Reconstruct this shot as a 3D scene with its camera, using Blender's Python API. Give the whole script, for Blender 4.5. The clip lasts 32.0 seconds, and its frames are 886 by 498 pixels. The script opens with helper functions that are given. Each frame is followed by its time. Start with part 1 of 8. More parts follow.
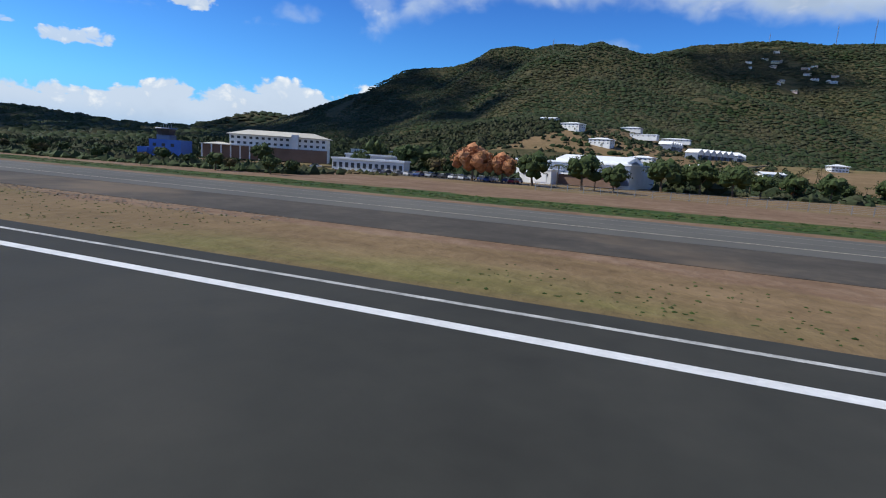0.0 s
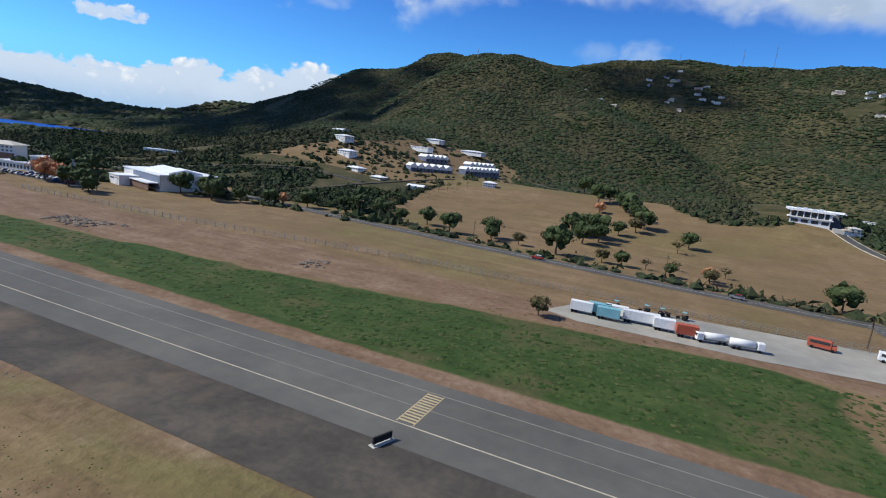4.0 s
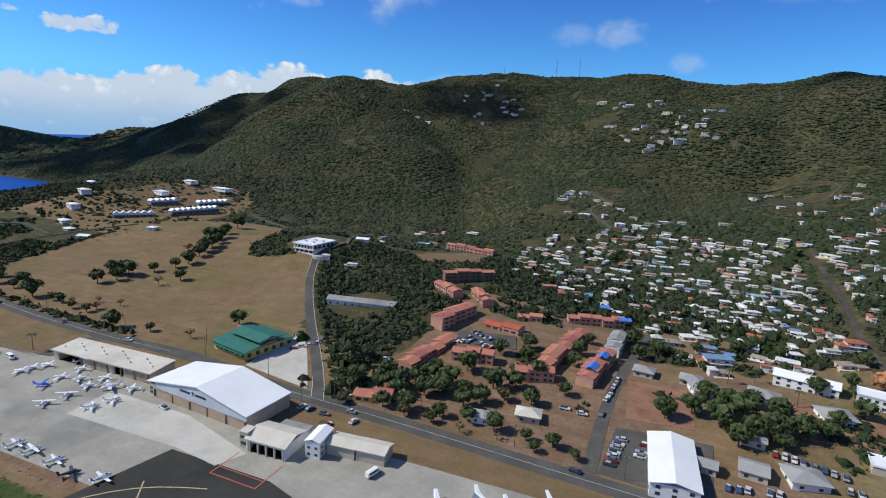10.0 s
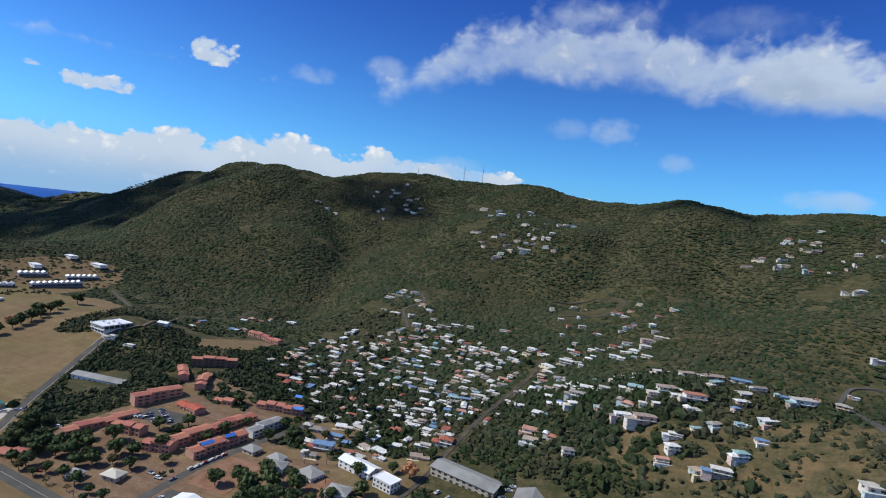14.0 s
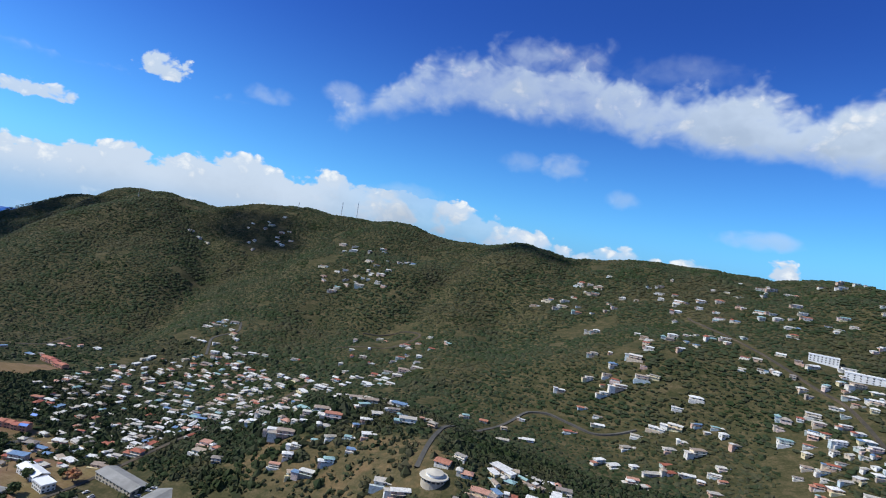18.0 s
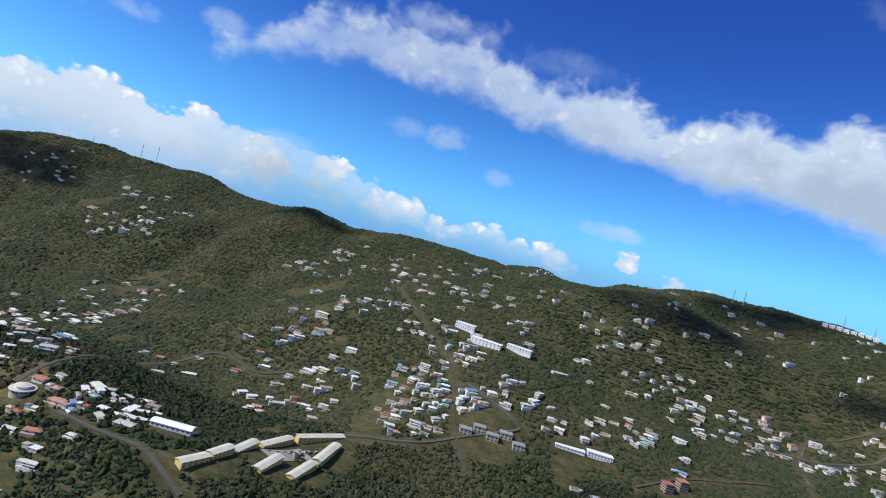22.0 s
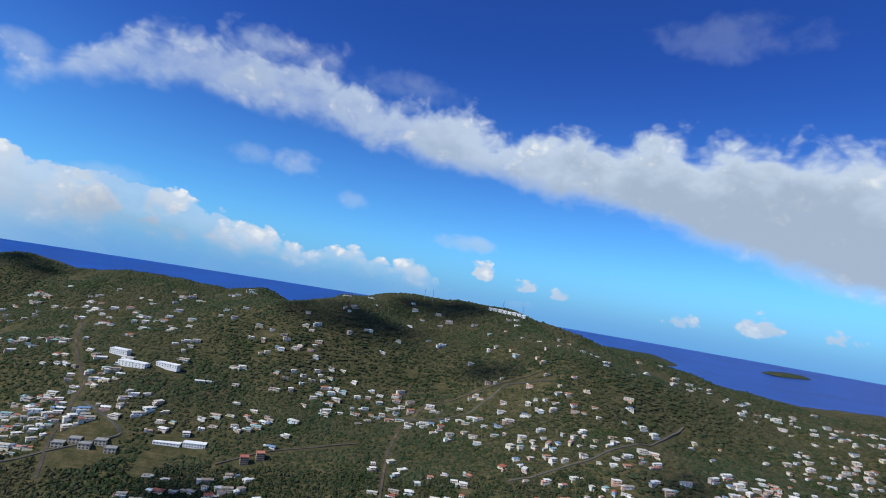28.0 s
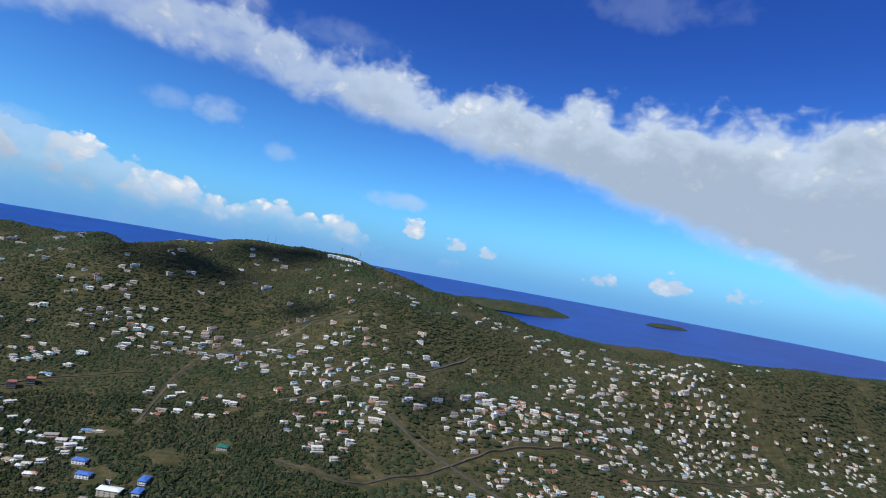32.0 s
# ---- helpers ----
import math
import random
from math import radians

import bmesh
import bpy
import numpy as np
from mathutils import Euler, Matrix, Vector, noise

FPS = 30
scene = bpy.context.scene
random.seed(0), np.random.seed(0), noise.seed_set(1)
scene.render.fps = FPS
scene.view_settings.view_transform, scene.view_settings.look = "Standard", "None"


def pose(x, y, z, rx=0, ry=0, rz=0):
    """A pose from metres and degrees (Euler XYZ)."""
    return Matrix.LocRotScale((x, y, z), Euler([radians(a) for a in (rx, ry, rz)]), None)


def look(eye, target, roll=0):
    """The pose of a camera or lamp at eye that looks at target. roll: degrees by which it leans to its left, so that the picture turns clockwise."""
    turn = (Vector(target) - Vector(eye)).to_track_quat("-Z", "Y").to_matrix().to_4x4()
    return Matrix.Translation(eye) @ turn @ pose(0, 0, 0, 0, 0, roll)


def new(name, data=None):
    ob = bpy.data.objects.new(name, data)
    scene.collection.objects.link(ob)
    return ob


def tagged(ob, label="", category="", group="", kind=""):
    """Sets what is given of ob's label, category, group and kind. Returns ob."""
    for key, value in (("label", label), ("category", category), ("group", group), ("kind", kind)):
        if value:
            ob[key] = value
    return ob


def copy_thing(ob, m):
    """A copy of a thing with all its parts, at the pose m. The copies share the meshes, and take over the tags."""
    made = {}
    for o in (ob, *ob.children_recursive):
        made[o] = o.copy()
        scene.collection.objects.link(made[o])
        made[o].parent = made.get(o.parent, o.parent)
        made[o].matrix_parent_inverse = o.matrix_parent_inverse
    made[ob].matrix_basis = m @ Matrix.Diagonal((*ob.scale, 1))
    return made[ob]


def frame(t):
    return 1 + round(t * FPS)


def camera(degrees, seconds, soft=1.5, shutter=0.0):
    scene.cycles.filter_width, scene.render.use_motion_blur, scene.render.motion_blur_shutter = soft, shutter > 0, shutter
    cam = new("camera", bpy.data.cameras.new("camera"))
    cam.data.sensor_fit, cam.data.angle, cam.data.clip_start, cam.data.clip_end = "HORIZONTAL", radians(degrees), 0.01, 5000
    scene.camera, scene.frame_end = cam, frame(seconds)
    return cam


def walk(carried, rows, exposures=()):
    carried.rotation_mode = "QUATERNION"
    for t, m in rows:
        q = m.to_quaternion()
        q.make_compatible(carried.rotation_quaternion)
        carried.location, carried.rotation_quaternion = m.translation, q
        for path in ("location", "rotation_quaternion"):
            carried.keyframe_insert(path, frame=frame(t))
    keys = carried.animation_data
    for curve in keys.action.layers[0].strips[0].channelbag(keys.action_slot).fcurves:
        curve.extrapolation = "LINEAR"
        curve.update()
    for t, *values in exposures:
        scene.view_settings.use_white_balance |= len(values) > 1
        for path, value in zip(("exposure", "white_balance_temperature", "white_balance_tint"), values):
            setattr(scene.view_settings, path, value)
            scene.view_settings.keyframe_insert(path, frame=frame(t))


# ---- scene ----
# ---- camera and its way ----
cam = camera(78.7, 32.0, 1.1)
PATH = [
    (0, 0.11, -0.43, 4.45, 21.49, -9.57, 3.64),
    (0.5, 19.04, -0.30, 5.75, 21.53, -10.23, 4.56),
    (1, 38.07, -0.06, 7.28, 21.43, -10.35, 6.21),
    (1.5, 57.14, -0.09, 9.24, 21.47, -10.29, 6.67),
    (2, 76.05, 0.24, 11.53, 21.43, -10.45, 7.69),
    (2.5, 95.09, 0.36, 14.04, 22.16, -9.05, 8.12),
    (4.5, 169.64, 0.07, 28.54, 23.30, -10.95, 6.31),
    (5, 188.23, -0.13, 32.31, 19.65, -10.29, 5.81),
    (5.5, 206.78, -0.10, 36.18, 18.28, -9.54, 6.61),
    (6, 225.28, 0.18, 40.21, 19.82, -10.42, 6.10),
    (6.5, 243.74, 0.55, 44.45, 20.75, -11.03, 5.58),
    (7, 262.19, 0.90, 48.86, 21.20, -10.98, 5.45),
    (7.5, 280.66, 1.24, 53.34, 21.56, -11.12, 4.83),
    (8, 299.17, 1.68, 57.83, 22.29, -11.60, 3.43),
    (8.5, 317.70, 2.18, 62.31, 23.21, -11.71, 2.72),
    (9, 336.25, 2.53, 66.76, 24.09, -12.32, 1.61),
    (9.5, 354.80, 2.63, 71.21, 23.81, -11.83, 1.73),
    (10, 373.35, 2.61, 75.63, 22.20, -11.26, 2.90),
    (10.5, 391.86, 2.68, 80.06, 21.28, -9.96, 3.21),
    (11, 410.35, 2.87, 84.48, 21.58, -9.47, 2.74),
    (11.5, 428.80, 3.03, 88.93, 22.19, -9.99, 2.50),
    (12, 447.23, 2.97, 93.44, 22.25, -8.81, 3.32),
    (12.5, 465.65, 2.68, 98.00, 21.88, -6.23, 3.91),
    (13, 484.09, 2.26, 102.55, 21.92, -4.68, 5.98),
    (13.5, 502.56, 1.79, 107.02, 22.00, -3.92, 6.09),
    (14, 521.05, 1.29, 111.39, 21.80, -3.05, 7.15),
    (14.5, 539.57, 0.80, 115.64, 20.55, -3.88, 7.10),
    (16.5, 613.84, -1.02, 131.25, 18.43, -0.59, 7.74),
    (17, 632.42, -2.22, 135.39, 17.93, 0.22, 8.23),
    (17.5, 650.97, -3.97, 139.60, 17.70, 0.33, 8.54),
    (18, 669.46, -6.50, 143.86, 17.18, 0.49, 9.09),
    (18.5, 687.84, -9.90, 148.17, 16.01, 0.81, 10.24),
    (19, 706.08, -14.15, 152.50, 14.26, 0.97, 11.48),
    (19.5, 724.16, -19.13, 156.84, 12.13, 0.78, 12.90),
    (20, 742.10, -24.64, 161.19, 9.84, -0.03, 14.71),
    (20.5, 759.91, -30.46, 165.54, 7.86, -1.07, 16.42),
    (21, 777.64, -36.47, 169.89, 6.24, -1.10, 16.64),
    (21.5, 795.28, -42.58, 174.24, 4.85, -0.40, 15.48),
    (22, 812.85, -48.78, 178.57, 3.39, -0.48, 15.50),
    (22.5, 830.32, -55.10, 182.86, 2.24, 0.08, 15.71),
    (23, 847.71, -61.57, 187.09, 1.55, 1.04, 14.96),
    (23.5, 865.01, -68.25, 191.22, 0.24, 1.94, 14.99),
    (24, 882.19, -75.19, 195.22, -0.74, 2.56, 15.15),
    (24.5, 899.26, -82.43, 199.07, -1.72, 2.88, 14.36),
    (25, 916.18, -90.05, 202.76, -2.68, 3.48, 13.76),
    (25.5, 932.93, -98.09, 206.26, -3.53, 4.00, 13.93),
    (27.5, 998.29, -134.31, 216.82, -9.43, 5.25, 9.38),
    (28, 1014.57, -143.59, 218.47, -10.53, 4.73, 9.35),
    (28.5, 1030.87, -152.85, 219.90, -11.20, 4.07, 10.29),
    (29, 1047.19, -162.09, 221.15, -12.01, 3.43, 10.32),
    (29.5, 1063.46, -171.42, 222.26, -12.27, 2.84, 10.56),
    (30, 1079.57, -181.02, 223.25, -12.33, 2.22, 10.19),
    (30.5, 1095.38, -191.10, 224.16, -13.53, 2.81, 9.55),
    (31, 1110.80, -201.79, 225.01, -14.58, 3.18, 9.37),
    (31.5, 1125.77, -213.10, 225.81, -16.44, 2.55, 9.84),
    (32, 1140.30, -224.98, 226.58, -18.49, 1.54, 10.03),
]


def facing(yaw, pitch):
    a, b = radians(yaw), radians(pitch)
    return Vector((-math.sin(a) * math.cos(b), math.cos(a) * math.cos(b), math.sin(b)))


walk(cam, [(t, look(Vector((x, y, z)), Vector((x, y, z)) + facing(yaw, pitch), roll)) for t, x, y, z, yaw, pitch, roll in PATH], [(0, 0.1), (5, 0.15), (7, 0.15), (9, 0.05), (12, 0.0), (17, 0.1), (22, 0.22), (25, 0.12), (29, 0.05), (32, 0.1)])

# ---- sky, sun and exposure ----
scene.view_settings.exposure = 0.0
SUN_AZ, SUN_EL = 249.5, 43.0  # compass degrees from +y towards +x, and height
sun = new("sun", bpy.data.lights.new("sun", "SUN"))
sun.data.energy, sun.data.angle, sun.data.color = 4.15, radians(0.5), (1.0, 0.97, 0.86)
_to = Vector((math.sin(radians(SUN_AZ)) * math.cos(radians(SUN_EL)), math.cos(radians(SUN_AZ)) * math.cos(radians(SUN_EL)), math.sin(radians(SUN_EL))))
sun.matrix_world = look(_to * 900, (0, 0, 0))


class Nodes:
    """Short hand for node trees."""

    def __init__(self, tree):
        self.t = tree
        tree.nodes.clear()

    def add(self, node, **given):
        n = self.t.nodes.new(node)
        for key, value in given.items():
            if key == "op":
                n.operation = value
            elif key == "kind":
                n.data_type = value
            elif key == "blend":
                n.blend_type = value
        return n

    def link(self, a, b):
        self.t.links.new(a, b)

    def put(self, value, socket):
        if isinstance(value, bpy.types.NodeSocket):
            self.t.links.new(value, socket)
        else:
            socket.default_value = value

    def math(self, op, a, b=0.0, c=0.0, clamp=False):
        n = self.add("ShaderNodeMath", op=op)
        n.use_clamp = clamp
        for v, s in zip((a, b, c), n.inputs):
            self.put(v, s)
        return n.outputs[0]

    def noise(self, vector, scale, detail=4.0, rough=0.55, distort=0.0):
        n = self.add("ShaderNodeTexNoise")
        if vector is not None:
            self.link(vector, n.inputs["Vector"])
        for key, v in (("Scale", scale), ("Detail", detail), ("Roughness", rough), ("Distortion", distort)):
            self.put(v, n.inputs[key])
        return n.outputs["Fac"]

    def ramp(self, fac, *stops):
        n = self.add("ShaderNodeValToRGB")
        self.put(fac, n.inputs[0])
        while len(n.color_ramp.elements) < len(stops):
            n.color_ramp.elements.new(0.5)
        for e, (p, c) in zip(n.color_ramp.elements, stops):
            e.position = p
            e.color = (*c, 1) if len(c) == 3 else c
        return n.outputs[0]

    def span(self, v, lo, hi, a=0.0, b=1.0):
        n = self.add("ShaderNodeMapRange")
        n.interpolation_type = "SMOOTHSTEP"
        for value, s in zip((v, lo, hi, a, b), n.inputs):
            self.put(value, s)
        return n.outputs[0]

    def mix(self, fac, a, b, blend="MIX"):
        n = self.add("ShaderNodeMix", kind="RGBA", blend=blend)
        self.put(fac, n.inputs[0])
        for v, s in ((a, n.inputs[6]), (b, n.inputs[7])):
            self.put((*v, 1) if isinstance(v, tuple) and len(v) == 3 else v, s)
        return n.outputs[2]


# Clouds of the day, in degrees. The bank over the ridge and the long band overhead: azimuth, then the heights of their edges.
BANK_TOP = [(-64, 4.6), (-60, 4.8), (-56, 4.3), (-52, 5.2), (-48, 6.2), (-45.5, 5.4), (-42, 6.6), (-38, 7.0), (-34, 5.9), (-29, 7.2), (-26, 6.2), (-21.5, 7.3), (-18, 6.7), (-14, 5.6), (-10, 4.2), (-7.5, 4.5), (-3.5, 2.9), (1.5, 4.0), (5, 3.0), (8, 3.5), (11, 1.6), (30, 0.0)]
BAND_EDGES = [(-34, 11.5, 11.5), (-30, 11.4, 13.6), (-26, 12.4, 17.2), (-22, 14.0, 20.0), (-17, 15.0, 21.4), (-12, 15.0, 21.8), (-6, 14.7, 21.4), (0, 14.0, 20.6), (8, 13.2, 20.0), (16, 12.2, 19.4), (24, 11.0, 19.2), (32, 10.0, 19.8), (40, 7.4, 20.0), (48, 4.6, 19.0), (60, 2.0, 18.0), (90, 2.0, 18.0)]
# Single clouds: azimuth, height, half width, half height, thickness, greyness.
SMALL_CUMULUS = [(14.8, 2.7, 2.3, 1.6, 1.0, 0.1), (19.6, 2.0, 1.8, 1.2, 0.9, 0.1), (23.0, 1.6, 1.6, 1.0, 0.9, 0.1), (35, 0.9, 2.6, 1.3, 0.9, 0.1), (41.6, 1.6, 3.0, 2.1, 1.0, 0.1), (46.8, 1.2, 2.4, 1.5, 0.9, 0.2), (-55.4, 7.9, 3.6, 1.2, 0.9, 0.1), (-60, 8.6, 1.8, 0.5, 0.7, 0.1), (-46.6, 12.6, 3.0, 1.9, 0.95, 0.15)]
HIGH_CLOUDS = [(-37, 12.6, 3.0, 1.2, 0.5, 0.2), (-29.5, 14.2, 2.8, 1.3, 0.4, 0.3), (-11, 10.6, 3.0, 1.2, 0.3, 0.5), (-5.6, 10.6, 2.8, 1.6, 0.6, 0.5), (0.6, 8.2, 2.0, 1.1, 0.4, 0.6), (12.5, 5.6, 4.6, 1.0, 0.5, 0.7), (-22, 5.4, 6.0, 1.3, 0.3, 0.7), (-9, 21.2, 7.5, 2.6, 0.6, 0.2), (3, 20.4, 7, 2.0, 0.18, 0.2), (38, 27.5, 9, 2.2, 0.14, 0.2)]


def build_sky():
    world = bpy.data.worlds.new("sky")
    scene.world = world
    world.use_nodes = True
    n = Nodes(world.node_tree)
    sky = n.add("ShaderNodeTexSky")
    sky.sky_type, sky.sun_disc = "NISHITA", False
    sky.sun_elevation, sky.sun_rotation = radians(SUN_EL), radians(SUN_AZ)
    sky.altitude, sky.air_density, sky.dust_density, sky.ozone_density = 0, 1.0, 0.2, 4.0
    way = n.add("ShaderNodeTexCoord").outputs["Generated"]
    sep = n.add("ShaderNodeSeparateXYZ")
    n.link(way, sep.inputs[0])
    x, y, z = sep.outputs
    az = n.math("MULTIPLY", n.math("ARCTAN2", x, y), 57.2958)
    el = n.math("MULTIPLY", n.math("ARCSINE", z), 57.2958)
    flat = n.add("ShaderNodeCombineXYZ")
    n.put(n.math("MULTIPLY", az, 0.1), flat.inputs[0])
    n.put(n.math("MULTIPLY", el, 0.13), flat.inputs[1])
    warp = n.add("ShaderNodeVectorMath", op="MULTIPLY_ADD")
    swirl = n.add("ShaderNodeTexNoise")
    n.link(flat.outputs[0], swirl.inputs["Vector"])
    swirl.inputs["Scale"].default_value = 3.0
    n.link(swirl.outputs["Color"], warp.inputs[0])
    warp.inputs[1].default_value = (0.2, 0.2, 0.0)
    n.link(flat.outputs[0], warp.inputs[2])

    def heaps(scale):
        """Rounded heads, as cumulus has them."""
        cells = n.add("ShaderNodeTexVoronoi")
        cells.feature, cells.voronoi_dimensions = "SMOOTH_F1", "2D"
        n.link(warp.outputs[0], cells.inputs["Vector"])
        for key, v in (("Scale", scale), ("Detail", 2.0), ("Roughness", 0.45), ("Lacunarity", 2.6), ("Smoothness", 0.35)):
            cells.inputs[key].default_value = v
        return n.math("SUBTRACT", 0.45, cells.outputs["Distance"])

    def edge(points, k):
        """The height of an edge at every azimuth."""
        lo, hi = points[0][0], points[-1][0]
        grey = n.ramp(n.math("DIVIDE", n.math("SUBTRACT", az, float(lo)), float(hi - lo)), *[((q[0] - lo) / (hi - lo), (q[k] / 30,) * 3) for q in points])
        return n.math("MULTIPLY", grey, 30.0)

    head, lump = heaps(2.2), heaps(5.5)
    puff = n.noise(flat.outputs[0], 2.0, 5.0, 0.5, 0.3)
    soft_puff = n.noise(warp.outputs[0], 1.5, 4.0, 0.48, 0.0)
    wool = n.noise(warp.outputs[0], 6.0, 4.0, 0.55)
    heap = n.math("ADD", n.math("ADD", n.math("MULTIPLY", head, 1.3), n.math("MULTIPLY", lump, 0.8)), n.math("MULTIPLY", n.math("SUBTRACT", wool, 0.5), 0.8))
    drift = n.math("ADD", n.math("MULTIPLY", n.math("SUBTRACT", soft_puff, 0.5), 3.4), n.math("MULTIPLY", n.math("SUBTRACT", wool, 0.5), 0.7))
    # The bank of cumulus behind the ridge.
    under = n.math("SUBTRACT", n.math("ADD", edge(BANK_TOP, 1), n.math("MULTIPLY", heap, 1.15)), el)
    bank = n.math("MULTIPLY", n.span(under, 0.0, 0.55), n.span(az, 26.0, 8.0))
    east = n.span(az, -34.0, -18.0)
    bank_grey = n.math("MULTIPLY", n.math("MULTIPLY", bank, n.span(under, 0.7, 4.6)), n.math("ADD", 0.3, n.math("MULTIPLY", east, 0.5)))
    gaps = n.math("SUBTRACT", 1.0, n.math("MULTIPLY", n.math("MULTIPLY", east, 0.5), n.span(n.math("ADD", puff, n.math("MULTIPLY", head, 0.25)), 0.54, 0.40)))
    bank = n.math("MULTIPLY", bank, gaps)
    # Its foot breaks up towards the east, where the sky shows beneath.
    foot = n.span(n.math("SUBTRACT", n.math("ADD", el, n.math("MULTIPLY", heap, 0.9)), n.math("MULTIPLY", east, 1.4)), -1.6, 0.5)
    bank = n.math("MULTIPLY", bank, n.math("ADD", n.math("SUBTRACT", 1.0, n.math("MULTIPLY", east, 0.75)), n.math("MULTIPLY", n.math("MULTIPLY", east, 0.75), foot)))
    # The long soft band overhead, denser in the east.
    above = n.math("SUBTRACT", n.math("ADD", edge(BAND_EDGES, 2), n.math("ADD", n.math("MULTIPLY", drift, 2.1), n.math("MULTIPLY", head, 2.4))), el)
    below = n.math("SUBTRACT", n.math("ADD", el, n.math("MULTIPLY", drift, 1.1)), edge(BAND_EDGES, 1))
    body = n.math("MINIMUM", above, n.math("MULTIPLY", below, 1.15))
    dense = n.span(az, -12.0, 30.0)
    thin = n.span(n.math("ADD", n.math("MULTIPLY", drift, 0.6), n.math("MULTIPLY", dense, 0.9)), -0.45, 0.5, 0.42, 1.0)
    band = n.math("MULTIPLY", n.math("MULTIPLY", n.span(body, -0.5, 2.3), thin), n.math("ADD", 0.8, n.math("MULTIPLY", dense, 0.18)))
    band_grey = n.math("MULTIPLY", band, n.math("MULTIPLY", n.span(n.math("ADD", above, n.math("MULTIPLY", drift, 1.2)), 0.6, 7.0), n.math("ADD", 0.5, n.math("MULTIPLY", dense, 0.3))))
    cover, grey = n.math("MAXIMUM", bank, band), n.math("MAXIMUM", bank_grey, band_grey)
    for group_of, shift, soft in ((SMALL_CUMULUS, heap, 0.45), (HIGH_CLOUDS, drift, 1.5)):
        for a, h, w, t, thick, g in group_of:
            u = n.math("DIVIDE", n.math("SUBTRACT", az, float(a)), float(w))
            v = n.math("DIVIDE", n.math("SUBTRACT", el, float(h)), float(t))
            if soft < 0.5:
                v = n.math("ADD", v, n.math("MULTIPLY", n.math("MINIMUM", v, 0.0), 0.8))
            far = n.math("ADD", n.math("MULTIPLY", u, u), n.math("MULTIPLY", v, v))
            one = n.math("MULTIPLY", n.span(n.math("ADD", n.math("SUBTRACT", 1.0, far), shift), 0.0, soft), thick)
            cover = n.math("MAXIMUM", cover, one)
            grey = n.math("MAXIMUM", grey, n.math("MULTIPLY", n.math("MULTIPLY", one, n.span(v, 0.9, -0.7)), g * 1.15))
    lit = n.span(n.math("ADD", n.math("MULTIPLY", puff, 0.5), n.math("ADD", n.math("MULTIPLY", wool, 0.2), n.math("MULTIPLY", n.math("ADD", head, lump), 0.4))), 0.25, 0.55)
    white = n.mix(lit, (0.62, 0.74, 0.90), (0.95, 0.99, 1.02))
    white = n.mix(grey, white, (0.36, 0.46, 0.60))
    # Distance turns the lowest clouds bluish, and the sky pales towards the horizon.
    white = n.mix(n.math("MULTIPLY", n.span(el, 3.4, -1.0), 0.7), white, (0.22, 0.50, 0.86))
    tuned = n.mix(1.0, sky.outputs[0], n.mix(n.span(el, 30.0, 48.0), n.mix(n.span(el, 3.0, 26.0), (0.37, 0.86, 1.34), (0.17, 0.40, 1.02)), (0.95, 1.05, 1.15)), "MULTIPLY")
    veil = n.math("MULTIPLY", n.span(el, 6.0, -1.5), 0.8)
    base = n.add("ShaderNodeBackground")
    n.put(n.mix(veil, tuned, (1.0, 3.0, 6.8)), base.inputs[0])
    base.inputs[1].default_value = 0.112
    cloud = n.add("ShaderNodeBackground")
    n.put(white, cloud.inputs[0])
    cloud.inputs[1].default_value = 0.88
    both = n.add("ShaderNodeMixShader")
    n.put(cover, both.inputs[0])
    n.link(base.outputs[0], both.inputs[1])
    n.link(cloud.outputs[0], both.inputs[2])
    n.link(both.outputs[0], n.add("ShaderNodeOutputWorld").inputs[0])


build_sky()

# ---- materials ----
MATS = {}


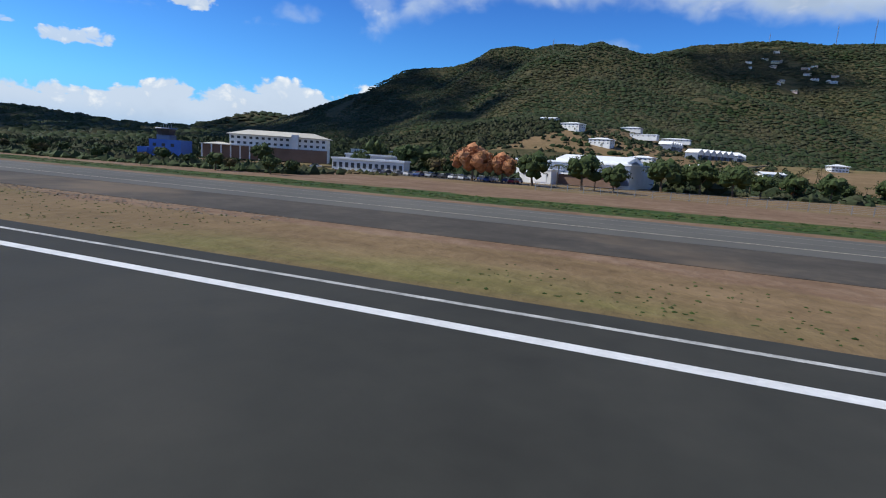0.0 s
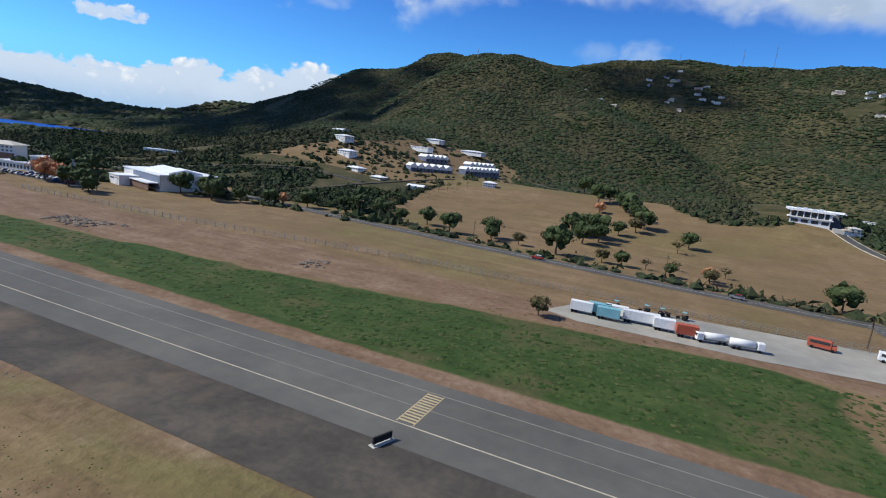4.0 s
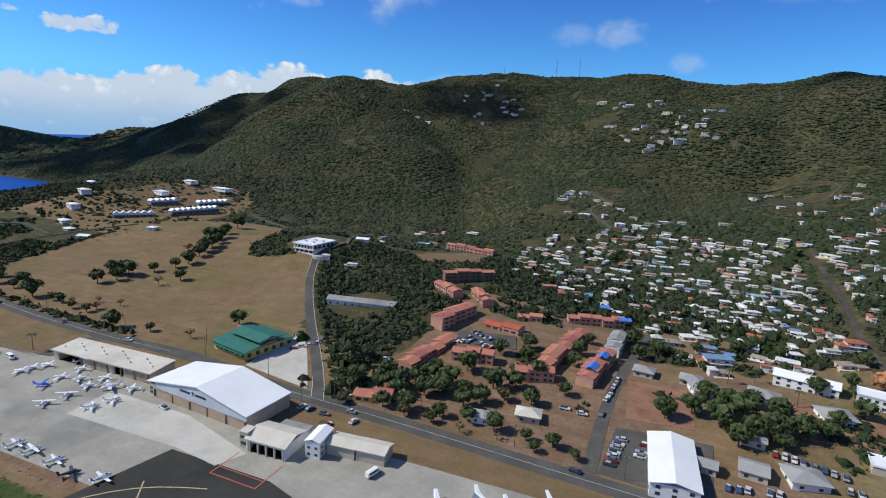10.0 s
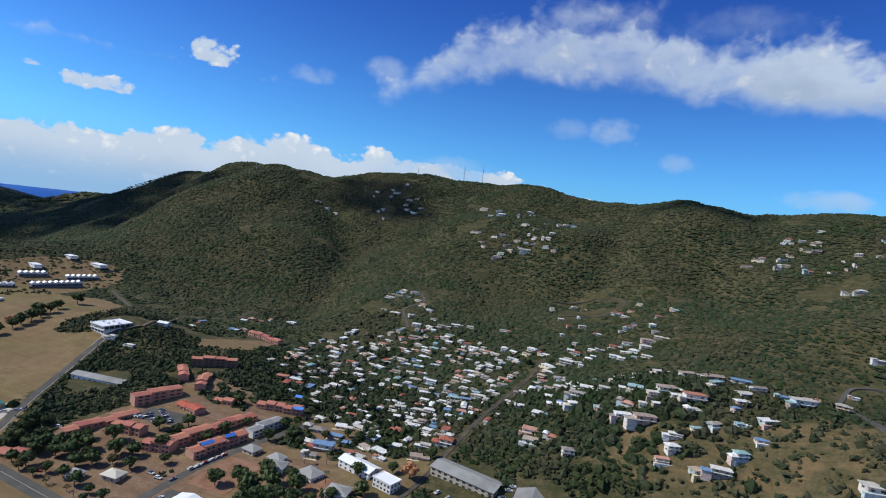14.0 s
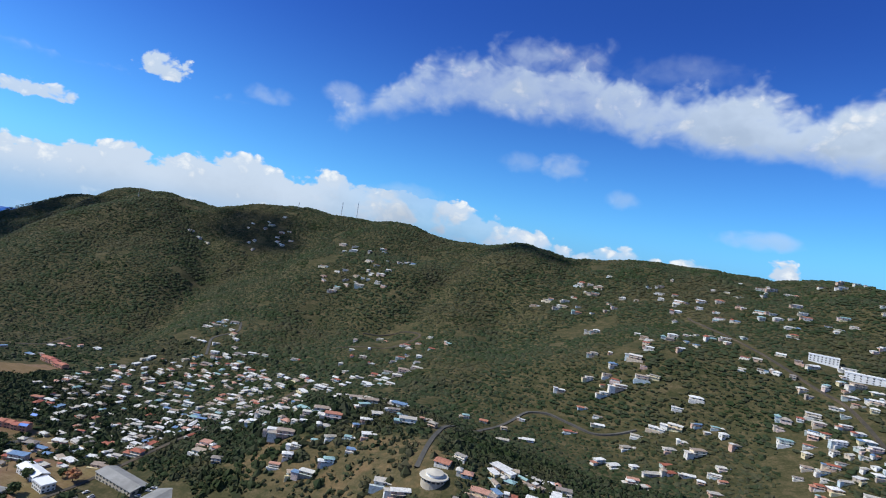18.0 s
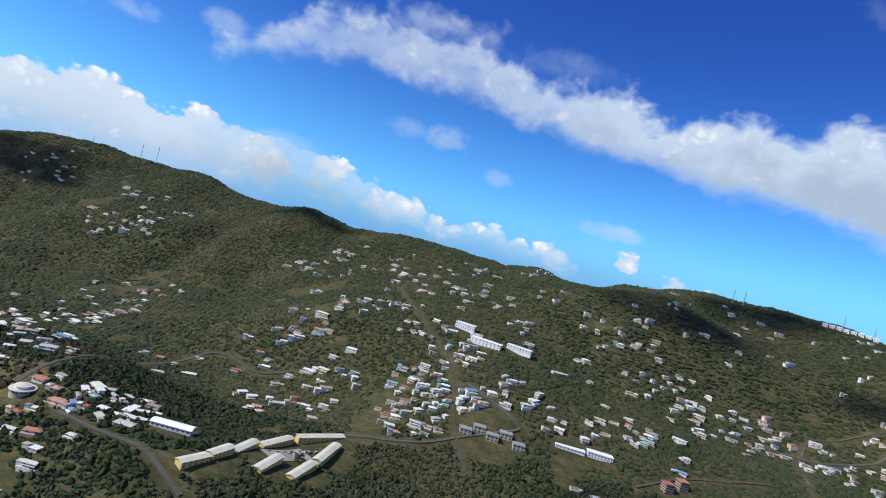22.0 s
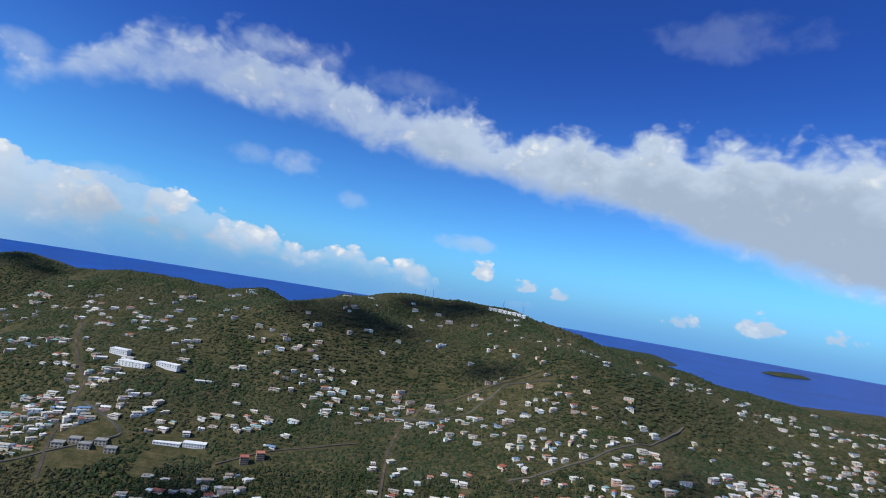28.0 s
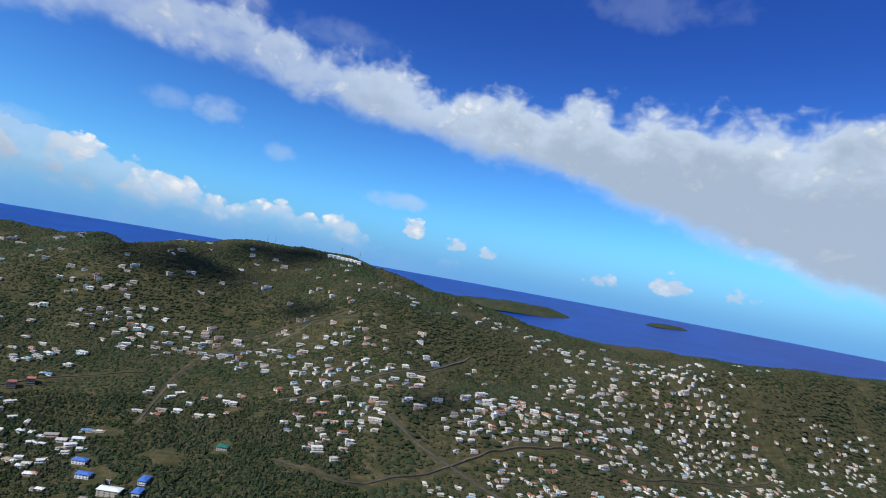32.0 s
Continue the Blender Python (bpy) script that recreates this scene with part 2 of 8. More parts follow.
def material(name, colours, scale=1.0, rough=0.8, metal=0.0, bump=0.0, bump_scale=None, spread=0.0, stains=None, stain_amount=0.0, coat=0.0):
    """A surface of two or three colours mixed by noise at two scales; scale: size of the coarse pattern in metres."""
    m = bpy.data.materials.new(name)
    m.use_nodes = True
    n = Nodes(m.node_tree)
    where = n.add("ShaderNodeTexCoord").outputs["Object"]
    coarse = n.noise(where, 1.0 / scale, 5.0, 0.6)
    fine = n.noise(where, 9.0 / scale, 3.0, 0.6)
    fac = n.math("ADD", n.math("MULTIPLY", coarse, 0.7), n.math("MULTIPLY", fine, 0.3))
    if len(colours) == 1:
        colours = [tuple(c * 0.86 for c in colours[0]), tuple(min(1.0, c * 1.1) for c in colours[0])]
    stops = [(0.32 + 0.36 * i / (len(colours) - 1), c) for i, c in enumerate(colours)]
    col = n.ramp(fac, *stops)
    if stains:
        col = n.mix(n.math("MULTIPLY", n.span(n.noise(where, 0.35 / scale, 4.0, 0.65), 0.5, 0.68), stain_amount), col, stains)
    if spread:
        info = n.add("ShaderNodeObjectInfo")
        hsv = n.add("ShaderNodeHueSaturation")
        n.put(n.math("ADD", 1.0 - spread, n.math("MULTIPLY", info.outputs["Random"], 2 * spread)), hsv.inputs["Value"])
        n.put(n.math("ADD", 0.5 - spread * 0.08, n.math("MULTIPLY", info.outputs["Random"], spread * 0.16)), hsv.inputs["Hue"])
        n.link(col, hsv.inputs["Color"])
        col = hsv.outputs[0]
    b = n.add("ShaderNodeBsdfPrincipled")
    n.put(col, b.inputs["Base Color"])
    n.put(n.math("ADD", rough - 0.1, n.math("MULTIPLY", fine, 0.2)), b.inputs["Roughness"])
    b.inputs["Metallic"].default_value = metal
    b.inputs["Coat Weight"].default_value = coat
    b.inputs["Specular IOR Level"].default_value = 0.15 if rough > 0.78 else 0.5
    if bump:
        bp = n.add("ShaderNodeBump")
        n.put(n.noise(where, 1.0 / (bump_scale or scale * 0.15), 4.0, 0.6), bp.inputs["Height"])
        bp.inputs["Strength"].default_value = 0.6
        bp.inputs["Distance"].default_value = bump
        n.link(bp.outputs[0], b.inputs["Normal"])
    n.link(b.outputs[0], n.add("ShaderNodeOutputMaterial").inputs[0])
    MATS[name] = m
    return m


asphalt = material("asphalt", [(0.030, 0.030, 0.026), (0.044, 0.044, 0.038), (0.060, 0.058, 0.050)], 14.0, 0.85, bump=0.01, bump_scale=0.25, stains=(0.022, 0.022, 0.019), stain_amount=0.6)
taxi_asphalt = material("taxi_asphalt", [(0.090, 0.087, 0.078), (0.118, 0.114, 0.101), (0.152, 0.143, 0.124)], 18.0, 0.85, bump=0.01, bump_scale=0.3, stains=(0.075, 0.073, 0.07), stain_amount=0.6)
old_asphalt = material("old_asphalt", [(0.045, 0.040, 0.034), (0.075, 0.066, 0.055), (0.125, 0.104, 0.08)], 7.0, 0.92, bump=0.02, bump_scale=0.5, stains=(0.17, 0.125, 0.085), stain_amount=0.7)
road_asphalt = material("road_asphalt", [(0.068, 0.066, 0.060), (0.092, 0.088, 0.08), (0.125, 0.118, 0.104)], 8.0, 0.88)
apron_concrete = material("apron_concrete", [(0.26, 0.245, 0.21), (0.33, 0.31, 0.265), (0.41, 0.385, 0.33)], 12.0, 0.85, stains=(0.19, 0.185, 0.17), stain_amount=0.7)
pale_concrete = material("pale_concrete", [(0.42, 0.40, 0.355), (0.50, 0.475, 0.42), (0.56, 0.53, 0.47)], 9.0, 0.85, stains=(0.34, 0.32, 0.28), stain_amount=0.6)
line_white = material("line_white", [(0.55, 0.55, 0.54), (0.8, 0.8, 0.78)], 1.2, 0.7)
line_worn = material("line_worn", [(0.20, 0.20, 0.19), (0.62, 0.61, 0.58)], 0.8, 0.8)
line_yellow = material("line_yellow", [(0.36, 0.28, 0.15), (0.58, 0.46, 0.24)], 1.0, 0.75)
line_pale = material("line_pale", [(0.34, 0.30, 0.22), (0.52, 0.46, 0.34)], 1.0, 0.8)
line_faint = material("line_faint", [(0.16, 0.15, 0.13), (0.30, 0.28, 0.23)], 0.8, 0.8)

# ---- shape of the land ----
NET_X = [-300, -190, -80, 40, 160, 290, 420, 550, 690, 840, 990, 1140, 1290, 1450, 1700]
NET_Y, NET = [], []


def row(y, *heights):
    """Heights of the land along the line at y, at the stations NET_X."""
    NET_Y.append(y)
    NET.append(heights)


row(0, 0, 0, 0, 0, 0, 0, 0, 1, 9, 10, 10, 10, 10, 10, 10)
row(110, 0, 0, 0, 0, 0, 0, 0, 1, 13, 20, 24, 28, 26, 22, 15)
row(190, 1, 1, 1, 1, 1, 2, 0, 17, 53, 31, 37, 49, 50, 46, 24)
row(270, 8, 10, 13, 10, 10, 9, 4, 54, 42, 50, 56, 66, 94, 92, 46)
row(350, 3, 23, 38, 11, 6, 9, 13, 38, 43, 85, 80, 84, 119, 102, 139)
row(440, 12, 35, 44, 29, 9, 31, 31, 52, 92, 112, 103, 102, 169, 152, 145)
row(550, 36, 64, 75, 61, 45, 59, 55, 75, 114, 146, 181, 164, 195, 181, 177)
row(690, 97, 132, 140, 103, 87, 123, 137, 157, 164, 176, 176, 216, 225, 213, 212)
row(880, 188, 219, 162, 193, 182, 202, 199, 209, 199, 184, 181, 215, 234, 246, 252)
CREST_X = [-781, -450, -188, -43, 190, 330, 547, 780, 962, 1110, 1275, 1450, 1700, 2100, 2600]
CREST_Y = [885, 820, 762, 815, 890, 814, 746, 715, 720, 690, 622, 540, 430, 340, 260]
SEA = -4.0
# Small rises and dips of the crest line.
RISE_X = [-420, -330, -260, -200, -140, -90, -43, 0, 60, 120, 190, 260, 330, 400, 470, 547, 620, 700, 780, 860, 910, 962, 1030, 1110, 1190, 1275, 1360, 1450, 1560, 1700, 1850, 2000, 2200, 2500]
RISE = [11.9, -4.6, 1.7, -19.7, -3.9, 11.9, -2.8, -1.9, -6.2, 5.2, -2.8, -15.1, -9.6, -17.8, -18.5, -5.9, -16.1, 0.7, 0.8, -6.3, 9.9, -10.6, 9.6, -8.7, -12.4, -5.4, -9.7, -7.3, -16.1, -7.3, 9.6, 15.7, 23.3, 0]


def spline(nodes, v):
    """Catmull-Rom weights of the stations for every value."""
    nodes, v = np.asarray(nodes, float), np.clip(np.asarray(v, float).ravel(), nodes[0], nodes[-1])
    i = np.clip(np.searchsorted(nodes, v) - 1, 0, len(nodes) - 2)
    u = (v - nodes[i]) / (nodes[i + 1] - nodes[i])
    parts = (-0.5 * u + u * u - 0.5 * u**3, 1 - 2.5 * u * u + 1.5 * u**3, 0.5 * u + 2 * u * u - 1.5 * u**3, -0.5 * u * u + 0.5 * u**3)
    w = np.zeros((len(v), len(nodes)))
    for k, part_w in enumerate(parts):
        np.add.at(w, (np.arange(len(v)), np.clip(i - 1 + k, 0, len(nodes) - 1)), part_w)
    return w


_lattice = np.random.RandomState(5).rand(256, 256)


def bumps(x, y, size, octaves=4, rough=0.5):
    """Smooth noise from -1 to 1 with bumps of that size in metres."""
    out, amp, total = np.zeros(np.broadcast(x, y).shape), 1.0, 0.0
    for k in range(octaves):
        u, v = np.asarray(x) / size * 2**k + 37.1 * k, np.asarray(y) / size * 2**k + 11.7 * k
        i, j = np.floor(u).astype(int), np.floor(v).astype(int)
        a, b = u - i, v - j
        a, b = a * a * (3 - 2 * a), b * b * (3 - 2 * b)
        at = lambda p, q: _lattice[p % 256, q % 256]
        out = out + amp * ((at(i, j) * (1 - a) + at(i + 1, j) * a) * (1 - b) + (at(i, j + 1) * (1 - a) + at(i + 1, j + 1) * a) * b)
        total, amp = total + amp, amp * rough
    return out / total * 2 - 1


def ease(v, lo, hi):
    u = np.clip((np.asarray(v, float) - lo) / (hi - lo), 0, 1)
    return u * u * (3 - 2 * u)


def land(x, y):
    """Height of the ground."""
    x, y = np.broadcast_arrays(np.asarray(x, float), np.asarray(y, float))
    shape, xf, yf = x.shape, x.ravel(), y.ravel()
    z = np.einsum("nj,jk,nk->n", spline(NET_Y, yf), np.asarray(NET, float), spline(NET_X, xf)).reshape(shape)
    # The ridge runs down to the west, and drops to the sea behind its crest and in the east.
    z = z * (1 - 0.81 * ease(x, -230, -720) * ease(y, 150, 500) - 0.5 * ease(x, -230, -500) * ease(y, 500, 100))
    beyond = y - np.interp(x, CREST_X, CREST_Y)
    z = z * (1 - ease(beyond, 10, 420)) - 25 * ease(beyond, 250, 460)
    z = z * (1 - ease(x, 2150, 3000)) - 25 * ease(x, 2750, 3100)
    z = z - 25 * ease(y, -120, -260)
    # Far hills in the west.
    for cx, cy, h, rx, ry in ((-1511, 946, 26, 261, 249), (-2039, 1001, 72, 330, 320), (-746, 913, 38, 80, 140)):
        z = z + h * np.exp(-(((x - cx) / rx) ** 2 + ((y - cy) / ry) ** 2)) * ease(x, -450, -760)
    # The bay.
    z = z - 26 * np.exp(-(((x + 420) / 300) ** 2 + ((y - 385) / 105) ** 2) ** 2)
    # Knolls: the school hill, the hill with the white offices, the terrace of the long offices.
    for cx, cy, h, r in ((-62, 285, 8, 46), (190, 262, 8, 30), (-95, 122, 3.2, 26), (615, 215, 12, 40), (-42, 815, 4, 40), (1130, 690, 6, 60), (290, 205, 3, 60), (420, 185, 6, 70), (-490, 735, 14, 85)):
        z = z + h * np.exp(-(((x - cx) ** 2 + (y - cy) ** 2) / r**2))
    hill = ease(z, 12, 70)
    gully = bumps(x + 0.25 * y, y * 0.45, 95, 3)
    z = z + hill * (9 * np.abs(gully) - 3.2 + 2.5 * bumps(x, y, 38, 3))
    # Spurs and ravines of the wooded mountain side.
    face = hill * ease(y, 400, 500) * (1 - ease(beyond, -170, -50)) * (1 - ease(x, 560, 700)) * ease(x, -380, -240)
    z = z + face * (26 * np.abs(bumps(x * 1.15 + 0.5 * y + 40, y * 0.22, 150, 2)) - 7)
    for line, deep, wide in ((((0, 760), (78, 687), (150, 610), (195, 510), (225, 420)), 15, 30), (((482, 700), (470, 617), (455, 535)), 10, 26), (((-230, 640), (-200, 520), (-150, 420)), 9, 34)):
        near = np.full(z.shape, 1e9)
        for (ax, ay), (bx, by) in zip(line, line[1:]):
            u = np.clip(((x - ax) * (bx - ax) + (y - ay) * (by - ay)) / ((bx - ax) ** 2 + (by - ay) ** 2), 0, 1)
            near = np.minimum(near, (x - ax - u * (bx - ax)) ** 2 + (y - ay - u * (by - ay)) ** 2)
        z = z - deep * np.exp(-near / wide**2) * (1 - ease(beyond, -120, -30))
    z = z + np.interp(x, RISE_X, RISE, left=0) * ease(beyond, -190, -50) * (1 - ease(beyond, 60, 200))
    # The airfield is level.
    level = (1 - ease(y, 126, 165)) * (1 - ease(x, 400, 520)) * ease(x, -420, -200) * ease(y, -110, -60)
    return z * (1 - level)


def mesh_from(name, verts, faces, mats=(), smooth=False):
    me = bpy.data.meshes.new(name)
    me.from_pydata(np.asarray(verts).tolist() if not isinstance(verts, list) else verts, [], np.asarray(faces).tolist() if not isinstance(faces, list) else faces)
    for m in mats:
        me.materials.append(m)
    if smooth:
        me.polygons.foreach_set("use_smooth", [True] * len(me.polygons))
    me.update()
    return me


def inside(x, y, poly):
    """Whether points lie in the polygon."""
    x, y = np.asarray(x, float), np.asarray(y, float)
    hit = np.zeros(x.shape, bool)
    for (ax, ay), (bx, by) in zip(poly, poly[1:] + poly[:1]):
        cross = (ay > y) != (by > y)
        hit ^= cross & (x < (bx - ax) * (y - ay) / (by - ay + 1e-12) + ax)
    return hit


FIELD = [(68, 152), (95, 143), (150, 137), (215, 136), (262, 142), (250, 165), (232, 195), (212, 225), (200, 246), (185, 236), (165, 232), (150, 250), (138, 290), (120, 318), (85, 322), (60, 300), (46, 262), (42, 225), (50, 182)]
LOWER_FIELD = [(-60, 98), (40, 97), (130, 108), (196, 112), (204, 124), (150, 127), (45, 138), (10, 135), (-30, 125)]
KNOLL = [(-75, 238), (-59, 263), (-36, 303), (-30, 350), (-10, 378), (20, 392), (44, 366), (52, 320), (62, 288), (54, 262), (40, 238), (0, 236), (-40, 244)]
SCRUB = [(-70, 142), (10, 138), (62, 150), (48, 182), (40, 238), (0, 236), (-40, 244), (-80, 238), (-95, 180)]
ESTATE = [(295, 124), (372, 122), (452, 118), (452, 160), (440, 232), (372, 236), (296, 232)]
BROWN_SLOPE = [(500, 222), (516, 242), (557, 246), (595, 244), (618, 222), (612, 200), (575, 198), (535, 210)]
SPORTS = [(240, 283), (252, 266), (280, 284), (277, 312), (262, 316)]
PARK_LAND = [(300, 128), (375, 128), (380, 160), (330, 166), (300, 160)]


def build_ground():
    xs = np.r_[np.arange(-2700, -350, 45), np.arange(-350, -120, 6), np.arange(-120, 480, 3), np.arange(480, 1750, 6), np.arange(1750, 2500, 12), np.arange(2500, 3200, 50)]
    ys = np.r_[np.arange(-420, -20, 25), np.arange(-20, 140, 2.5), np.arange(140, 300, 4), np.arange(300, 960, 6), np.arange(960, 1900, 40)]
    gx, gy = np.meshgrid(xs, ys)
    gz = land(gx, gy)
    nx, ny = len(xs), len(ys)
    i = np.arange(nx * ny).reshape(ny, nx)
    quads = np.stack([i[:-1, :-1], i[:-1, 1:], i[1:, 1:], i[1:, :-1]], -1).reshape(-1, 4)
    me = mesh_from("ground", np.stack([gx, gy, gz], -1).reshape(-1, 3), quads, [ground_mat], True)
    # Land cover: woods, lush grass, bare earth; what is left is dry grass.
    wob = bumps(gx, gy, 22, 3) * 5
    wob2 = bumps(gx + 300, gy, 9, 3) * 2.2
    woods = ease(gy + wob, 150, 175)
    woods = np.where(inside(gx, gy, FIELD), 0, woods)
    woods = np.where(inside(gx + wob, gy + wob, KNOLL), 0, woods)
    woods = np.maximum(woods, ease(gx + wob, 430, 470) * ease(gy, -40, 40))
    lush_top = np.interp(gx, [-400, -60, 30, 80, 125, 165, 186, 205, 280, 420], [62, 64, 68, 73, 79, 84, 82, 67, 66, 66])
    lush = ease(gy + wob2 * 0.6, 53, 55) * (1 - ease(gy + wob2, lush_top - 2, lush_top + 1))
    lush = lush * (1 - 0.9 * ease(gx + wob, 168, 180) * ease(gy + wob2, 60, 65))
    earth = ease(gy + wob2 * 0.5, 49, 50.5) * (1 - ease(gy + wob2 * 0.5, 53.5, 55.5))
    earth = np.maximum(earth, ease(gy + wob2 * 0.8, 24.5, 26.5) * (gy < 36))
    earth = np.maximum(earth, ease(gy + wob2, lush_top - 1, lush_top + 2) * (1 - ease(gy + wob, 92, 99)) * 0.9)
    earth = np.maximum(earth, ease(bumps(gx, gy * 2.5, 30, 3), 0.15, 0.5) * 0.62 * (gy < 50) * (gy > 19.5))
    earth = np.maximum(earth, ease(bumps(gx + 90, gy, 45, 3), 0.1, 0.45) * (gy > 120) * woods * 0.55)
    earth = np.maximum(earth, inside(gx, gy, PARK_LAND) * 0.8)
    estate = inside(gx, gy, ESTATE)
    earth = np.maximum(earth, estate * (0.55 + 0.5 * bumps(gx, gy, 14, 3)))
    woods = np.where(estate, woods * ease(bumps(gx + 70, gy, 17, 3), 0.0, 0.35) * 0.8, woods)
    woods = np.where(inside(gx, gy, SPORTS), 0, woods)
    woods = np.where(inside(gx + wob, gy + wob, BROWN_SLOPE), woods * 0.55, woods)
    olive = ease(bumps(gx + 12, gy * 1.7, 24, 3) - 0.045 * (gy - 19), -0.3, 0.25) * (gy > 15) * (gy < 28)
    olive = np.maximum(olive, 0.5 * ease(bumps(gx + 210, gy, 40, 3), 0.0, 0.4) * (gy > 90) * (1 - woods))
    woods = woods * (1 - lush)
    data = me.color_attributes.new("cover", "FLOAT_COLOR", "POINT")
    rgba = np.stack([woods, lush, earth, olive], -1).astype(np.float32)
    data.data.foreach_set("color", rgba.ravel())
    return tagged(new("ground", me), "dry tropical land with woods, grass and bare earth", "ground", kind="structure")


def make_ground_material():
    m = bpy.data.materials.new("ground_cover")
    m.use_nodes = True
    n = Nodes(m.node_tree)
    where = n.add("ShaderNodeTexCoord").outputs["Object"]
    big, mid, small = n.noise(where, 0.02, 5, 0.6), n.noise(where, 0.13, 5, 0.65), n.noise(where, 0.9, 4, 0.6)
    stretched = n.add("ShaderNodeMapping")
    n.link(where, stretched.inputs["Vector"])
    stretched.inputs["Scale"].default_value = (0.12, 1.0, 1.0)
    streak = n.noise(stretched.outputs[0], 0.35, 5, 0.6)
    grain = n.math("ADD", n.math("MULTIPLY", mid, 0.4), n.math("ADD", n.math("MULTIPLY", small, 0.3), n.math("MULTIPLY", streak, 0.3)))
    dry = n.ramp(grain, (0.36, (0.130, 0.086, 0.044)), (0.48, (0.190, 0.128, 0.068)), (0.60, (0.250, 0.170, 0.094)))
    dry = n.mix(n.math("MULTIPLY", n.span(n.noise(stretched.outputs[0], 1.6, 4, 0.65), 0.60, 0.70), 0.4), dry, (0.085, 0.062, 0.033))
    dry = n.mix(n.math("MULTIPLY", n.span(big, 0.42, 0.62), 0.55), dry, (0.15, 0.105, 0.052))
    dirt = n.ramp(grain, (0.36, (0.12, 0.075, 0.045)), (0.5, (0.19, 0.12, 0.075)), (0.64, (0.27, 0.19, 0.13)))
    lush = n.ramp(grain, (0.36, (0.022, 0.042, 0.011)), (0.5, (0.041, 0.071, 0.018)), (0.64, (0.080, 0.100, 0.032)))
    lush = n.mix(n.math("MULTIPLY", n.span(n.noise(where, 0.07, 5, 0.6), 0.5, 0.66), 0.55), lush, (0.12, 0.09, 0.045))
    wood = n.ramp(grain, (0.38, (0.030, 0.036, 0.014)), (0.5, (0.062, 0.058, 0.026)), (0.63, (0.13, 0.10, 0.055)))
    attr = n.add("ShaderNodeAttribute")
    attr.attribute_name = "cover"
    parts = n.add("ShaderNodeSeparateColor")
    n.link(attr.outputs["Color"], parts.inputs[0])
    jag = n.math("MULTIPLY", n.math("SUBTRACT", mid, 0.5), 0.9)
    edge = lambda s: n.span(n.math("ADD", s, jag), 0.35, 0.65)
    green_tinge = n.math("MULTIPLY", attr.outputs["Alpha"], n.span(n.math("ADD", mid, n.math("MULTIPLY", streak, 0.5)), 0.5, 0.9, 0.35, 1.0))
    col = n.mix(edge(parts.outputs[2]), dry, dirt)
    col = n.mix(green_tinge, col, n.ramp(grain, (0.38, (0.075, 0.085, 0.026)), (0.5, (0.135, 0.125, 0.042)), (0.62, (0.19, 0.165, 0.065))))
    col = n.mix(edge(parts.outputs[0]), col, wood)
    col = n.mix(edge(parts.outputs[1]), col, lush)
    b = n.add("ShaderNodeBsdfPrincipled")
    n.put(col, b.inputs["Base Color"])
    b.inputs["Roughness"].default_value = 0.95
    b.inputs["Specular IOR Level"].default_value = 0.15
    bp = n.add("ShaderNodeBump")
    n.put(n.math("ADD", mid, n.math("MULTIPLY", small, 0.5)), bp.inputs["Height"])
    bp.inputs["Strength"].default_value, bp.inputs["Distance"].default_value = 0.7, 0.5
    n.link(bp.outputs[0], b.inputs["Normal"])
    n.link(b.outputs[0], n.add("ShaderNodeOutputMaterial").inputs[0])
    return m


ground_mat = make_ground_material()
ground = build_ground()


def build_sea():
    """The sea, one sheet out to the horizon, whose rim lifts to where the eye sees the skyline of the water."""
    m = bpy.data.materials.new("sea_water")
    m.use_nodes = True
    n = Nodes(m.node_tree)
    where = n.add("ShaderNodeTexCoord").outputs["Object"]
    col = n.ramp(n.noise(where, 0.004, 4, 0.6), (0.35, (0.003, 0.040, 0.25)), (0.65, (0.005, 0.060, 0.34)))
    b = n.add("ShaderNodeBsdfPrincipled")
    n.put(col, b.inputs["Base Color"])
    b.inputs["Roughness"].default_value = 0.35
    b.inputs["IOR"].default_value = 1.33
    b.inputs["Specular IOR Level"].default_value = 0.1
    bp = n.add("ShaderNodeBump")
    n.put(n.noise(where, 0.12, 5, 0.6), bp.inputs["Height"])
    bp.inputs["Strength"].default_value, bp.inputs["Distance"].default_value = 0.4, 0.6
    n.link(bp.outputs[0], b.inputs["Normal"])
    n.link(b.outputs[0], n.add("ShaderNodeOutputMaterial").inputs[0])
    rings, spokes = np.r_[np.linspace(0, 1600, 5), np.linspace(1900, 4600, 16)], 128
    verts, faces = [(900.0, 200.0, SEA)], []
    for k, r in enumerate(rings[1:]):
        lift = 105 * max(0.0, (r - 1600) / 3000) ** 1.5
        for s in range(spokes):
            a = 2 * math.pi * s / spokes
            verts.append((900 + r * math.cos(a), 200 + r * math.sin(a), SEA + lift * float(ease(900 + r * math.cos(a), -3000, -1400))))
            t = (s + 1) % spokes
            if k == 0:
                faces.append((0, 1 + s, 1 + t))
            else:
                p, q = 1 + (k - 1) * spokes, 1 + k * spokes
                faces.append((p + s, q + s, q + t, p + t))
    tagged(new("water", mesh_from("water", verts, faces, [m], True)), "deep blue sea with light ripples", "sea", kind="structure")


build_sea()


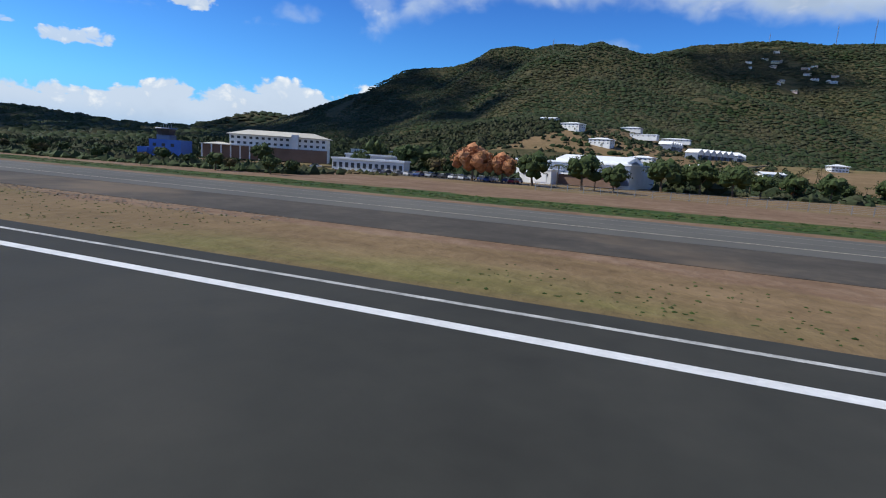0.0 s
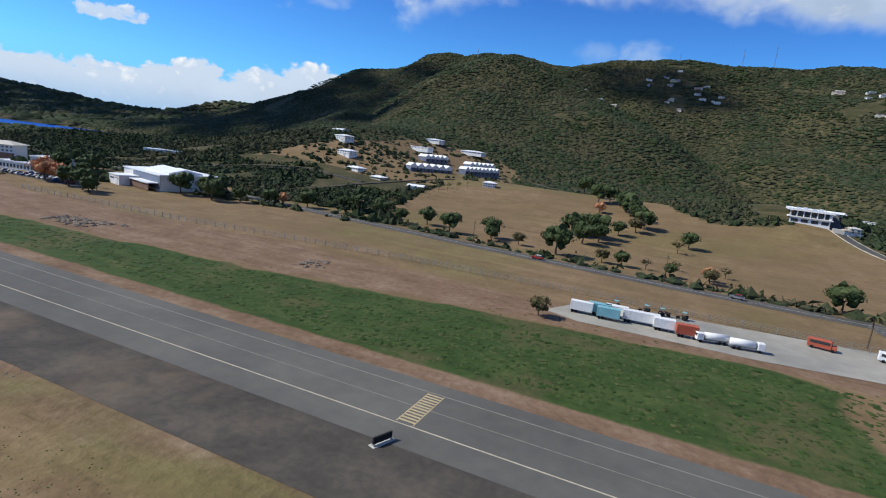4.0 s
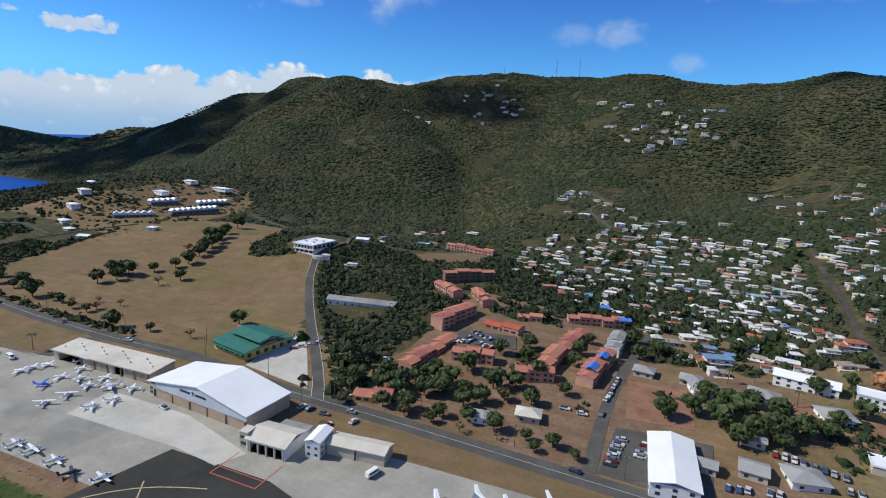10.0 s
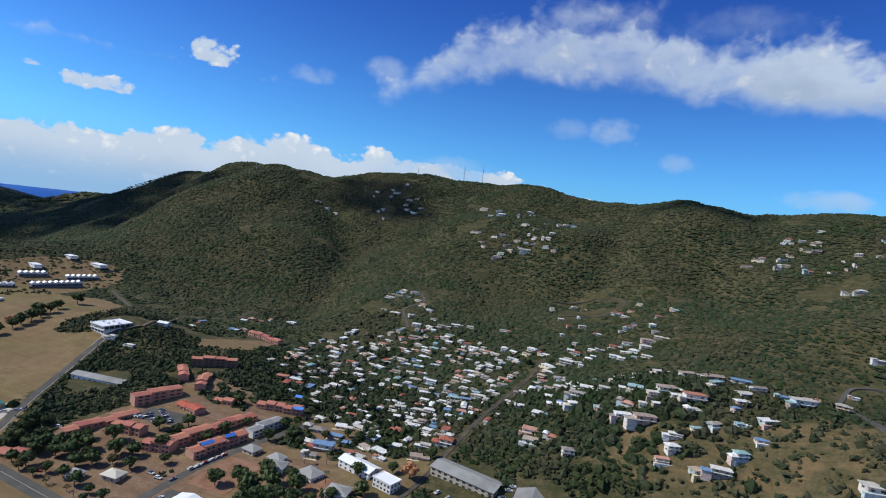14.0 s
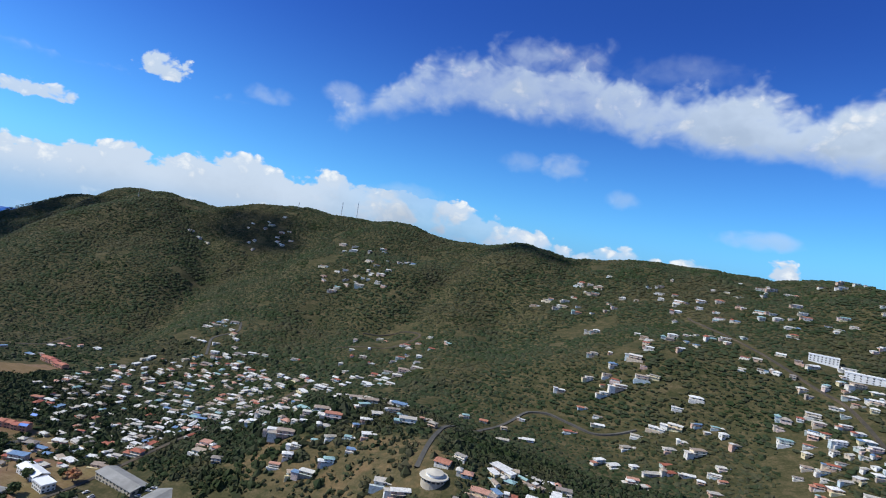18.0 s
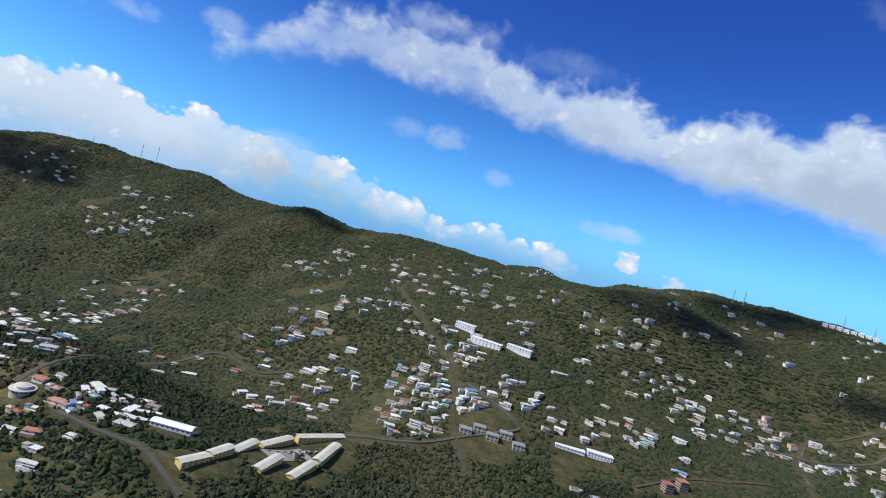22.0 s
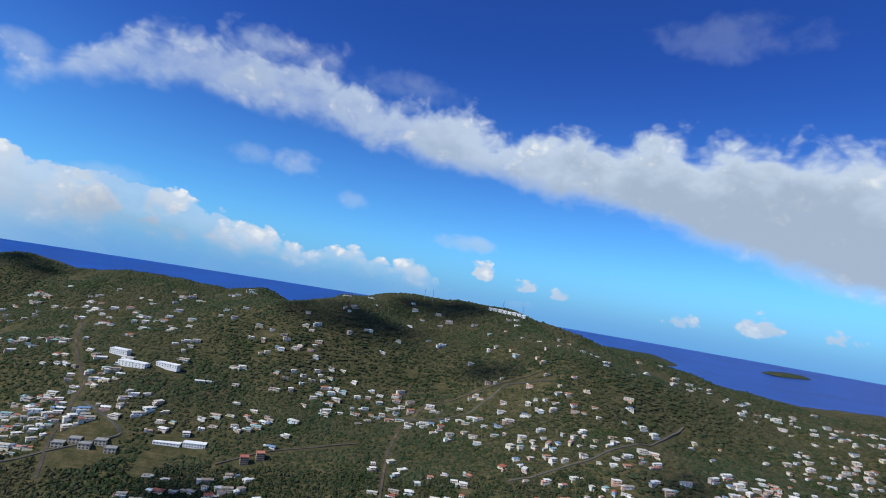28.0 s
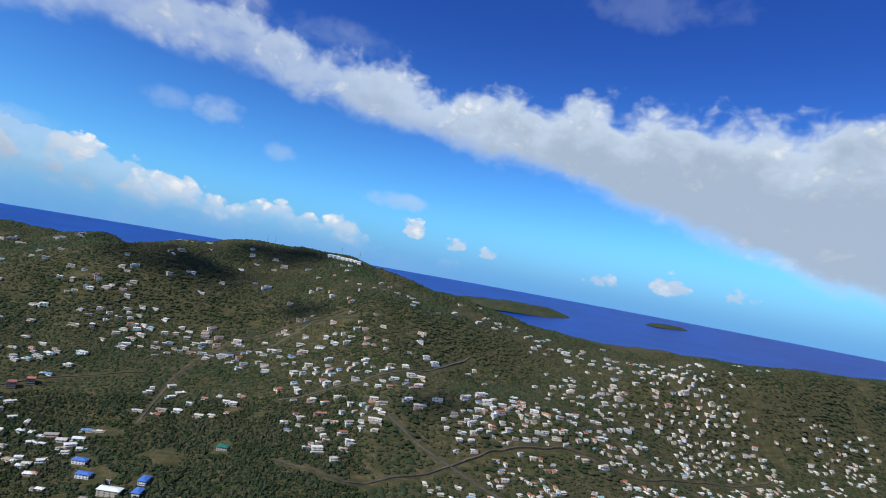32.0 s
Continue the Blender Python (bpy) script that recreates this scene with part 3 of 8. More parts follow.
def slab(name, poly, mat, z=0.03, thick=0.25):
    """A flat paved piece with its own thickness, its top at z."""
    n = len(poly)
    verts = [(x, y, z) for x, y in poly] + [(x, y, z - thick) for x, y in poly]
    faces = [tuple(range(n)), tuple(range(2 * n - 1, n - 1, -1))] + [(i + n, (i + 1) % n + n, (i + 1) % n, i) for i in range(n)]
    me = mesh_from(name, verts, faces, [mat])
    bm = bmesh.new()
    bm.from_mesh(me)
    bmesh.ops.recalc_face_normals(bm, faces=bm.faces)
    bm.to_mesh(me)
    bm.free()
    return new(name, me)


def strip(name, line, width, mat, lift=0.05, thick=0.2, drape=True, step=4.0):
    """A road or a painted line along a polyline, laid on the land."""
    pts = []
    for (ax, ay), (bx, by) in zip(line, line[1:]):
        k = max(1, int(math.hypot(bx - ax, by - ay) / step))
        pts += [(ax + (bx - ax) * i / k, ay + (by - ay) * i / k) for i in range(k)]
    pts.append(line[-1])
    p = np.array(pts, float)
    if len(line) > 2:
        for _ in range(6):
            p[1:-1] = 0.25 * p[:-2] + 0.5 * p[1:-1] + 0.25 * p[2:]
    d = np.gradient(p, axis=0)
    d /= np.linalg.norm(d, axis=1)[:, None]
    side = np.stack([-d[:, 1], d[:, 0]], 1) * width / 2
    a, b = p + side, p - side
    za = land(a[:, 0], a[:, 1]) if drape else 0 * a[:, 0]
    zb = land(b[:, 0], b[:, 1]) if drape else 0 * b[:, 0]
    zt = np.maximum(np.maximum(za, zb), land(p[:, 0], p[:, 1]) if drape else za) + lift
    n = len(p)
    verts = np.concatenate([np.c_[a, zt], np.c_[b, zt], np.c_[a, zt - thick], np.c_[b, zt - thick]])
    faces = []
    for i in range(n - 1):
        faces += [(i, i + n, i + 1 + n, i + 1), (i + 2 * n, i, i + 1, i + 1 + 2 * n), (i + n, i + 3 * n, i + 1 + 3 * n, i + 1 + n)]
    return new(name, mesh_from(name, verts, faces, [mat]))


# ---- airfield paving ----
tagged(slab("runway", [(-700, -32), (430, -32), (430, 16.3), (-700, 16.3)], asphalt, 0.03), "dark grey asphalt runway with tyre-worn surface", "runway", kind="structure")
tagged(slab("taxiway_shoulder", [(-700, 27.6), (430, 28.6), (430, 37.2), (-700, 37.2)], old_asphalt, 0.03), "dark weathered asphalt shoulder with brown patches", "shoulder", kind="structure")
tagged(slab("taxiway", [(-700, 37.2), (430, 37.2), (430, 50.2), (-700, 50.2)], taxi_asphalt, 0.05), "light grey asphalt taxiway", "taxiway", kind="structure")
for nm, y, w, mat, lab in (("edge_line", 12.7, 0.52, line_white, "thick white runway edge line"), ("shoulder_line", 14.9, 0.26, line_worn, "thin worn white line beside the runway"), ("taxiway_line", 40.7, 0.17, line_pale, "worn pale yellow taxiway edge line"), ("taxiway_line", 44.4, 0.1, line_faint, "faint taxiway centre line"), ("taxiway_line", 48.0, 0.16, line_faint, "faint pale taxiway edge line")):
    tagged(slab(nm, [(-700, y - w / 2), (430, y - w / 2), (430, y + w / 2), (-700, y + w / 2)], mat, 0.056 if y > 30 else 0.036, 0.003), lab, "line marking", kind="structure")
APRON = [(133, 88.5), (139, 86), (150, 86.5), (165, 87), (183, 90), (194, 88), (199.3, 85.7), (200.3, 68.5), (270, 70), (272, 78), (430, 76), (430, 111), (300, 108), (246, 108), (197, 113), (193, 108), (150, 102.5), (138, 100)]
tagged(slab("apron", APRON, apron_concrete, 0.06), "stained pale concrete aircraft apron", "apron", kind="structure")
tagged(slab("apron_patch", [(232, 101), (233.5, 87), (271, 88.5), (285, 87), (288, 94), (262, 101)], pale_concrete, 0.068, 0.1), "lighter concrete apron panel before the hangar", "apron", kind="structure")
tagged(slab("hangar_taxilane", [(271.2, 87.5), (266, 62), (318, 62), (314, 84), (300, 88)], asphalt, 0.066, 0.1), "dark asphalt taxilane", "taxiway", kind="structure")

# ---- roads ----
MAIN_ROAD = [(-260, 178), (-120, 165), (-10, 152), (44, 142.5), (95, 136), (151, 130.3), (195, 129), (231, 130.5), (272, 125), (308, 124), (361, 121), (420, 118), (520, 112)]
tagged(strip("road", MAIN_ROAD, 6.0, road_asphalt), "grey two-lane asphalt road beside the airfield", "road", kind="structure")
tagged(strip("road", [(286, 125), (282, 132), (275, 141), (266, 152), (251, 170), (230, 197), (212, 222), (202, 243), (206, 262)], 3.8, road_asphalt, 0.062), "narrow grey road up to the hill offices", "road", kind="structure")
tagged(strip("road", [(364, 124.2), (364, 150), (366, 176), (371, 205), (374, 226)], 3.6, road_asphalt, 0.064), "side street of the housing estate", "road", kind="structure")

for side in (-2.15, 2.15):
    tagged(strip("kerb", [(286 + side, 125), (282 + side, 132), (275 + side, 141), (266 + side, 152), (251 + side, 170), (230 + side, 197), (212 + side, 222), (203 + side, 240)], 0.2, pale_concrete, 0.16, 0.5), "low pale concrete wall beside the hill road", "kerb", kind="structure")

# ---- more materials ----
white_paint = material("white_paint", [(0.70, 0.70, 0.68), (0.82, 0.82, 0.80)], 3.0, 0.6, spread=0.05, stains=(0.55, 0.53, 0.49), stain_amount=0.4)
roof_white = material("roof_white", [(0.80, 0.81, 0.81), (0.88, 0.88, 0.88)], 6.0, 0.45, stains=(0.66, 0.68, 0.70), stain_amount=0.3)
roof_cream = material("roof_cream", [(0.52, 0.48, 0.40), (0.62, 0.58, 0.49)], 4.0, 0.7, stains=(0.40, 0.37, 0.31), stain_amount=0.5)
roof_old = material("roof_old", [(0.50, 0.46, 0.39), (0.58, 0.54, 0.46), (0.64, 0.60, 0.52)], 5.0, 0.75, stains=(0.40, 0.37, 0.31), stain_amount=0.6)
roof_grey = material("roof_grey", [(0.24, 0.24, 0.23), (0.34, 0.335, 0.32)], 5.0, 0.75, stains=(0.17, 0.165, 0.155), stain_amount=0.6, spread=0.12)
roof_green = material("roof_green", [(0.022, 0.12, 0.085), (0.04, 0.18, 0.125)], 3.0, 0.5)
roof_orange = material("roof_orange", [(0.38, 0.140, 0.100), (0.48, 0.195, 0.145)], 2.5, 0.8, spread=0.12, stains=(0.24, 0.09, 0.06), stain_amount=0.5)
wall_orange = material("wall_orange", [(0.44, 0.23, 0.17), (0.54, 0.31, 0.23)], 3.0, 0.85, spread=0.1)
wall_tan = material("wall_tan", [(0.40, 0.29, 0.20), (0.48, 0.36, 0.26)], 4.0, 0.8, stains=(0.33, 0.25, 0.18), stain_amount=0.4)
wall_beige = material("wall_beige", [(0.42, 0.37, 0.29), (0.52, 0.47, 0.38)], 4.0, 0.8, stains=(0.32, 0.28, 0.22), stain_amount=0.5)
wall_yellow = material("wall_yellow", [(0.55, 0.42, 0.14), (0.66, 0.52, 0.20)], 3.0, 0.8)
wall_blue = material("wall_blue", [(0.05, 0.14, 0.46), (0.08, 0.20, 0.58)], 3.0, 0.65)
wall_greyblue = material("wall_greyblue", [(0.13, 0.16, 0.22), (0.18, 0.21, 0.28)], 5.0, 0.6)
wall_brown = material("wall_brown", [(0.17, 0.11, 0.08), (0.24, 0.16, 0.12)], 3.0, 0.85)
grey_panel = material("grey_panel", [(0.46, 0.50, 0.54), (0.56, 0.60, 0.64)], 5.0, 0.5, stains=(0.40, 0.43, 0.46), stain_amount=0.4)
# Near black, for interior shade painted in and for black boards.
dark_inside = material("dark_inside", [(0.018, 0.018, 0.02), (0.03, 0.03, 0.032)], 2.0, 0.9)
window_glass = material("window_glass", [(0.025, 0.027, 0.03), (0.05, 0.052, 0.055)], 1.0, 0.45)
sign_dark = material("sign_dark", [(0.02, 0.03, 0.06)], 1.0, 0.6)
rust_red = material("rust_red", [(0.36, 0.07, 0.035), (0.47, 0.11, 0.055)], 2.0, 0.75)
steel = material("steel", [(0.30, 0.30, 0.30), (0.42, 0.42, 0.41)], 1.5, 0.45, metal=0.6)
rubber = material("rubber", [(0.02, 0.02, 0.02)], 0.5, 0.9)
plane_white = material("plane_white", [(0.74, 0.75, 0.76), (0.84, 0.85, 0.86)], 2.0, 0.35, coat=0.3, spread=0.06)
plane_blue = material("plane_blue", [(0.02, 0.10, 0.52), (0.03, 0.15, 0.66)], 2.0, 0.4, coat=0.3)
plane_dark = material("plane_dark", [(0.03, 0.035, 0.04), (0.06, 0.065, 0.07)], 2.0, 0.4)
tarp_blue = material("tarp_blue", [(0.04, 0.16, 0.60), (0.08, 0.26, 0.72)], 1.5, 0.55)
aqua_paint = material("aqua_paint", [(0.16, 0.38, 0.42), (0.24, 0.48, 0.52)], 2.0, 0.55)
bark = material("bark", [(0.09, 0.065, 0.045), (0.16, 0.12, 0.085)], 0.6, 0.95, bump=0.05)
rock = material("rock", [(0.14, 0.11, 0.085), (0.25, 0.21, 0.165)], 0.8, 0.95, spread=0.0)


def island_material(name, stops, rough=0.85, by_object=False, spec=0.3, patches=False):
    """Each loose piece takes its own colour from the stops; fine mottling on top."""
    m = bpy.data.materials.new(name)
    m.use_nodes = True
    n = Nodes(m.node_tree)
    rand = n.add("ShaderNodeObjectInfo").outputs["Random"] if by_object else n.add("ShaderNodeNewGeometry").outputs["Random Per Island"]
    r = n.add("ShaderNodeValToRGB")
    r.color_ramp.interpolation = "CONSTANT" if len(stops) > 6 else "LINEAR"
    n.put(rand, r.inputs[0])
    while len(r.color_ramp.elements) < len(stops):
        r.color_ramp.elements.new(0.5)
    for i, (e, c) in enumerate(zip(r.color_ramp.elements, stops)):
        e.position, e.color = i / len(stops) if len(stops) > 6 else i / (len(stops) - 1), (*c, 1)
    where = n.add("ShaderNodeTexCoord").outputs["Object"]
    mottle = n.span(n.noise(where, 1.1, 4, 0.65), 0.3, 0.7, 0.62, 1.2)
    col = n.mix(1.0, r.outputs[0], n.ramp(mottle, (0.0, (0.0, 0.0, 0.0)), (1.0, (1.0, 1.0, 1.0))), "MULTIPLY")
    if patches:
        # Dry brown and dark green stands of the hillside.
        dry = n.math("MULTIPLY", n.span(n.noise(where, 0.011, 5, 0.6), 0.48, 0.66), 0.55)
        col = n.mix(dry, col, n.mix(rand, (0.056, 0.052, 0.030), (0.100, 0.084, 0.048)))
        col = n.mix(n.math("MULTIPLY", n.span(n.noise(where, 0.028, 5, 0.6), 0.5, 0.66), 0.55), col, (0.020, 0.036, 0.010))
    b = n.add("ShaderNodeBsdfPrincipled")
    n.put(col, b.inputs["Base Color"])
    b.inputs["Roughness"].default_value = rough
    b.inputs["Specular IOR Level"].default_value = spec
    out = n.add("ShaderNodeOutputMaterial")
    n.link(b.outputs[0], out.inputs[0])
    MATS[name] = m
    return m


HOUSE_WALLS = [(0.72, 0.67, 0.58), (0.78, 0.74, 0.66), (0.62, 0.52, 0.40), (0.56, 0.40, 0.30), (0.74, 0.65, 0.50), (0.66, 0.64, 0.58), (0.66, 0.44, 0.34), (0.76, 0.73, 0.67), (0.42, 0.35, 0.28), (0.68, 0.59, 0.36), (0.80, 0.78, 0.73), (0.48, 0.54, 0.50), (0.70, 0.55, 0.48), (0.52, 0.60, 0.62)]
HOUSE_ROOFS = [(0.76, 0.74, 0.70), (0.52, 0.48, 0.42), (0.82, 0.81, 0.79), (0.40, 0.36, 0.31), (0.66, 0.62, 0.55), (0.40, 0.13, 0.08), (0.78, 0.77, 0.74), (0.48, 0.39, 0.30), (0.80, 0.80, 0.78), (0.30, 0.26, 0.23), (0.70, 0.68, 0.63), (0.46, 0.20, 0.13), (0.30, 0.46, 0.46), (0.58, 0.54, 0.48), (0.18, 0.29, 0.46), (0.79, 0.78, 0.76), (0.38, 0.30, 0.24), (0.62, 0.58, 0.52), (0.74, 0.73, 0.70), (0.56, 0.30, 0.22)]
house_wall = island_material("house_wall", HOUSE_WALLS, 0.85, True)
house_roof = island_material("house_roof", HOUSE_ROOFS, 0.6, True)
far_wall = island_material("far_wall", HOUSE_WALLS, 0.85)
far_roof = island_material("far_roof", HOUSE_ROOFS, 0.6)
car_paint = island_material("car_paint", [(0.70, 0.70, 0.70), (0.62, 0.63, 0.64), (0.05, 0.05, 0.06), (0.22, 0.23, 0.25), (0.75, 0.75, 0.74), (0.35, 0.03, 0.03), (0.06, 0.10, 0.25), (0.40, 0.41, 0.42)], 0.3, True, 0.5)
leaf_green = island_material("leaf_green", [(0.032, 0.052, 0.018), (0.055, 0.080, 0.028), (0.080, 0.102, 0.040), (0.044, 0.066, 0.023)], 0.8, spec=0.15)
leaf_dry = island_material("leaf_dry", [(0.05, 0.06, 0.022), (0.10, 0.09, 0.04), (0.15, 0.11, 0.06), (0.06, 0.07, 0.026)], 0.85, spec=0.1)
leaf_orange = island_material("leaf_orange", [(0.36, 0.15, 0.07), (0.48, 0.22, 0.11), (0.56, 0.30, 0.16), (0.30, 0.13, 0.05)], 0.8, spec=0.1)
# Blue is raised in these greens to imitate the haze of distance.
leaf_woods = island_material("leaf_woods", [(0.026, 0.041, 0.019), (0.035, 0.053, 0.025), (0.045, 0.060, 0.030), (0.059, 0.065, 0.038), (0.033, 0.048, 0.023)], 0.9, spec=0.08, patches=True)
leaf_lush = island_material("leaf_lush", [(0.026, 0.050, 0.013), (0.042, 0.076, 0.018), (0.060, 0.088, 0.026), (0.086, 0.092, 0.036), (0.034, 0.064, 0.016)], 0.85, spec=0.1)

# ---- building blocks ----


def root(name, label, category, x, y, z=None, yaw=0.0, group=""):
    """An Empty at the base of a thing."""
    ob = new(name)
    ob.matrix_basis = pose(x, y, float(land(x, y)) if z is None else z, 0, 0, yaw)
    return tagged(ob, label, category, group)


def part(name, bm, mat, parent, label="", smooth=False):
    """One mesh under a thing or a part."""
    if isinstance(bm, bpy.types.Mesh):
        me = bm
    else:
        me = bpy.data.meshes.new(name)
        bmesh.ops.recalc_face_normals(bm, faces=bm.faces)
        if smooth:
            for f in bm.faces:
                f.smooth = True
        bm.to_mesh(me)
        bm.free()
        for m in mat if isinstance(mat, (list, tuple)) else [mat]:
            me.materials.append(m)
    ob = new(name, me)
    ob.parent = parent
    return tagged(ob, label) if label else ob


def box(x0, y0, z0, x1, y1, z1, bm=None, bevel=0.0, turn=None):
    bm = bm or bmesh.new()
    made = bmesh.ops.create_cube(bm, size=1.0)["verts"]
    for v in made:
        v.co = Vector((x0 + (v.co.x + 0.5) * (x1 - x0), y0 + (v.co.y + 0.5) * (y1 - y0), z0 + (v.co.z + 0.5) * (z1 - z0)))
    if turn is not None:
        bmesh.ops.transform(bm, matrix=turn, verts=made)
    if bevel:
        edges = {e for v in made for e in v.link_edges}
        bmesh.ops.bevel(bm, geom=list(edges), offset=bevel, segments=1, affect="EDGES")
    return bm


def poly_mesh(verts, faces):
    bm = bmesh.new()
    vs = [bm.verts.new(v) for v in verts]
    for f in faces:
        bm.faces.new([vs[i] for i in f])
    return bm


def gable(w, d, z, rise, over=0.3, thick=0.18, along="x"):
    """A pitched roof over 0..w, 0..d with its ridge along x or y."""
    if along == "y":
        prof = [(-over, 0), (w / 2, rise), (w + over, 0)]
        ends = (-over, d + over)
        place = lambda p, q, t: (p, t, q)
    else:
        prof = [(-over, 0), (d / 2, rise), (d + over, 0)]
        ends = (-over, w + over)
        place = lambda p, q, t: (t, p, q)
    ring = [(p, z + q) for p, q in prof] + [(p, z + q - thick) for p, q in reversed(prof)]
    verts = [place(p, q, ends[0]) for p, q in ring] + [place(p, q, ends[1]) for p, q in ring]
    faces = [tuple(range(6)), tuple(range(11, 5, -1))] + [(i, (i + 1) % 6, (i + 1) % 6 + 6, i + 6) for i in range(6)]
    return poly_mesh(verts, faces)


def hip(w, d, z, rise, over=0.3, thick=0.15):
    r = min(w, d) / 2
    if w >= d:
        ridge = [(r, d / 2, z + rise), (w - r, d / 2, z + rise)]
    else:
        ridge = [(w / 2, r, z + rise), (w / 2, d - r, z + rise)]
    a = [(-over, -over), (w + over, -over), (w + over, d + over), (-over, d + over)]
    verts = [(x, y, z) for x, y in a] + ridge + [(x, y, z - thick) for x, y in a]
    top = [(0, 1, 5, 4), (1, 2, 5), (2, 3, 4, 5), (3, 0, 4)] if w >= d else [(0, 1, 4), (1, 2, 5, 4), (2, 3, 5), (3, 0, 4, 5)]
    return poly_mesh(verts, top + [(9, 8, 7, 6)] + [(i, i + 6, (i + 1) % 4 + 6, (i + 1) % 4) for i in range(4)])


def flat_roof(w, d, z, over=0.25, thick=0.3, rim=0.0):
    bm = box(-over, -over, z, w + over, d + over, z + thick)
    if rim:
        for x0, y0, x1, y1 in ((-over, -over, w + over, -over + 0.2), (-over, d + over - 0.2, w + over, d + over), (-over, -over + 0.2, -over + 0.2, d + over - 0.2), (w + over - 0.2, -over + 0.2, w + over, d + over - 0.2)):
            box(x0, y0, z + thick, x1, y1, z + thick + rim, bm)
    return bm


def wall_windows(parent, w, d, floors, per, size, z0=0.6, sides="swe", storey=1.75, mat=None, frame=None):
    """Windows set in the walls of a block 0..w, 0..d, each a piece of its own with a sill."""
    mat = mat or window_glass
    ww, wh = size
    for k in range(floors):
        z = z0 + k * storey
        for side in sides:
            long = w if side in "sn" else d
            n = max(1, int(per * long / w)) if side in "we" else per
            for i in range(n):
                c = long * (i + 0.5) / n
                if side == "s":
                    bm = box(c - ww / 2, -0.05, z, c + ww / 2, 0.02, z + wh)
                elif side == "n":
                    bm = box(c - ww / 2, d - 0.02, z, c + ww / 2, d + 0.05, z + wh)
                elif side == "w":
                    bm = box(-0.05, c - ww / 2, z, 0.02, c + ww / 2, z + wh)
                else:
                    bm = box(w - 0.02, c - ww / 2, z, w + 0.05, c + ww / 2, z + wh)
                pane = part("window", bm, mat, parent)
                if frame:
                    lo = z - 0.12
                    if side == "s":
                        part("sill", box(c - ww / 2 - 0.08, -0.12, lo, c + ww / 2 + 0.08, 0.0, z), frame, pane)


# ---- hangars and offices beside the apron ----


def hangar_old():
    """Long low hangar with two open bays."""
    h = root("hangar", "long beige hangar with a weathered pale roof and open bays", "hangar", 196.2, 107.6, 0.06, 2.5)
    w, d, t = 41.5, 8.8, 3.5
    for given in ((0, 0, 0, 2.2, d - 0.3, t), (12.2, 0, 0, 26.5, 0.35, t), (30.2, 0, 0, w, 0.35, t), (0, d - 0.3, 0, w, d, t), (w - 0.3, 0.35, 0, w, d - 0.3, t)):
        part("wall", box(*given), wall_beige, h)
    for given in ((2.2, 0, 2.75, 12.2, 0.35, t), (26.5, 0, 2.6, 30.2, 0.35, t)):
        part("lintel", box(*given), wall_beige, h)
    part("partition", box(12.2, 0.35, 0, 12.5, d - 0.3, t), wall_beige, h)
    part("inner_wall", box(2.2, d - 0.6, 0, 12.2, d - 0.31, t), wall_beige, h)
    # Near-black floor: the shade inside the open bays is put into its colour.
    part("floor", box(2.2, 0.4, 0.0, 30.2, d - 0.6, 0.05), dark_inside, h)
    verts = [(-0.4, -0.7, t), (w + 0.4, -0.7, t), (w + 0.4, d + 0.3, t + 0.75), (-0.4, d + 0.3, t + 0.75)]
    part("roof", poly_mesh(verts + [(x, y, z - 0.25) for x, y, z in verts], [(0, 1, 2, 3), (7, 6, 5, 4), (0, 4, 5, 1), (1, 5, 6, 2), (2, 6, 7, 3), (3, 7, 4, 0)]), roof_old, h)
    part("fascia", box(-0.42, -0.78, t - 0.35, w + 0.42, -0.7, t + 0.02), wall_beige, h)
    for i in range(5):
        x = 14.0 + i * 2.45
        part("door_panel", box(x, -0.1, 0.05, x + 2.25, 0.0, 2.7), wall_tan if i % 2 else wall_beige, h)
    for i in range(3):
        x = 31.2 + i * 3.2
        part("door_panel", box(x, -0.1, 0.05, x + 2.9, 0.0, 2.6), wall_tan, h)
    for i in range(6):
        part("pilaster", box(12.3 + i * 5.6, -0.25, 0, 12.85 + i * 5.6, 0.0, t - 0.3), wall_brown, h)
    for i in range(14):
        x, y = 2.0 + i * 2.85, 2.2 + (i * 37 % 10) * 0.5
        part("roof_vent", box(x, y, t + 0.1 + y * 0.076, x + 0.3, y + 0.3, t + 0.45 + y * 0.08), steel, h)
    part("sign_board", box(13.2, -0.84, t - 0.3, 16.4, -0.79, t + 0.15), roof_white, h)


hangar_old()


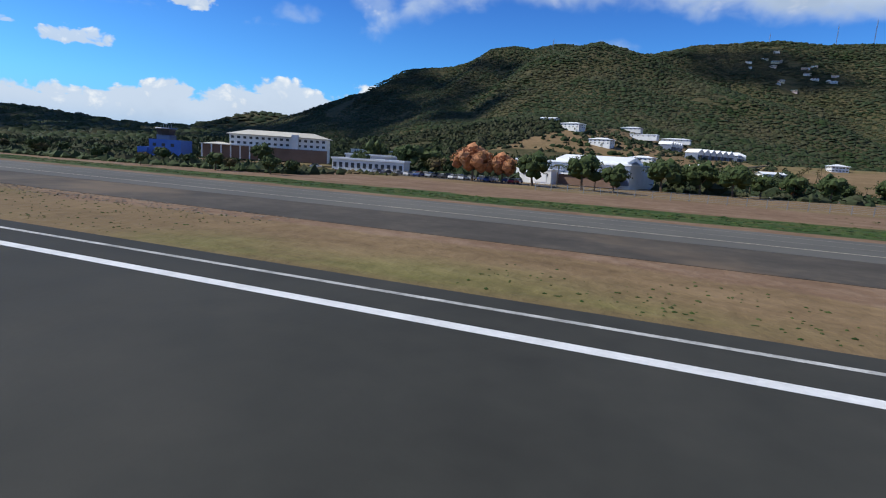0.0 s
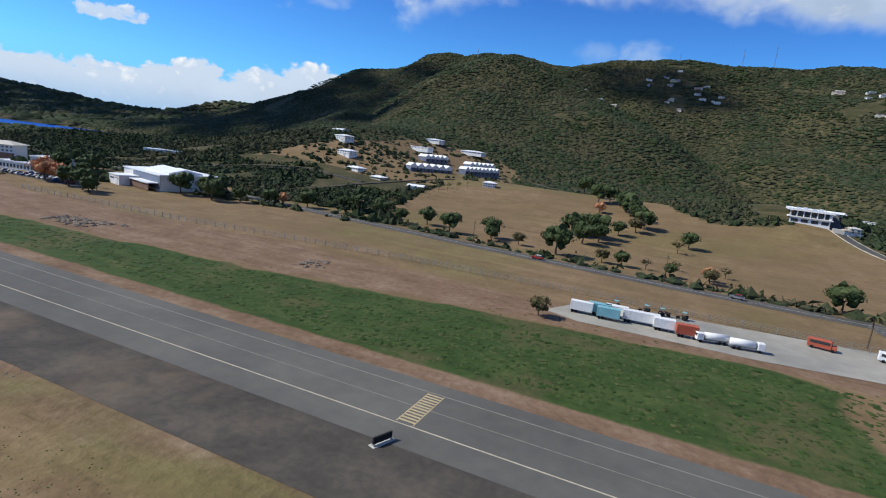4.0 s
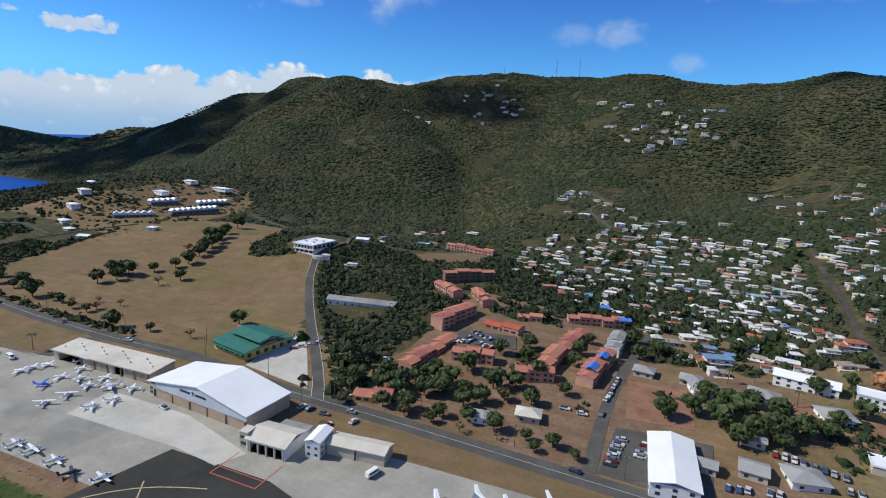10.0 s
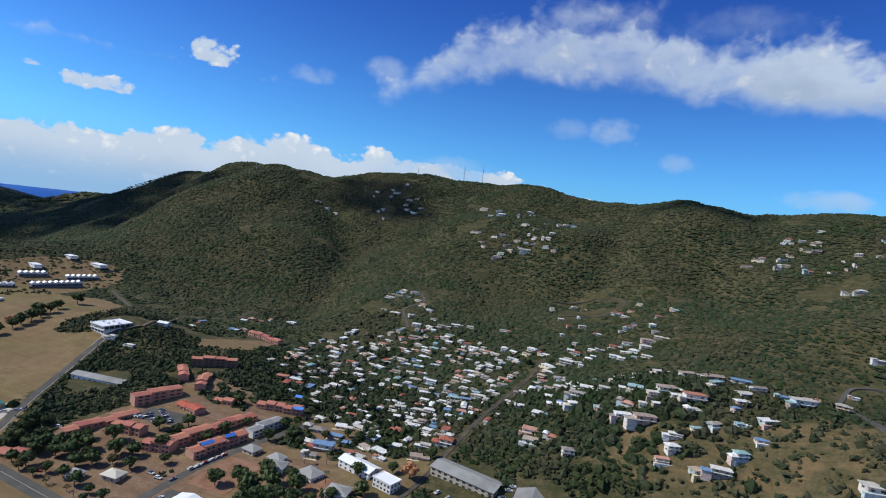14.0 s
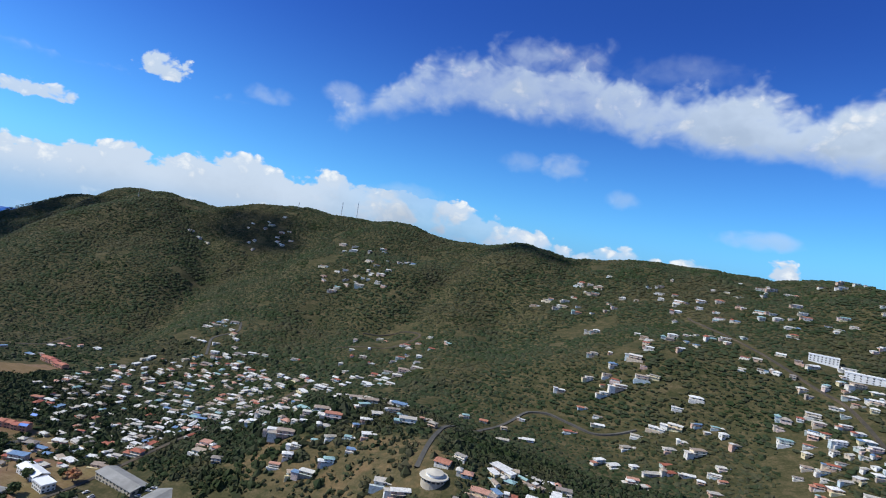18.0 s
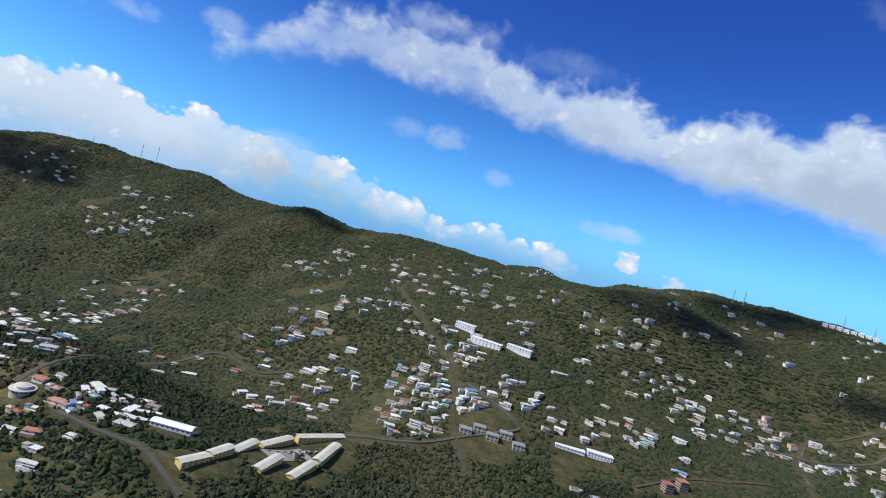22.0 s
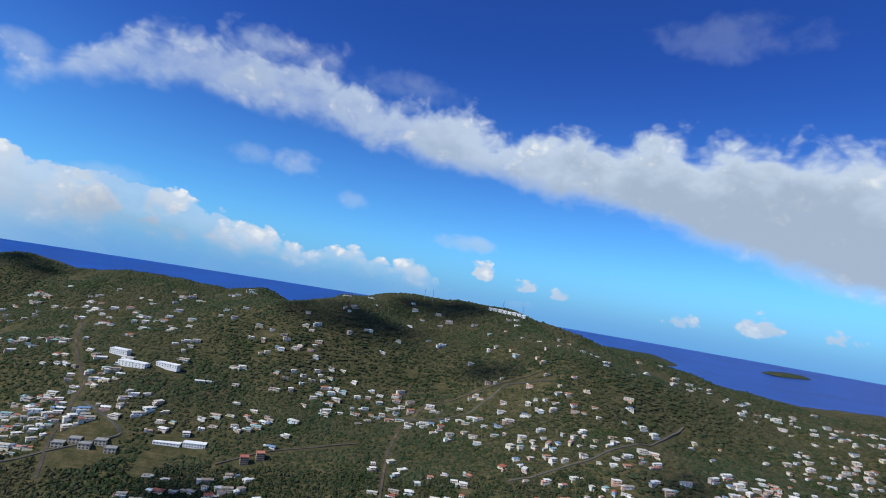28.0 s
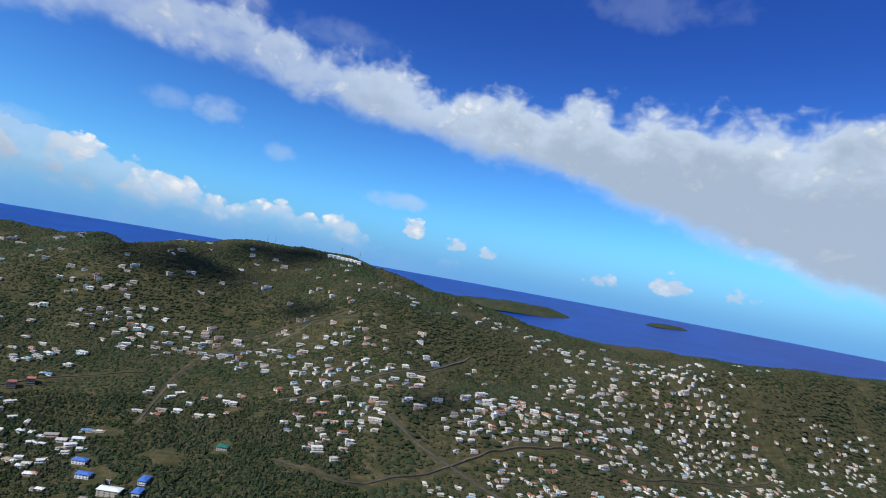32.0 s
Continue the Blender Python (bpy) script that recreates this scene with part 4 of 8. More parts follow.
def hangar_white():
    """The large hangar with a white pitched roof, grey-white gable and tan doors."""
    h = root("hangar", "large white-roofed hangar with grey gable and tan sliding doors", "hangar", 242.8, 104.7, 0.06, -4.6)
    w, d, e, top = 38.4, 15.6, 4.3, 7.6
    gab = [(0, 0, 2.6), (w, 0, 2.6), (w, 0, e), (w / 2 + 1, 0, top), (0, 0, e)]
    bm = poly_mesh(gab + [(x, 0.3, z) for x, y, z in gab], [(0, 1, 2, 3, 4), (9, 8, 7, 6, 5), (0, 5, 6, 1), (1, 6, 7, 2), (2, 7, 8, 3), (3, 8, 9, 4), (4, 9, 5, 0)])
    part("gable", bm, grey_panel, h)
    for given in ((0, 0.3, 0, 0.3, d, e), (w - 0.3, 0.3, 0, w, d, e), (0.3, d - 0.3, 0, w - 0.3, d, e)):
        part("wall", box(*given), wall_beige, h)
    z0 = e + 0.05
    ring = [(-0.4, z0), (w / 2 + 1, top + 0.1), (w + 0.4, z0)]
    ring = ring + [(x, z - 0.25) for x, z in reversed(ring)]
    verts = [(x, -0.45, z) for x, z in ring] + [(x, d + 0.4, z) for x, z in ring]
    part("roof", poly_mesh(verts, [tuple(range(6)), tuple(range(11, 5, -1))] + [(i, (i + 1) % 6, (i + 1) % 6 + 6, i + 6) for i in range(6)]), roof_white, h)
    for i in range(1, 16):
        x = w * i / 16
        z = e + (top - e) * (1 - abs(x - w / 2 - 1) / (w / 2 + (1 if x < w / 2 else -1))) + 0.12
        part("roof_seam", box(x - 0.03, -0.44, z - 0.05, x + 0.03, d + 0.38, z - 0.003), roof_white, h)
    for i in range(5):
        a, b = 3.2 + i * 7.0, 3.2 + i * 7.0 + 6.8
        part("door_panel", box(a, -0.12 - 0.1 * (i % 2), 0.05, b, 0.1, 2.6), wall_tan, h)
        part("door_rail", box(a, -0.26, 2.55, b + 0.2, -0.1, 2.75), steel, h)
        part("door_post", box(b - 0.05, -0.36, 0.0, b + 0.2, -0.22, 2.6), wall_brown, h)
    part("office_front", box(0.05, -0.1, 0.0, 2.9, 0.3, 3.4), wall_beige, h)
    part("office_door", box(2.1, -0.16, 0.0, 2.75, -0.08, 2.3), dark_inside, h)
    for i in range(2):
        for k in range(2):
            part("window", box(0.45 + i * 0.7, -0.15, 0.7 + k * 1.2, 0.95 + i * 0.7, -0.08, 1.5 + k * 1.2), window_glass, h)
    # The company name and the radio note stand as plain bars.
    for i in range(8):
        part("sign_bar", box(13.2 + i * 0.52, -0.09, 4.55, 13.58 + i * 0.52, 0.0, 5.15), sign_dark, h)
    for i in range(8):
        part("sign_bar", box(19.4 + i * 0.52, -0.09, 4.55, 19.78 + i * 0.52, 0.0, 5.15), sign_dark, h)
    part("sign_emblem", poly_mesh([(18.0, -0.08, 4.2), (18.4, -0.08, 4.9), (17.8, -0.08, 5.3), (18.9, -0.08, 5.6), (18.75, -0.08, 4.9), (19.1, -0.08, 4.3), (18.55, -0.08, 4.7)], [(0, 1, 2, 3, 4, 5, 6)]), sign_dark, h)
    for i in range(5):
        part("sign_bar", box(0.6 + i * 0.4, -0.09, 3.75, 0.9 + i * 0.4, 0.0, 4.1), sign_dark, h)


hangar_white()


def fire_station():
    h = root("fire_station", "cream-roofed fire station with open vehicle bays", "fire station", 287.0, 95.0, 0.06, 3.0)
    w, d, t = 11.0, 8.6, 3.3
    for given in ((0, d - 0.3, 0, w, d, t), (0, 0, 0, 0.35, d - 0.3, t), (w - 0.35, 0, 0, w, d - 0.3, t)):
        part("wall", box(*given), white_paint, h)
    part("lintel", box(0.35, 0, 2.5, w - 0.35, 0.35, t), white_paint, h)
    # The floor's near black paints in the shade under the roof.
    part("floor", box(0.35, 0.1, 0, w - 0.35, d - 0.3, 0.04), dark_inside, h)
    for i in range(5):
        x = 0.9 + i * 2.35
        part("pillar", box(x, -0.25, 0, x + 0.4, 0.15, 2.6), wall_beige, h)
    # Near-black sheets stand in for the shade deep in each bay.
    for i in range(4):
        part("bay_back", box(1.3 + i * 2.35, 1.6, 0.05, 3.2 + i * 2.35, 1.75, 2.45), dark_inside, h)
    part("roof", gable(w, d, t, 1.3, 0.4), roof_cream, h)
    part("annex", box(-2.4, 0.5, 0, 0, 3.6, 4.2), wall_beige, h)
    part("annex_roof", box(-2.5, 0.4, 4.2, 0.1, 3.7, 4.4), roof_cream, h)
    for k in range(2):
        part("window", box(-2.0, 0.42, 1.0 + 1.6 * k, -0.4, 0.52, 1.8 + 1.6 * k), window_glass, h)
    rear = part("rear_wing", box(3.0, d, 0, w, d + 3.2, 2.8), white_paint, h)
    part("rear_roof", box(2.8, d + 0.42, 2.8, w + 0.2, d + 3.4, 3.0), roof_grey, rear)


fire_station()
for x0, y0, x1, y1 in ((286, 84.4, 299, 84.7), (286, 84.7, 286.3, 93.5), (298.7, 84.7, 299, 93.8), (286.3, 87.2, 298.7, 87.45)):
    tagged(slab("bay_marking", [(x0, y0), (x1, y0), (x1, y1), (x0, y1)], rust_red, 0.075, 0.004), "worn red line on the fire station forecourt", "line marking", kind="structure")


def office_block():
    h = root("office_block", "narrow white three-storey office with a pale pitched roof", "office", 301.1, 99.1, 0.06, 8.0)
    part("wall", box(0, 0, 0, 3.8, 7.2, 4.4), white_paint, h)
    part("roof", gable(3.8, 7.2, 4.4, 0.7, 0.2, along="y"), roof_white, h)
    wall_windows(h, 3.8, 7.2, 2, 2, (0.7, 0.6), 0.8, "se", 1.7)


office_block()
for x0 in (305.0, 312.6):
    h = root("storage_shed", "open-fronted cream storage shed on the apron", "shed", x0, 102.4 + (x0 - 305) * 0.12, 0.06, 6.0, "cream sheds")
    part("wall", box(0, 5.2, 0, 7.2, 5.5, 3.0), wall_beige, h)
    part("wall", box(0, 0, 0, 0.25, 5.2, 3.0), wall_beige, h)
    part("wall", box(6.95, 0, 0, 7.2, 5.2, 3.0), wall_beige, h)
    part("door_panel", box(0.25, 0.1, 0, 6.95, 0.25, 2.9), wall_beige, h)
    part("roof", gable(7.2, 5.5, 3.0, 0.8, 0.3), roof_cream, h)


def green_market():
    h = root("market_building", "yellow building with green metal roofs and a red gable", "shop", 232.8, 138.8, 0.3, -12.0)
    w, d, t = 17.5, 20.0, 3.0
    part("wall", box(0, 0, -0.5, w, d, t), wall_yellow, h)
    part("roof", gable(w, d, t, 1.6, 0.8, 0.2, "x"), roof_green, h)
    part("upper_wall", box(3.0, 6.5, t, w - 0.5, 13.5, t + 2.2), wall_beige, h)
    part("upper_roof", gable(w - 1.5, 9.0, t + 2.2, 1.1, 0.4, 0.2, "x"), roof_green, h).matrix_basis = Matrix.Translation((2, 5.5, 0))
    part("gable", poly_mesh([(-0.1, 7.5, t), (-0.1, 12.5, t), (-0.1, 10.0, t + 3.2), (1.2, 7.5, t), (1.2, 12.5, t), (1.2, 10.0, t + 3.2)], [(0, 1, 2), (5, 4, 3), (0, 3, 4, 1), (1, 4, 5, 2), (2, 5, 3, 0)]), rust_red, h)
    wall_windows(h, w, d, 1, 6, (1.5, 1.4), 0.8, "swe", frame=white_paint)
    part("awning", box(0, -1.4, 2.3, w, 0, 2.42), roof_green, h)


green_market()


def hill_office():
    """Modern two-storey offices above the field."""
    h = root("hill_office", "modern white flat-roofed two-storey office on the hill", "office", 188.2, 241.0, None, -5.0)
    w, d = 13.0, 17.5
    part("wall", box(0, 0, -3, w, d, 2.2), white_paint, h)
    part("upper_wall", box(0.6, 0.6, 2.2, w - 0.6, d - 0.6, 4.6), window_glass, h)
    part("slab", box(-0.7, -0.7, 2.1, w + 0.7, d + 0.7, 2.5), white_paint, h)
    part("roof", flat_roof(w, d, 4.6, 0.9, 0.5, 0.25), roof_white, h)
    for i in range(7):
        part("mullion", box(-0.1 + i * (w / 6.0) - 0.12, -0.3, 2.4, i * (w / 6.0) + 0.12, 0.65, 4.7), white_paint, h)
    for i in range(6):
        part("mullion", box(w - 0.7, i * (d / 5.0) - 0.12, 2.4, w + 0.3, i * (d / 5.0) + 0.12, 4.7), white_paint, h)
    wall_windows(h, w, d, 1, 4, (2.2, 1.2), 0.4, "sw")
    part("terrace", box(w + 1.0, -2, -3, w + 4.5, d + 4, -0.2), pale_concrete, h)
    for i in range(4):
        part("roof_plant", box(2.0 + i * 2.6, 5.0 + (i % 2) * 5, 5.1, 3.4 + i * 2.6, 6.4 + (i % 2) * 5, 5.8), grey_panel, h)


hill_office()


def simple_block(name, label, cat, x, y, yaw, w, d, floors, wall, roof_kind, roof, z=None, per=6, size=(0.9, 0.8), storey=1.8, rise=1.2, group="", sides="swe"):
    """A block building: walls, roof and its windows one by one."""
    h = root(name, label, cat, x, y, z, yaw, group)
    t = floors * storey + 0.3
    part("wall", box(0, 0, -2.5, w, d, t), wall, h)
    if roof_kind == "flat":
        part("roof", flat_roof(w, d, t, 0.25, 0.25, 0.2), roof, h)
    elif roof_kind == "hip":
        part("roof", hip(w, d, t, rise, 0.5), roof, h)
    else:
        part("roof", gable(w, d, t, rise, 0.4, 0.15, "x" if w >= d else "y"), roof, h)
    wall_windows(h, w, d, floors, per, size, 0.6, sides, storey)
    return h


simple_block("long_hall", "long grey-roofed single-storey hall among trees", "hall", 242.3, 193.0, 10.5, 30.5, 6.5, 1, white_paint, "gable", roof_grey, per=9, storey=2.2)


def event_hall():
    """The tall white hall west of the field, with a lower front and a raised roof."""
    h = root("event_hall", "large white hall with shade painted grey-blue on one side and low front block", "hall", -34, 132.5, 0.2, -14.0)
    w, d, t = 28.0, 20.0, 5.0
    part("wall", box(0, 0, -1, w, d, t), white_paint, h)
    # The shade of this side is painted on as a thin grey-blue sheet.
    part("side_wall", box(8.0, -0.15, 0.6, w + 0.12, 0.0, t - 0.2), wall_greyblue, h)
    part("roof", flat_roof(w, d, t, 0.3, 0.35), roof_white, h)
    part("raised_roof", gable(17.0, 11.0, t + 0.9, 1.2, 0.3, 0.9, "x"), roof_white, h).matrix_basis = Matrix.Translation((9, 4, 0))
    part("front_block", box(4.5, -6.5, -1, 12.5, -0.16, 3.0), white_paint, h)
    part("front_roof", box(4.3, -6.7, 3.0, 12.7, -0.16, 3.25), roof_white, h)
    part("canopy", box(12.7, -3.6, 2.3, w - 1, -0.16, 2.6), roof_white, h)
    part("canopy_wall", box(12.8, -3.2, 0, w - 1.5, -2.9, 2.3), wall_brown, h)
    for i in range(4):
        part("window", box(5.4 + i * 1.7, -6.56, 1.6, 6.6 + i * 1.7, -6.48, 2.2), window_glass, h)
    for i in range(9):
        part("rib", box(0.6 + i * 2.2, d, 0, 0.9 + i * 2.2, d + 0.1, t), white_paint, h)
    part("loading_door", box(8.6, -6.58, 0.2, 11.4, -6.48, 2.0), roof_white, h)


event_hall()


def admin_building():
    """Long two-storey offices with a cream hipped roof on the bank above the airfield."""
    h = root("admin_building", "long white two-storey offices with a cream hip roof", "office", -106.0, 112.0, 2.9, 27.0)
    part("wall", box(0, 0, -2, 25, 7.5, 4.4), white_paint, h)
    part("base_wall", box(-6.5, -1.2, -2, 25.2, 0.0, 1.3), wall_brown, h)
    part("roof", hip(25, 7.5, 4.4, 1.3, 0.7), roof_cream, h)
    part("gallery_roof", box(-7.0, -1.8, 1.3, 12.0, 0.1, 1.5), roof_cream, h)
    part("west_wing", box(-6.3, 0.0, -2, 0, 5, 1.3), wall_tan, h)
    part("west_roof", hip(6.6, 5, 1.5, 0.5, 0.5), roof_cream, h).matrix_basis = Matrix.Translation((-6.5, 0.05, 0))
    part("stair_tower", box(16.0, -0.8, -1, 17.8, 0.0, 5.0), white_paint, h)
    wall_windows(h, 25, 7.5, 2, 16, (0.75, 0.6), 1.9, "s", 1.35)
    wall_windows(h, 25, 7.5, 1, 4, (0.9, 0.7), 3.0, "w", 1.6)
    for i in range(8):
        part("pillar", box(-6.6 + i * 2.4, -1.75, -2, -6.3 + i * 2.4, -1.45, 1.3), white_paint, h)


admin_building()


def control_tower():
    h = root("control_tower", "blue control tower block with a dark glazed cab", "control tower", -126.0, 104.5, 2.2, 20.0)
    part("base", box(0, 0, -2, 8.5, 6, 2.4), wall_blue, h)
    part("lower_block", box(-2.6, -1.0, -2, 0, 4, 0.3), wall_blue, h)
    part("shaft", box(1.5, 1.0, 2.4, 5.0, 4.5, 3.6), wall_greyblue, h)
    bm = bmesh.new()
    bmesh.ops.create_cone(bm, cap_ends=True, segments=8, radius1=2.0, radius2=2.6, depth=1.6, matrix=Matrix.Translation((3.2, 2.7, 4.4)))
    part("cab", bm, window_glass, h)
    bm = bmesh.new()
    bmesh.ops.create_cone(bm, cap_ends=True, segments=8, radius1=2.8, radius2=2.5, depth=0.3, matrix=Matrix.Translation((3.2, 2.7, 5.35)))
    part("cab_roof", bm, wall_greyblue, h)
    for i in range(5):
        part("antenna", box(1.8 + i * 0.7, 2.6, 5.5, 1.9 + i * 0.7, 2.7, 6.1 + 0.3 * (i % 3)), steel, h)
    for i in range(3):
        part("window", box(1.0 + i * 2.4, -0.05, 0.6, 1.9 + i * 2.4, 0.02, 1.4), window_glass, h)


control_tower()
simple_block("terminal_annex", "low white annex with a row of tall dark windows", "office", -75.0, 113.0, 12.0, 18, 6, 1, white_paint, "flat", roof_white, 0.1, 12, (0.8, 1.2), 2.2, sides="s")
simple_block("terminal_annex", "flat white workshop behind the annex", "office", -80.0, 127.0, 14.0, 15, 6, 1, white_paint, "flat", roof_white, 1.2, 6, (0.8, 0.7), 2.2, sides="sw")
# School and college buildings on the knoll.
for x, y, yaw, w, d, fl, rk, lab in ((-52, 283, -20, 13, 8, 2, "hip", "white two-storey college building with hipped roof"), (-34, 262, -15, 12, 7, 2, "hip", "cream two-storey hall with a white hip roof"), (-20, 324, -12, 17, 7, 1, "flat", "long white school wing with a flat roof"), (-14, 242, -14, 11, 7, 1, "hip", "cream school house with white roof"), (8, 232, -12, 8, 6, 1, "hip", "small cream school house with pale roof"), (33, 224, 14, 9, 7, 1, "gable", "white gabled house beside the field"), (60, 252, 10, 7, 6, 2, "hip", "small white house with a hipped roof"), (-66, 300, -8, 10, 8, 1, "gable", "white school house on the knoll"), (-4, 372, -6, 20, 9, 1, "hip", "broad white pavilion with layered hip roof"), (-28, 362, -10, 14, 8, 1, "hip", "white pavilion with a hip roof"), (206, 275, 12, 9, 6, 1, "gable", "white house beyond the hill office"), (-132, 214, 25, 24, 9, 2, "flat", "long white hillside offices with flat roof")):
    simple_block("school_building", lab, "school building", x, y, yaw, w, d, fl, white_paint if "white" in lab else wall_beige, rk, roof_white, None, 5, (0.8, 0.6), 1.5, 1.1).scale = (0.85, 0.85, 0.72)


def condo_row(x, y, yaw, n, depth=6.5):
    h = root("condominium_row", "row of white-gabled condominium units with dark fronts", "apartments", x, y, None, yaw, "condominium rows")
    for i in range(n):
        a = i * 4.4
        unit = part("unit", box(a, 0, -3, a + 3.9, depth, 3.0), wall_greyblue, h)
        part("gable_front", poly_mesh([(a, -0.08, 2.2), (a + 3.9, -0.08, 2.2), (a + 3.9, -0.08, 3.3), (a + 1.95, -0.08, 4.7), (a, -0.08, 3.3), (a, 0.02, 2.2), (a + 3.9, 0.02, 2.2), (a + 3.9, 0.02, 3.3), (a + 1.95, 0.02, 4.7), (a, 0.02, 3.3)], [(0, 1, 2, 3, 4), (9, 8, 7, 6, 5), (0, 5, 6, 1), (1, 6, 7, 2), (2, 7, 8, 3), (3, 8, 9, 4), (4, 9, 5, 0)]), white_paint, unit)
        part("roof", gable(3.9, depth, 3.4, 1.5, 0.2, 0.15, "y"), roof_white, unit).matrix_basis = Matrix.Translation((a, 0, 0))
        # A near-black filler paints the shade in the gap between units.
        part("recess", box(a + 3.9, 0.6, -3, a + 4.4, depth - 0.6, 2.6), dark_inside, unit)
        part("window", box(a + 1.0, -0.06, 0.6, a + 2.9, 0.02, 2.2), window_glass, unit)
    return h


condo_row(13, 264, 52, 6)
condo_row(2, 304, 74, 5)
condo_row(32, 297, 78, 9, 5.0)
condo_row(20, 334, 70, 6)

# ---- the housing estate ----


def flats(x0, y0, x1, y1, width, floors, wall, roof, label, units):
    dx, dy = x1 - x0, y1 - y0
    length, yaw = math.hypot(dx, dy), math.degrees(math.atan2(dy, dx))
    z = min(float(land(x0, y0)), float(land(x1, y1)))
    h = root("apartment_block", label, "apartments", x0, y0, z, yaw, "estate blocks")
    step, width = length / units, width * 0.74
    for i in range(units):
        top, jog = floors * 1.6 + 0.1 + 0.34 * ((i * 2) % 3), 0.45 * ((i % 3) - 1)
        unit = part("unit", box(i * step, -width / 2, -3, (i + 1) * step - 0.02, width / 2, top), wall, h)
        unit.matrix_basis = Matrix.Translation((0, jog, 0))
        part("roof", gable(step - 0.02, width, top, 0.75, 0.16, 0.15, "x"), roof, unit).matrix_basis = Matrix.Translation((i * step, -width / 2, 0))
        part("party_wall", box(i * step - 0.12, -width / 2 - 0.1, top - 0.2, i * step + 0.12, width / 2 + 0.1, top + 0.3), wall, unit)
        for k in range(floors):
            for s in (-1, 1):
                part("window", box((i + 0.2) * step, s * width / 2 - 0.05, 0.5 + 1.7 * k, (i + 0.45) * step, s * width / 2 + 0.05, 1.3 + 1.7 * k), window_glass, unit)
                part("window", box((i + 0.6) * step, s * width / 2 - 0.05, 0.5 + 1.7 * k, (i + 0.85) * step, s * width / 2 + 0.05, 1.3 + 1.7 * k), window_glass, unit)
    return h


OR = "orange-roofed apartment row with salmon walls"
flats(301, 151, 306, 182, 7.5, 2, wall_orange, roof_orange, OR, 6)
flats(297, 186, 304, 208, 8, 3, wall_orange, roof_orange, "three-storey salmon apartment block with orange roof", 3)
flats(312, 167, 326, 169, 7, 2, wall_orange, roof_orange, OR, 3)
flats(342, 170, 349, 211, 7.5, 2, wall_orange, roof_orange, OR, 7)
flats(356, 166, 361, 192, 7.5, 2, wall_orange, roof_orange, "apartment row with orange roof patched by blue tarpaulin", 5)
flats(361.3, 194, 363.5, 213, 7, 2, white_paint, roof_grey, "pale apartment row with grey roof", 3)
flats(341, 224, 363, 231, 7, 2, wall_orange, roof_orange, OR, 5)
flats(313, 201, 328, 198, 8, 1, wall_orange, rust_red, "low hall with bright red roof in the estate", 2)
flats(308, 216, 297, 232, 7, 2, wall_orange, roof_orange, OR, 4)
flats(278, 239, 298, 254, 7, 3, wall_brown, roof_orange, "brown three-storey apartment block", 4)
flats(335, 163, 347, 166, 7, 2, wall_orange, roof_orange, OR, 3)
flats(246, 325, 280, 316, 7, 2, wall_orange, roof_orange, "pink-roofed row below the wooded slope", 5)
flats(279, 232, 293, 219, 7, 2, wall_orange, roof_orange, OR, 3)
flats(322, 214, 332, 216, 6, 1, wall_orange, roof_orange, "small hall with a red roof", 2)
flats(295, 131.5, 306, 134.5, 7, 1, wall_yellow, roof_orange, "yellow roadside shop with a red-orange roof", 2)
for k, (x, y, yaw, w, d) in enumerate(((357.2, 170, 80, 6, 3.4), (359.5, 181, 80, 5, 3.4), (361.0, 227, 18, 5, 3.5), (352.0, 240, 10, 4, 3))):
    z = float(land(x, y)) + 4.75
    ob = new("tarpaulin", mesh_from("tarpaulin", [(0, -d / 2, -0.8), (w, -d / 2, -0.8), (w, 0, 0.12), (w, d / 2, -0.8), (0, d / 2, -0.8), (0, 0, 0.12)], [(0, 1, 2, 5), (5, 2, 3, 4)], [tarp_blue]))
    ob.matrix_basis = pose(x, y, z + 0.2, 0, 0, yaw)
    tagged(ob, "blue tarpaulin over a damaged roof", "tarpaulin", "roof tarpaulins")

# Warehouses and yards east of the estate.
simple_block("warehouse", "white-roofed warehouse with pale walls in a car park", "warehouse", 377.5, 121.5, 3, 10.5, 23, 2, white_paint, "gable", roof_white, 0.2, 3, (1.0, 0.8), 1.6, 1.2)
simple_block("warehouse", "long white warehouse with low pitched roof", "warehouse", 411, 191, -14, 17, 7, 2, white_paint, "gable", roof_white, None, 6, (1.0, 0.8), 1.6, 1.2)
simple_block("warehouse", "long grey-roofed warehouse beside the street", "warehouse", 447, 203, -12, 29, 10, 2, wall_beige, "gable", roof_grey, None, 10, (1.4, 0.9), 1.7, 1.4)
simple_block("warehouse", "grey flat-pitched factory shed", "warehouse", 484, 188, 4, 13, 22, 2, wall_beige, "gable", roof_grey, None, 4, (1.2, 0.9), 1.8, 1.5)
simple_block("warehouse", "grey workshop shed with rusty roof", "warehouse", 513, 188, 5, 8, 20, 1, wall_beige, "gable", roof_grey, None, 4, (1.2, 0.9), 2.2, 1.2)
simple_block("warehouse", "small pale workshop shed", "warehouse", 531, 194, 5, 8.5, 15, 1, white_paint, "gable", roof_old, None, 4, (1.2, 0.9), 2.2, 1.2)
simple_block("shop", "two-storey white shop with a flat roof", "shop", 431, 184, -14, 9, 6, 2, white_paint, "flat", roof_white, None, 5, (0.9, 0.8), 1.7)
simple_block("cottage", "small grey-roofed house on bare earth", "house", 370, 181, -6, 6, 5, 1, wall_beige, "hip", roof_grey, None, 2, (0.9, 0.8), 1.8, 1.1)
simple_block("cottage", "grey-roofed cottage beside the side street", "house", 384, 180, -6, 6, 5, 1, wall_beige, "hip", roof_grey, None, 2, (0.9, 0.8), 1.8, 1.1)
